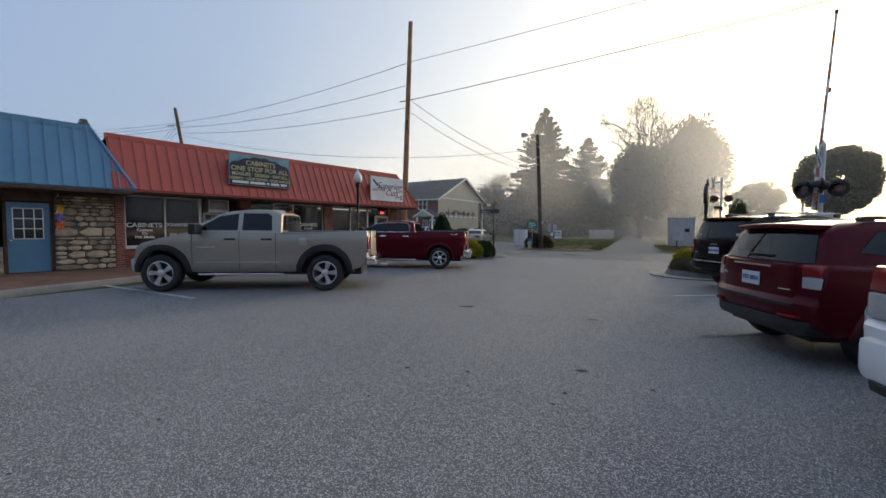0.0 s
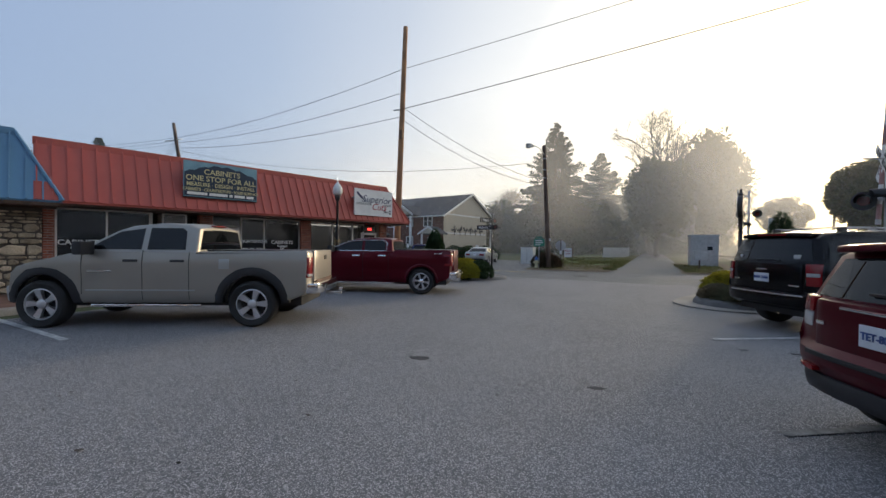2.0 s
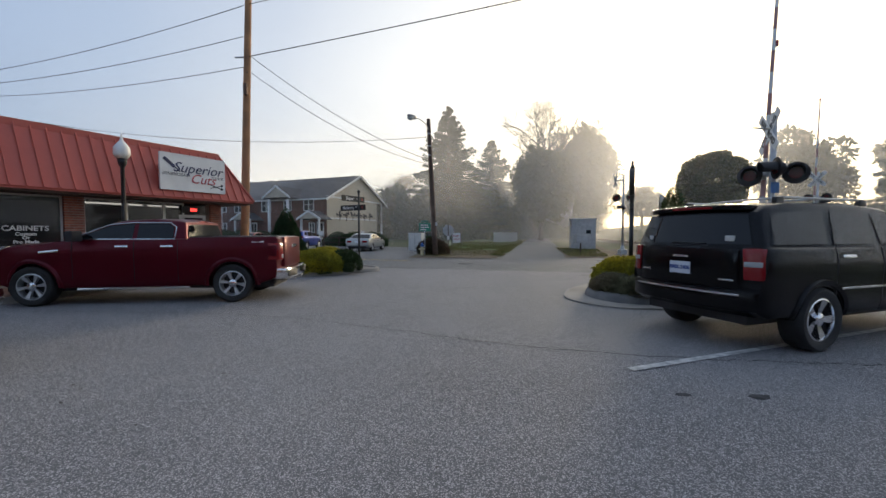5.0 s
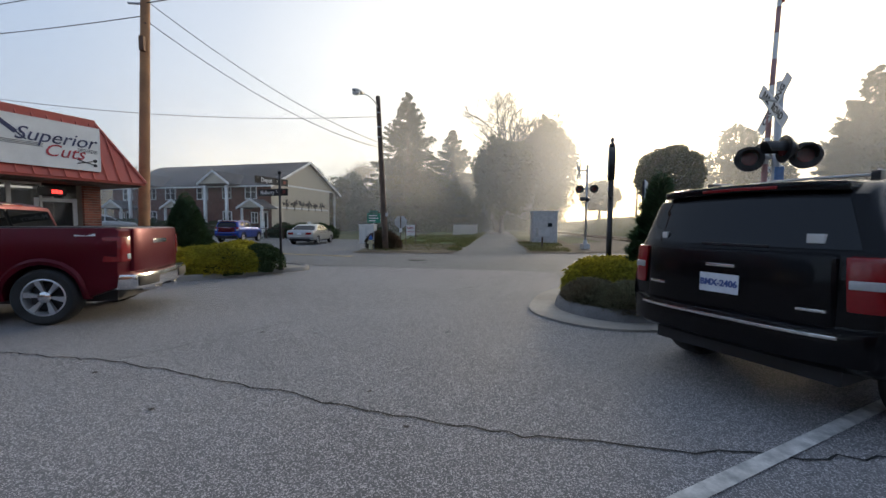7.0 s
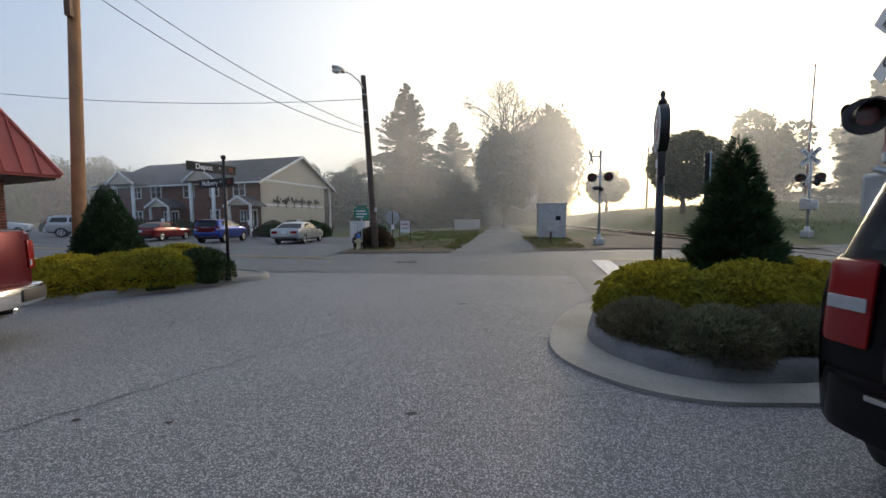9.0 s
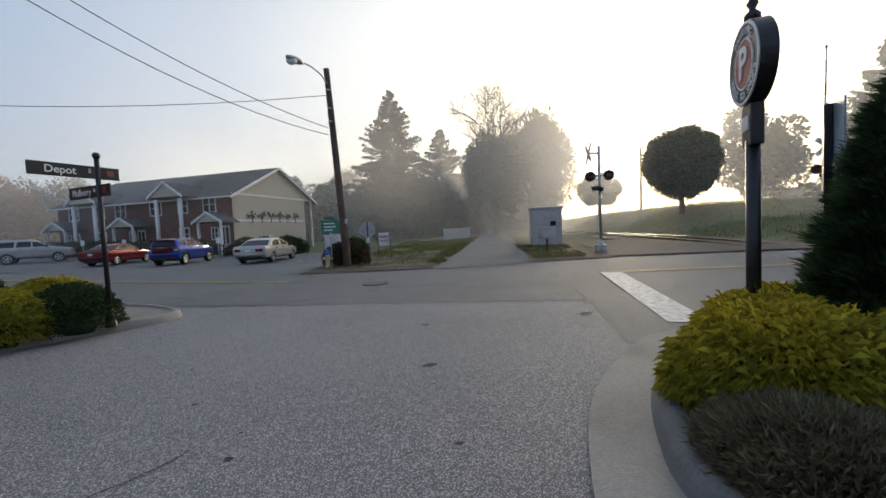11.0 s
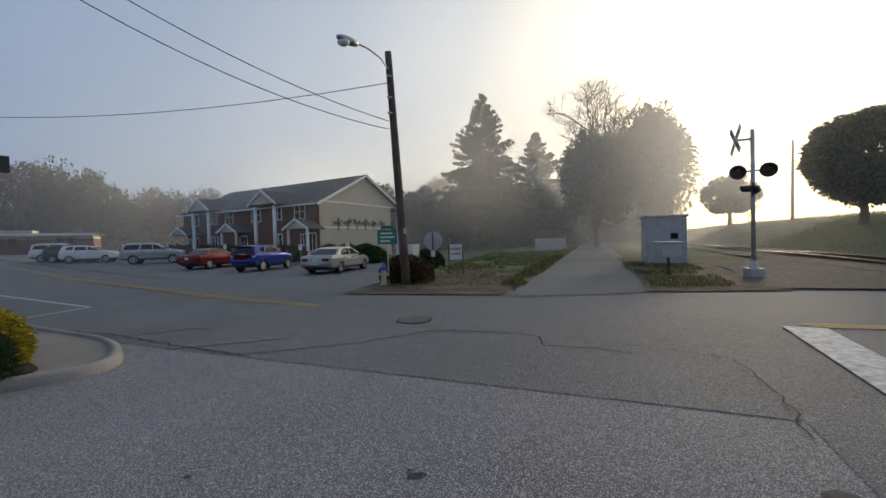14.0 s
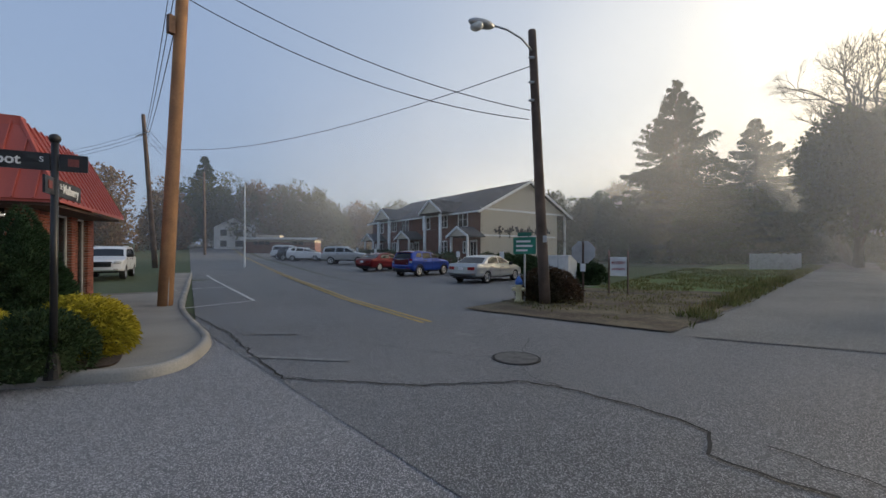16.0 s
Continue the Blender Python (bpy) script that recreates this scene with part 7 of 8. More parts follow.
# ---- plants ----
def leaf_mat(name, col, col2, rough=0.75, trans=0.25):
    m = mat(name, col, rough, var=0.2, scale=0.9, col2=col2, fine=6, spec=0.25)
    nt = m.node_tree
    b = nt.nodes["Principled BSDF"]
    N, L = nt.nodes.new, nt.links.new
    geo = N("ShaderNodeNewGeometry")
    mul = N("ShaderNodeMix")
    mul.data_type, mul.blend_type = "RGBA", "MULTIPLY"
    mul.inputs["Factor"].default_value = 1.0
    mr = N("ShaderNodeMapRange")
    mr.inputs["To Min"].default_value, mr.inputs["To Max"].default_value = 0.6, 1.4
    L(geo.outputs["Random Per Island"], mr.inputs["Value"])
    cc = N("ShaderNodeCombineColor")
    for k in range(3):
        L(mr.outputs[0], cc.inputs[k])
    L(b.inputs["Base Color"].links[0].from_socket, mul.inputs["A"])
    L(cc.outputs[0], mul.inputs["B"])
    L(mul.outputs["Result"], b.inputs["Base Color"])
    tr = N("ShaderNodeBsdfTranslucent")
    L(mul.outputs["Result"], tr.inputs["Color"])
    mix = N("ShaderNodeMixShader")
    mix.inputs[0].default_value = trans
    L(b.outputs[0], mix.inputs[1])
    L(tr.outputs[0], mix.inputs[2])
    L(mix.outputs[0], nt.nodes["Material Output"].inputs[0])
    return m


M_GOLD = leaf_mat("gold_thread_foliage", (0.50, 0.40, 0.035), (0.30, 0.29, 0.04), trans=0.35)
M_JUNIPER = leaf_mat("grey_green_juniper", (0.17, 0.185, 0.11), (0.15, 0.115, 0.07), trans=0.3)
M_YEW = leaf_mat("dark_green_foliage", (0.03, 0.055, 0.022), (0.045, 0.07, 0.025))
M_SPRUCE = leaf_mat("spruce_needles", (0.028, 0.06, 0.025), (0.04, 0.07, 0.03))
M_FIR = leaf_mat("fir_needles", (0.04, 0.06, 0.035), (0.03, 0.045, 0.028))
M_LEAF = leaf_mat("broad_leaves", (0.07, 0.085, 0.03), (0.10, 0.09, 0.035), trans=0.3)
M_AUTUMN = leaf_mat("autumn_leaves", (0.16, 0.09, 0.05), (0.12, 0.09, 0.04), trans=0.3)
M_BROWNBUSH = leaf_mat("browning_bush", (0.085, 0.05, 0.03), (0.05, 0.05, 0.025))
M_BARK = mat("grey_brown_bark", (0.10, 0.08, 0.065), 0.9, var=0.2, scale=4, bump=0.8, bscale=18)
M_TUFT = leaf_mat("grass_blades", (0.10, 0.12, 0.035), (0.20, 0.16, 0.07))
RNG = np.random.default_rng(5)


def leaf_mesh(name, centres, dirs, length, width, material, bend=0.0):
    """Many small pointed leaves or sprigs, each of two triangles, in one mesh."""
    n = len(centres)
    d = dirs / (np.linalg.norm(dirs, axis=1, keepdims=True) + 1e-9)
    r = RNG.normal(size=(n, 3))
    s = np.cross(d, r)
    s /= np.linalg.norm(s, axis=1, keepdims=True) + 1e-9
    ln = length * RNG.uniform(0.6, 1.4, (n, 1))
    wd = width * RNG.uniform(0.6, 1.4, (n, 1))
    mid = centres + d * ln * 0.45
    mid[:, 2] += bend * ln[:, 0] * 0.3
    tip = centres + d * ln
    tip[:, 2] -= bend * ln[:, 0] * 0.4
    v = np.stack([centres, mid + s * wd / 2, tip, mid - s * wd / 2], axis=1).reshape(-1, 3)
    i = np.arange(n)[:, None] * 4
    f = np.concatenate([i + np.array([[0, 1, 2]]), i + np.array([[0, 2, 3]])], axis=0)
    me = bpy.data.meshes.new(name)
    me.from_pydata(v.tolist(), [], f.tolist())
    me.materials.append(material)
    return me


def lumps(n, rad, k, seed, flat=1.0, low=-0.25):
    """Points and outward ways on a lumpy mound of radii rad."""
    rng = np.random.default_rng(seed)
    c = rng.normal(size=(k, 3))
    c /= np.linalg.norm(c, axis=1, keepdims=True)
    c[:, 2] = np.abs(c[:, 2]) * 0.9 + low
    p = rng.normal(size=(n, 3))
    p /= np.linalg.norm(p, axis=1, keepdims=True)
    p[:, 2] = np.where(p[:, 2] < low, -p[:, 2] * 0.6, p[:, 2])
    near = (p @ c.T).max(axis=1)
    r = 0.72 + 0.30 * np.clip(near, 0, 1) ** 3 + rng.normal(scale=0.035, size=n)
    r *= np.where(rng.random(n) < 0.3, rng.uniform(0.75, 1.0, n), 1.0)
    return p * r[:, None] * np.array(rad), p


def shrub(x, y, z, rad, n, length, width, material, label, seed, droop=0.3, group="", trunk=True):
    ob = thing("shrub", Matrix.Translation((x, y, z)), label, "shrub", group)
    pts, out = lumps(n, rad, 14, seed)
    d = out * 0.8 + RNG.normal(scale=0.5, size=(n, 3))
    d[:, 2] += 0.35 - droop
    me = leaf_mesh("foliage", pts + np.array([0, 0, rad[2] * 0.28]), d, length, width, material, bend=droop)
    f = new("foliage", me)
    f.parent = ob
    bm = bmesh.new()
    bmesh.ops.create_icosphere(bm, subdivisions=3, radius=1)
    for v in bm.verts:
        k = 0.66 + 0.12 * noise.noise(v.co * 2.2 + Vector((seed, 0, 0)))
        v.co = Vector((v.co.x * rad[0] * k, v.co.y * rad[1] * k, max(-0.05, v.co.z * rad[2] * k + rad[2] * 0.28)))
    # solid core in dark green foliage colour, brown only in the browning bush
    part("inner_core", bm, M_YEW if material is not M_BROWNBUSH else M_BROWNBUSH, ob)
    bm = bmesh.new()
    for k in range(5):
        a = k * 1.3
        tube(bm, [(0, 0, -0.05), (math.cos(a) * rad[0] * 0.4, math.sin(a) * rad[1] * 0.4, rad[2] * 0.6)], [0.03, 0.012], 5)
    part("stem", bm, M_BARK, ob)
    return ob


def cone_conifer(name, x, y, z, h, r, n, length, width, material, label, seed, spiky=0.0):
    ob = thing(name, Matrix.Translation((x, y, z)), label, "conifer")
    rng = np.random.default_rng(seed)
    u = 1 - np.sqrt(rng.random(n))
    a = rng.random(n) * 2 * np.pi
    prof = (1 - u) ** 0.8
    bump = 1 + 0.08 * np.sin(a * 5 + u * 20) + 0.06 * np.sin(a * 9 - u * 33) + spiky * 0.5 * np.sin(u * 46 + 1.5 * np.sin(a * 3))
    rr = r * prof * bump * rng.uniform(0.82, 1.02, n)
    pts = np.stack([rr * np.cos(a), rr * np.sin(a), 0.08 * h + u * h * 0.92], axis=1)
    d = np.stack([np.cos(a), np.sin(a), np.full(n, 0.55)], axis=1) + rng.normal(scale=0.3, size=(n, 3))
    f = new("foliage", leaf_mesh("foliage", pts, d, length, width, material))
    f.parent = ob
    bm = T([(0, 0, 0.05 * h), (0, 0, 0.3 * h), (0, 0, 0.6 * h), (0, 0, 0.93 * h)], [r * 0.8, r * 0.64, r * 0.38, r * 0.05], 18)
    part("inner_core", bm, material, ob)
    part("trunk", T([(0, 0, -0.05), (0, 0, h * 0.3)], [0.07, 0.05], 8), M_BARK, ob)
    return ob


def big_conifer(x, y, h, r, seed, label, low=0.12):
    """A tall fir: a trunk, whorls of drooping limbs and hanging sprays."""
    z = lift(x, y)
    ob = thing("fir_tree", Matrix.Translation((x, y, z)), label, "tree")
    rng = random.Random(seed)
    part("trunk", T([(0, 0, -0.2), (0, 0, h * 0.5), (0, 0, h * 0.98)], [h * 0.02, h * 0.012, 0.03], 10), M_BARK, ob)
    bm = bmesh.new()
    cs, ds = [], []
    levels = int(h * 2.0)
    for k in range(levels):
        u = low + (1 - low) * k / levels
        rad = r * (1 - u) ** 0.88 * rng.uniform(0.78, 1.08) + 0.12
        n = rng.randint(5, 7)
        for j in range(n):
            a = rng.uniform(0, 6.283)
            ln = rad * rng.uniform(0.7, 1.1)
            d = Vector((math.cos(a), math.sin(a), 0))
            p0 = Vector((0, 0, u * h))
            p1 = p0 + d * ln * 0.55 + Vector((0, 0, -0.16 * ln))
            p2 = p0 + d * ln + Vector((0, 0, -0.14 * ln if u < 0.6 else 0.05 * ln))
            tube(bm, [p0, p1, p2], [0.09 * (1 - u) + 0.02, 0.04, 0.012], 4, False)
            m = int(14 + ln * 26)
            for i in range(m):
                t = rng.random() ** 0.7
                q = p0.lerp(p1, t * 2) if t < 0.5 else p1.lerp(p2, t * 2 - 1)
                side = d.cross(Vector((0, 0, 1))) * rng.gauss(0, 0.16 * ln * (1.15 - t))
                q = q + side + Vector((0, 0, rng.uniform(-0.32, 0.06)))
                cs.append(q)
                ds.append(d * 0.7 + side * 0.8 + Vector((rng.gauss(0, 0.3), rng.gauss(0, 0.3), -0.45)))
    part("limb", bm, M_BARK, ob)
    me = leaf_mesh("crown", np.array(cs), np.array(ds), 0.46, 0.13, M_FIR, bend=0.4)
    f = new("crown", me)
    f.parent = ob
    return ob


def branch_out(bm, p, d, ln, r, depth, rng, tips, spread=0.5):
    q = p + d * ln
    mid = p + d * ln * 0.5 + Vector((rng.gauss(0, 0.05), rng.gauss(0, 0.05), 0.02)) * ln
    r = max(r, 0.02)
    tube(bm, [p, mid, q], [r, r * 0.85, r * 0.65], 6 if depth > 2 else 4, False)
    if depth == 0:
        tips.append((q, d))
        return
    for k in range(3 if depth > 1 else 4):
        e = (d + Vector((rng.gauss(0, spread), rng.gauss(0, spread), rng.gauss(0.12, spread * 0.6)))).normalized()
        branch_out(bm, p.lerp(q, rng.uniform(0.7, 1.0)), e, ln * rng.uniform(0.6, 0.82), r * 0.6, depth - 1, rng, tips, spread)


def bare_tree(x, y, h, seed, label, leaves=0, material=None, depth=6, twigs=0, spread=0.36):
    ob = thing("bare_tree", Matrix.Translation((x, y, lift(x, y))), label, "tree")
    rng, tips = random.Random(seed), []
    bm = bmesh.new()
    branch_out(bm, Vector((0, 0, -0.2)), Vector((0, 0, 1)), h * 0.27, h * 0.017, depth, rng, tips, spread)
    part("trunk", bm, M_BARK, ob, "grey branching trunk and twigs")
    if twigs:
        c = np.repeat(np.array([t[0] for t in tips]), twigs, axis=0)
        d = np.repeat(np.array([t[1] for t in tips]), twigs, axis=0) + RNG.normal(scale=0.55, size=c.shape)
        f = new("twigs", leaf_mesh("twigs", c, d, 1.3, 0.035, M_BARK))
        f.parent = ob
    if leaves:
        c = np.array([t[0] for t in tips])
        c = np.repeat(c, leaves, axis=0) + RNG.normal(scale=0.4, size=(len(c) * leaves, 3))
        f = new("crown", leaf_mesh("crown", c, RNG.normal(size=c.shape), 0.22, 0.16, material))
        f.parent = ob
    return ob


def crown_tree(name, x, y, z, base, h, r, n, size, material, label, seed, k=26, round_=False, category="tree", rx=None, egg=0.0):
    """A broadleaf tree: trunk, limbs, and a crown of leaf clumps with gaps."""
    ob = thing(name, Matrix.Translation((x, y, z)), label, category)
    rng = np.random.default_rng(seed)
    rad = np.array([r, rx or r, (h - base) / 2])
    mid = np.array([0, 0, (h + base) / 2])
    c = rng.normal(size=(k, 3))
    c /= np.linalg.norm(c, axis=1, keepdims=True)
    cr = rng.uniform(0.35, 0.85, (k, 1)) if not round_ else rng.uniform(0.78, 0.86, (k, 1))
    c = c * cr
    rc = rng.uniform(0.22, 0.42, k) if not round_ else rng.uniform(0.15, 0.22, k)
    idx = rng.integers(0, k, n)
    p = rng.normal(size=(n, 3))
    p /= np.linalg.norm(p, axis=1, keepdims=True)
    pts = c[idx] + p * (rc[idx] * rng.uniform(0.55, 1.05, n))[:, None]
    if not round_:
        pts[:, 2] = np.maximum(pts[:, 2], -0.95)
    d = p + rng.normal(scale=0.6, size=(n, 3))
    pts[:, :2] *= (1 - egg * pts[:, 2:3])
    f = new("crown", leaf_mesh("crown", pts * rad + mid, d, size, size * 0.6, material))
    f.parent = ob
    foot = max(base, 1.0)
    bm = T([(0, 0, -0.25), (0, 0, foot * 0.6), (0, 0, foot + rad[2] * 0.6)], [r * 0.085 + 0.05, r * 0.06 + 0.04, 0.05], 10)
    part("trunk", bm, M_BARK, ob)
    for j in range(min(k, 9)):
        q = c[j] * rad * 0.8 + mid
        part("limb", T([(0, 0, foot * 0.8 + 0.1 * j), Vector(q) * 0.5 + Vector((0, 0, foot * 0.5)), q], [r * 0.03 + 0.02, r * 0.02 + 0.015, 0.015], 5), M_BARK, ob)
    return ob


def build_plants():
    g = "shrubs in the corner bed"
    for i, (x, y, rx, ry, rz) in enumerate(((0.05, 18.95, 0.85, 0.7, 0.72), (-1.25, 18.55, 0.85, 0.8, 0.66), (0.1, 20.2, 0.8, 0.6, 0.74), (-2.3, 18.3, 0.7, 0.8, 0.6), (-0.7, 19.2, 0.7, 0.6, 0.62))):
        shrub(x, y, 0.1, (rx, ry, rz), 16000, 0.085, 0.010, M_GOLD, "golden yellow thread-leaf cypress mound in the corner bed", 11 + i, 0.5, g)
    shrub(0.85, 19.5, 0.1, (0.62, 0.6, 0.68), 9000, 0.07, 0.02, M_YEW, "dark green juniper beside the street sign", 21, 0.1, g)
    cone_conifer("dwarf_spruce", -1.3, 19.9, 0.1, 2.25, 0.82, 26000, 0.07, 0.02, M_SPRUCE, "dense conical dwarf spruce in the corner bed", 31)
    g = "shrubs in the traffic island"
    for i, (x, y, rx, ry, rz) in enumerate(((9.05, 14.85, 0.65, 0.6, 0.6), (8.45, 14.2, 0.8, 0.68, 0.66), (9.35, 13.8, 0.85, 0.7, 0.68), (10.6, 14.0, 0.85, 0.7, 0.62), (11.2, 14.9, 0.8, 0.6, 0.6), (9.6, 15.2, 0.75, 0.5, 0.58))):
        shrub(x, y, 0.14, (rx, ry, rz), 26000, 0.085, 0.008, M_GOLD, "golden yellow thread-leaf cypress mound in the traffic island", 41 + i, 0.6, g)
    for i, (x, y, rx, ry, rz) in enumerate(((7.8, 13.55, 0.45, 0.6, 0.36), (8.15, 13.0, 0.55, 0.45, 0.38), (8.95, 12.98, 0.6, 0.42, 0.36), (9.75, 13.25, 0.55, 0.42, 0.34))):
        shrub(x, y, 0.14, (rx, ry, rz), 20000, 0.065, 0.010, M_JUNIPER, "low grey-green juniper along the island kerb", 51 + i, 0.0, g)
    cone_conifer("small_spruce", 9.75, 14.45, 0.14, 2.4, 0.6, 22000, 0.13, 0.018, M_SPRUCE, "dark spiky young spruce in the traffic island", 32, 0.3)
    shrub(4.55, 30.3, 0.02, (1.05, 0.9, 0.95), 8000, 0.1, 0.04, M_BROWNBUSH, "round browning bush behind the wooden pole", 61, 0.1)
    shrub(4.6, 38.2, 0.02, (1.0, 0.8, 1.0), 5000, 0.12, 0.05, M_YEW, "dark evergreen bush beside the utility box", 62, 0.1)
    for i in range(9):
        x, y = -0.5 - 0.62 * i, 45.3 + 0.42 * i
        shrub(x, y, lift(x, y), (1.25, 1.1, 1.15 + 0.2 * math.sin(i * 2.1)), 3000, 0.16, 0.07, M_YEW, "dark clipped evergreen shrub before the apartments", 70 + i, 0.1, "shrubs before the apartments")
    for i in range(9):
        x, y = -9 - 2.6 * i, 48.8 + 1.22 * i
        shrub(x, y, lift(x, y), (1.5, 1.1, 1.3), 2500, 0.16, 0.07, M_YEW, "dark clipped evergreen shrub before the apartments", 90 + i, 0.1, "shrubs before the apartments")
    big_conifer(10.03, 81.5, 26.0, 13.0, 3, "tall dark fir tree with drooping limbs")
    big_conifer(21.7, 97.4, 23.5, 11.5, 4, "dark fir tree standing in the mist")
    big_conifer(68, 49, 20.0, 9.0, 5, "tall conifer lost in the mist beyond the railway")
    big_conifer(-87, 72, 22.0, 9.0, 6, "tall conifer in the mist beyond the road")
    bare_tree(29.2, 86, 38, 9.5, "tall nearly bare spreading tree in the bright mist", 0, None, 7, 1, 0.46)
    bare_tree(-1.5, 98.5, 20, 9, "tree with thin brown autumn leaves", 3, M_AUTUMN, 6, 4)
    bare_tree(49.5, 77, 5.0, 12, "small half-bare tree on the grassy bank", 2, M_AUTUMN, 4)
    crown_tree("tree", 25.7, 73, 0, 2.2, 17.5, 5.6, 26000, 0.5, M_LEAF, "dense green tree beside the lane", 13, 60)
    crown_tree("tree", 42.1, 91, 0, 2.5, 26.5, 6.6, 26000, 0.65, M_LEAF, "large leafy tree paling in the mist", 14, 70, egg=0.3)
    crown_tree("round_tree", 35.1, 44.9, lift(35.1, 44.9), 1.25, 7.9, 3.35, 46000, 0.26, M_LEAF, "round clipped broadleaf tree on the grassy bank", 15, 190, True)
    crown_tree("round_tree", 46.7, 77, lift(46.7, 77), 1.4, 7.4, 3.7, 12000, 0.35, M_LEAF, "round clipped tree farther along the bank", 16, 70, True)
    crown_tree("tree", 63, 62, 2.0, 1.5, 15, 6.5, 9000, 0.7, M_LEAF, "leafy tree fading in the bright mist", 17)
    crown_tree("tree", 74, 52, 2.0, 1.5, 17, 8, 9000, 0.8, M_LEAF, "leafy tree fading in the bright mist", 18)
    for i, (b, D, h, r) in enumerate(((-9, 62, 9.5, 4.2), (-5.5, 66, 10, 4.4), (-2, 63, 9.5, 4.2), (1.5, 67, 10.5, 4.6), (5, 64, 9.5, 4.2), (8, 70, 10.5, 4.8), (11, 72, 10, 4.6), (14, 78, 10, 4.6), (13, 112, 15, 7), (17, 118, 15, 7), (21, 112, 14, 7), (24.5, 104, 11, 6), (-12, 70, 11, 4.6), (-15.5, 84, 13, 5))):
        x, y = 6.19 + math.sin(radians(b)) * D, 13.83 + math.cos(radians(b)) * D
        crown_tree("tree", x, y, lift(x, y), -3.0, h, r, 11000, 0.45, M_YEW if i % 3 else M_LEAF, "dense dark evergreen tree at the edge of the lawn", 100 + i, 30)
    for i, (b, D, h, r) in enumerate(((-64, 92, 15, 7), (-60, 104, 17, 7.5), (-56, 100, 18, 8), (-52, 98, 17, 8), (-48, 92, 17, 7.5), (-44.5, 88, 13, 7), (-41, 95, 12, 7), (-37, 105, 13, 7.5), (-33, 110, 14, 8), (-70, 80, 14, 6.5), (-76, 75, 13, 6))):
        x, y = 7.6 + math.sin(radians(b)) * D, 17.7 + math.cos(radians(b)) * D
        crown_tree("tree", x, y, lift(x, y), -5.0, h, r, 12000, 0.5, M_LEAF if i % 3 else M_AUTUMN, "leafy tree of the misty wood beyond the road", 120 + i, 26)
    for i, (b, D) in enumerate(((15, 96), (17.5, 99), (20, 95), (22.5, 98), (25, 96))):
        x, y = 6.19 + math.sin(radians(b)) * D, 13.83 + math.cos(radians(b)) * D
        crown_tree("tree", x, y, lift(x, y), -2.0, 6.5 + (i % 2), 4.2, 5000, 0.5, M_YEW, "low dense evergreen at the lane's misty end", 150 + i, 24)
    # tufts of grass and weeds
    def tufts(name, quad, n, ln, label, z=0.03):
        a, b, c, d = [np.array(p) for p in quad]
        u, v = RNG.random((n, 1)), RNG.random((n, 1))
        xy = (a * (1 - u) + b * u) * (1 - v) + (d * (1 - u) + c * u) * v
        keep = np.array([noise.noise((p[0] * 0.7, p[1] * 0.7, 2.0)) > -0.15 for p in xy])
        xy = xy[keep]
        zz = np.array([lift(p[0], p[1]) + z for p in xy])
        dirs = RNG.normal(scale=0.5, size=(len(xy), 3))
        dirs[:, 2] = 1
        ob = new(name, leaf_mesh(name, np.column_stack([xy, zz]), dirs, ln, ln * 0.14, M_TUFT))
        tagged(ob, label, "grass", kind="stuff")
    tufts("dry_grass", [(3.4, 28.3), (7.9, 27.0), (11.0, 36.0), (5.2, 35.0)], 4000, 0.11, "dry grass tufts on the street corner", 0.05)
    tufts("lawn_grass", [(5.2, 35.0), (10.8, 35.5), (18, 60), (10, 60)], 16000, 0.16, "green lawn grass beside the lane")
    tufts("lane_grass", [(7.6, 27.2), (8.3, 27.0), (24, 76), (22.5, 76)], 8000, 0.2, "rough grass along the lane's edge")
    tufts("weeds", [(12.3, 27.3), (14.6, 27.0), (19.0, 38), (15.6, 38)], 5000, 0.15, "weeds and dry grass round the relay shed", 0.04)
    tufts("bank_grass", [(27, 29), (45, 27), (58, 75), (36, 75)], 22000, 0.22, "mown grass on the bank beyond the railway", -0.02)


build_plants()


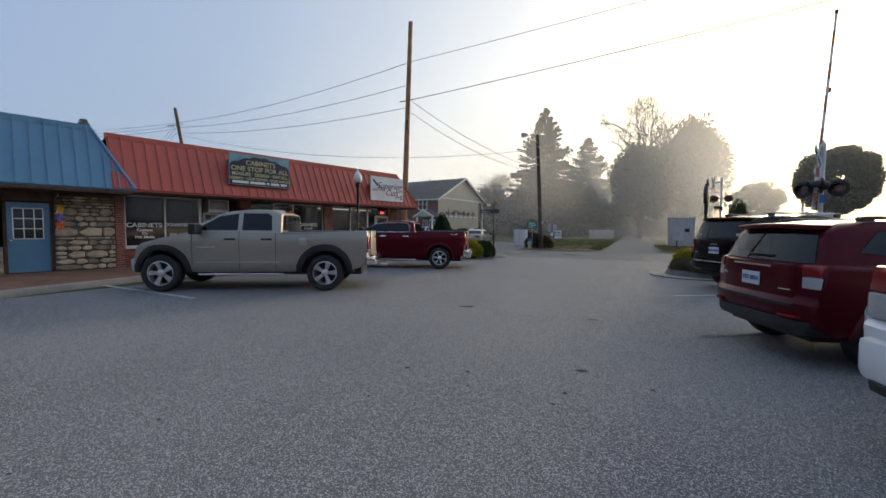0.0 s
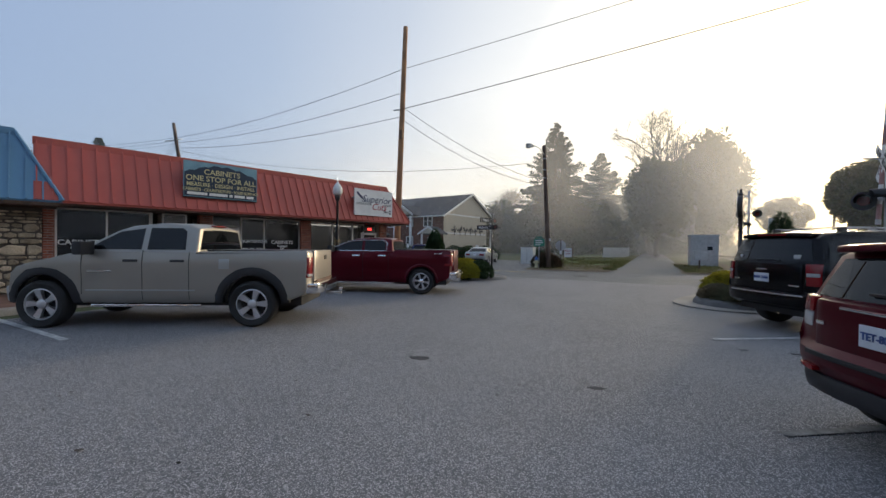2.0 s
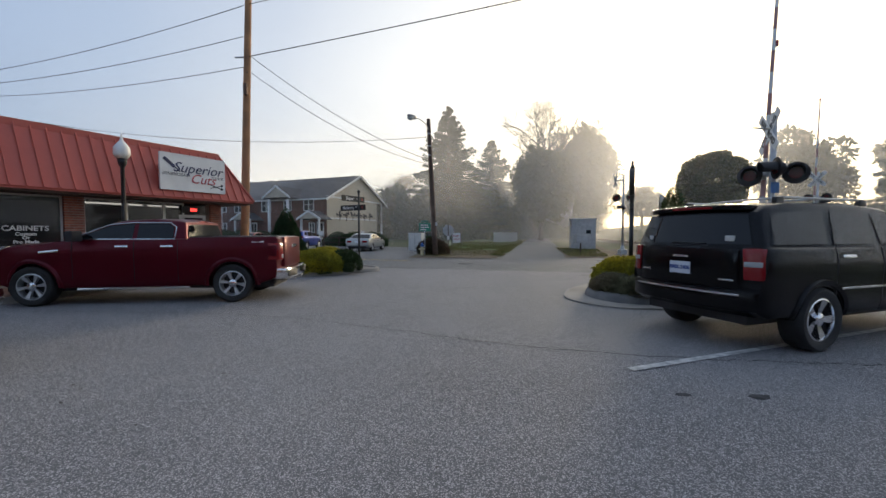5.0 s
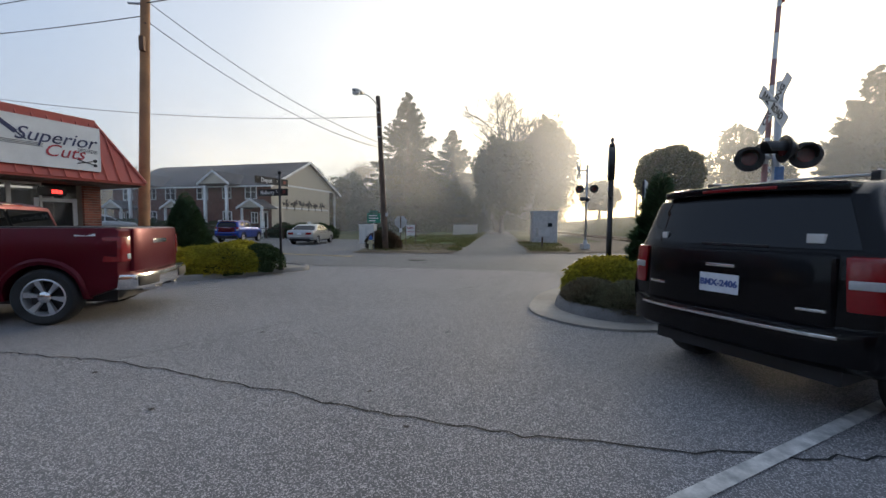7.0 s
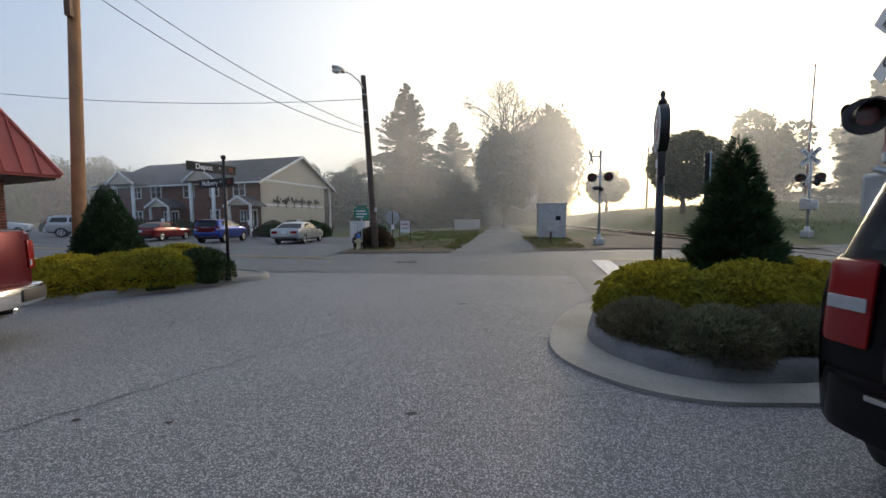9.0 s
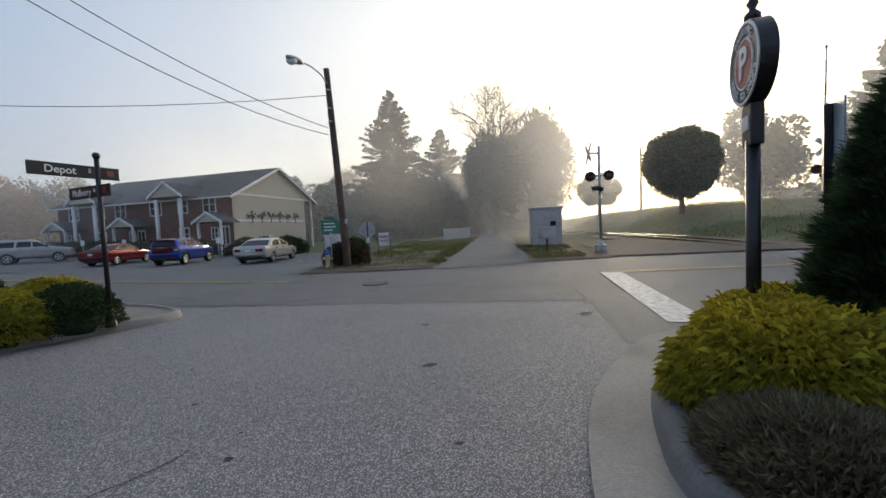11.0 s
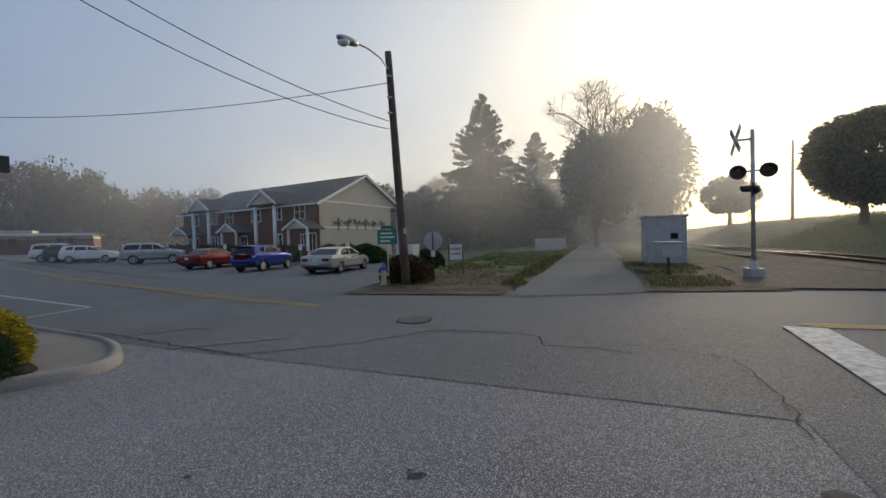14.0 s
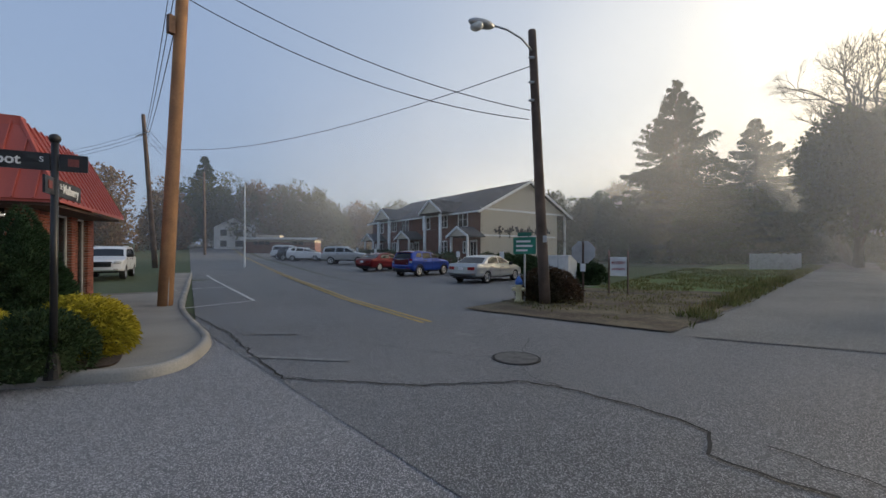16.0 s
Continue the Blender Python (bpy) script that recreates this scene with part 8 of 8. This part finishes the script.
# ---- morning mist: haze imitated by upright see-through sheets, fading with height ----
def mist_material(name, dens, rad):
    m = bpy.data.materials.new(name)
    m.use_nodes = True
    nt = m.node_tree
    nt.nodes.clear()
    N, L = nt.nodes.new, nt.links.new
    out, mix, tr = N("ShaderNodeOutputMaterial"), N("ShaderNodeMixShader"), N("ShaderNodeBsdfTransparent")
    df, tl, half = N("ShaderNodeBsdfDiffuse"), N("ShaderNodeBsdfTranslucent"), N("ShaderNodeMixShader")
    df.inputs["Color"].default_value = tl.inputs["Color"].default_value = (0.93, 0.94, 0.96, 1)
    half.inputs[0].default_value = 0.85
    L(df.outputs[0], half.inputs[1])
    L(tl.outputs[0], half.inputs[2])
    geo, sep = N("ShaderNodeNewGeometry"), N("ShaderNodeSeparateXYZ")
    L(geo.outputs["Position"], sep.inputs[0])
    hgt = N("ShaderNodeMapRange")
    hgt.interpolation_type = "SMOOTHSTEP"
    hgt.inputs["From Min"].default_value, hgt.inputs["From Max"].default_value = 2.0, 34.0
    hgt.inputs["To Min"].default_value, hgt.inputs["To Max"].default_value = 1.0, 0.0
    L(sep.outputs["Z"], hgt.inputs["Value"])
    n = N("ShaderNodeTexNoise")
    n.inputs["Scale"].default_value, n.inputs["Detail"].default_value = 0.05, 3
    L(geo.outputs["Position"], n.inputs["Vector"])
    nr = N("ShaderNodeMapRange")
    nr.inputs["From Min"].default_value, nr.inputs["From Max"].default_value = 0.3, 0.7
    nr.inputs["To Min"].default_value, nr.inputs["To Max"].default_value = dens * 0.65, dens * 1.3
    L(n.outputs["Fac"], nr.inputs["Value"])
    mul = N("ShaderNodeMath")
    mul.operation = "MULTIPLY"
    # denser towards the sun, putting the sunward haze glow into the sheets
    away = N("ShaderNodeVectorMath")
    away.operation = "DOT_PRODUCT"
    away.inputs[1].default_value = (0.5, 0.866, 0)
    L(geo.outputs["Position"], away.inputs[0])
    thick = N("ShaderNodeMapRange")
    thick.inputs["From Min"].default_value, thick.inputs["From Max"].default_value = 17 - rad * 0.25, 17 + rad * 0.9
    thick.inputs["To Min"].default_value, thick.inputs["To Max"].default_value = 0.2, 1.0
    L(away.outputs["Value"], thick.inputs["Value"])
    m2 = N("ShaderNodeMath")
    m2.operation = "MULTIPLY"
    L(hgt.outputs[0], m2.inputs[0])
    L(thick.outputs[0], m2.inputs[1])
    # thinner at the foot, so the imitated haze leaves tree bases dark
    low = N("ShaderNodeMapRange")
    low.interpolation_type = "SMOOTHSTEP"
    low.inputs["From Min"].default_value, low.inputs["From Max"].default_value = 0.0, 13.0
    low.inputs["To Min"].default_value, low.inputs["To Max"].default_value = 0.68, 1.0
    L(sep.outputs["Z"], low.inputs["Value"])
    m3 = N("ShaderNodeMath")
    m3.operation = "MULTIPLY"
    L(m2.outputs[0], m3.inputs[0])
    L(low.outputs[0], m3.inputs[1])
    L(m3.outputs[0], mul.inputs[0])
    L(nr.outputs[0], mul.inputs[1])
    L(mul.outputs[0], mix.inputs[0])
    L(tr.outputs[0], mix.inputs[1])
    L(half.outputs[0], mix.inputs[2])
    L(mix.outputs[0], out.inputs[0])
    return m


# how each bank winds between the rows of trees: (bearing in degrees, reach)
BANKS = (
    (33, 0.14, ((0, 33),)),
    (46, 0.22, ((0, 46),)),
    (58, 0.15, ((-50, 58), (-25, 53), (26, 53), (45, 58))),
    (74, 0.30, ((-40, 74), (-20, 77), (11, 76), (19, 66.5), (25, 73), (34, 67), (60, 72))),
    (96, 0.42, ((-80, 110), (-60, 116), (-30, 116), (-15, 98), (60, 98), (100, 96))),
)
for rad, dens, way in BANKS:
    bm = bmesh.new()
    seg = 144
    lo = []
    for k in range(seg):
        b = -180 + 360 * k / seg
        q = float(np.interp(b, [w[0] for w in way], [w[1] for w in way]))
        lo.append(bm.verts.new((6 + q * math.sin(radians(b)), 16 + q * math.cos(radians(b)), -1)))
    hi = [bm.verts.new((v.co.x, v.co.y, 36)) for v in lo]
    for k in range(seg):
        bm.faces.new((lo[k], lo[(k + 1) % seg], hi[(k + 1) % seg], hi[k]))
    tagged(link("mist_sheet", bm, mist_material("thin_mist", dens, rad), smooth=True), "see-through sheet imitating morning mist, denser towards the sun", "mist", kind="stuff")


# unseen plain fronts and trees behind the walk, added to darken the cars' reflections
def closing_row():
    rng = random.Random(3)
    x = -30.0
    while x < 30:
        w, h = rng.uniform(7, 11), rng.uniform(4.5, 7.5)
        b = thing("shop_row_building", Matrix.Translation((x + w / 2, -24, 0)) @ pose(0, 0, 0, 0, 0, 180), "unseen brick front closing the street, added to darken reflections", "building", "shop fronts at the street's end")
        part("wall", B(-w / 2 + 0.02, w / 2 - 0.02, 0, 6, -0.1, h), M_APTBRICK, b)
        part("cornice", B(-w / 2 + 0.02, w / 2 - 0.02, -0.15, 0, h - 0.4, h), M_TRIM, b)
        part("shop_window", B(-w / 2 + 0.8, w / 2 - 0.8, -0.06, 0, 0.7, 2.8), M_DARKGLASS, b)
        x += w
    for k in range(5):
        crown_tree("tree", -24 + 14 * k, -36, 0, 3, 13 + 2 * (k % 2), 5.5, 4000, 0.6, M_LEAF, "unseen tree added behind the closing fronts", 160 + k)


closing_row()
lay_bricks()
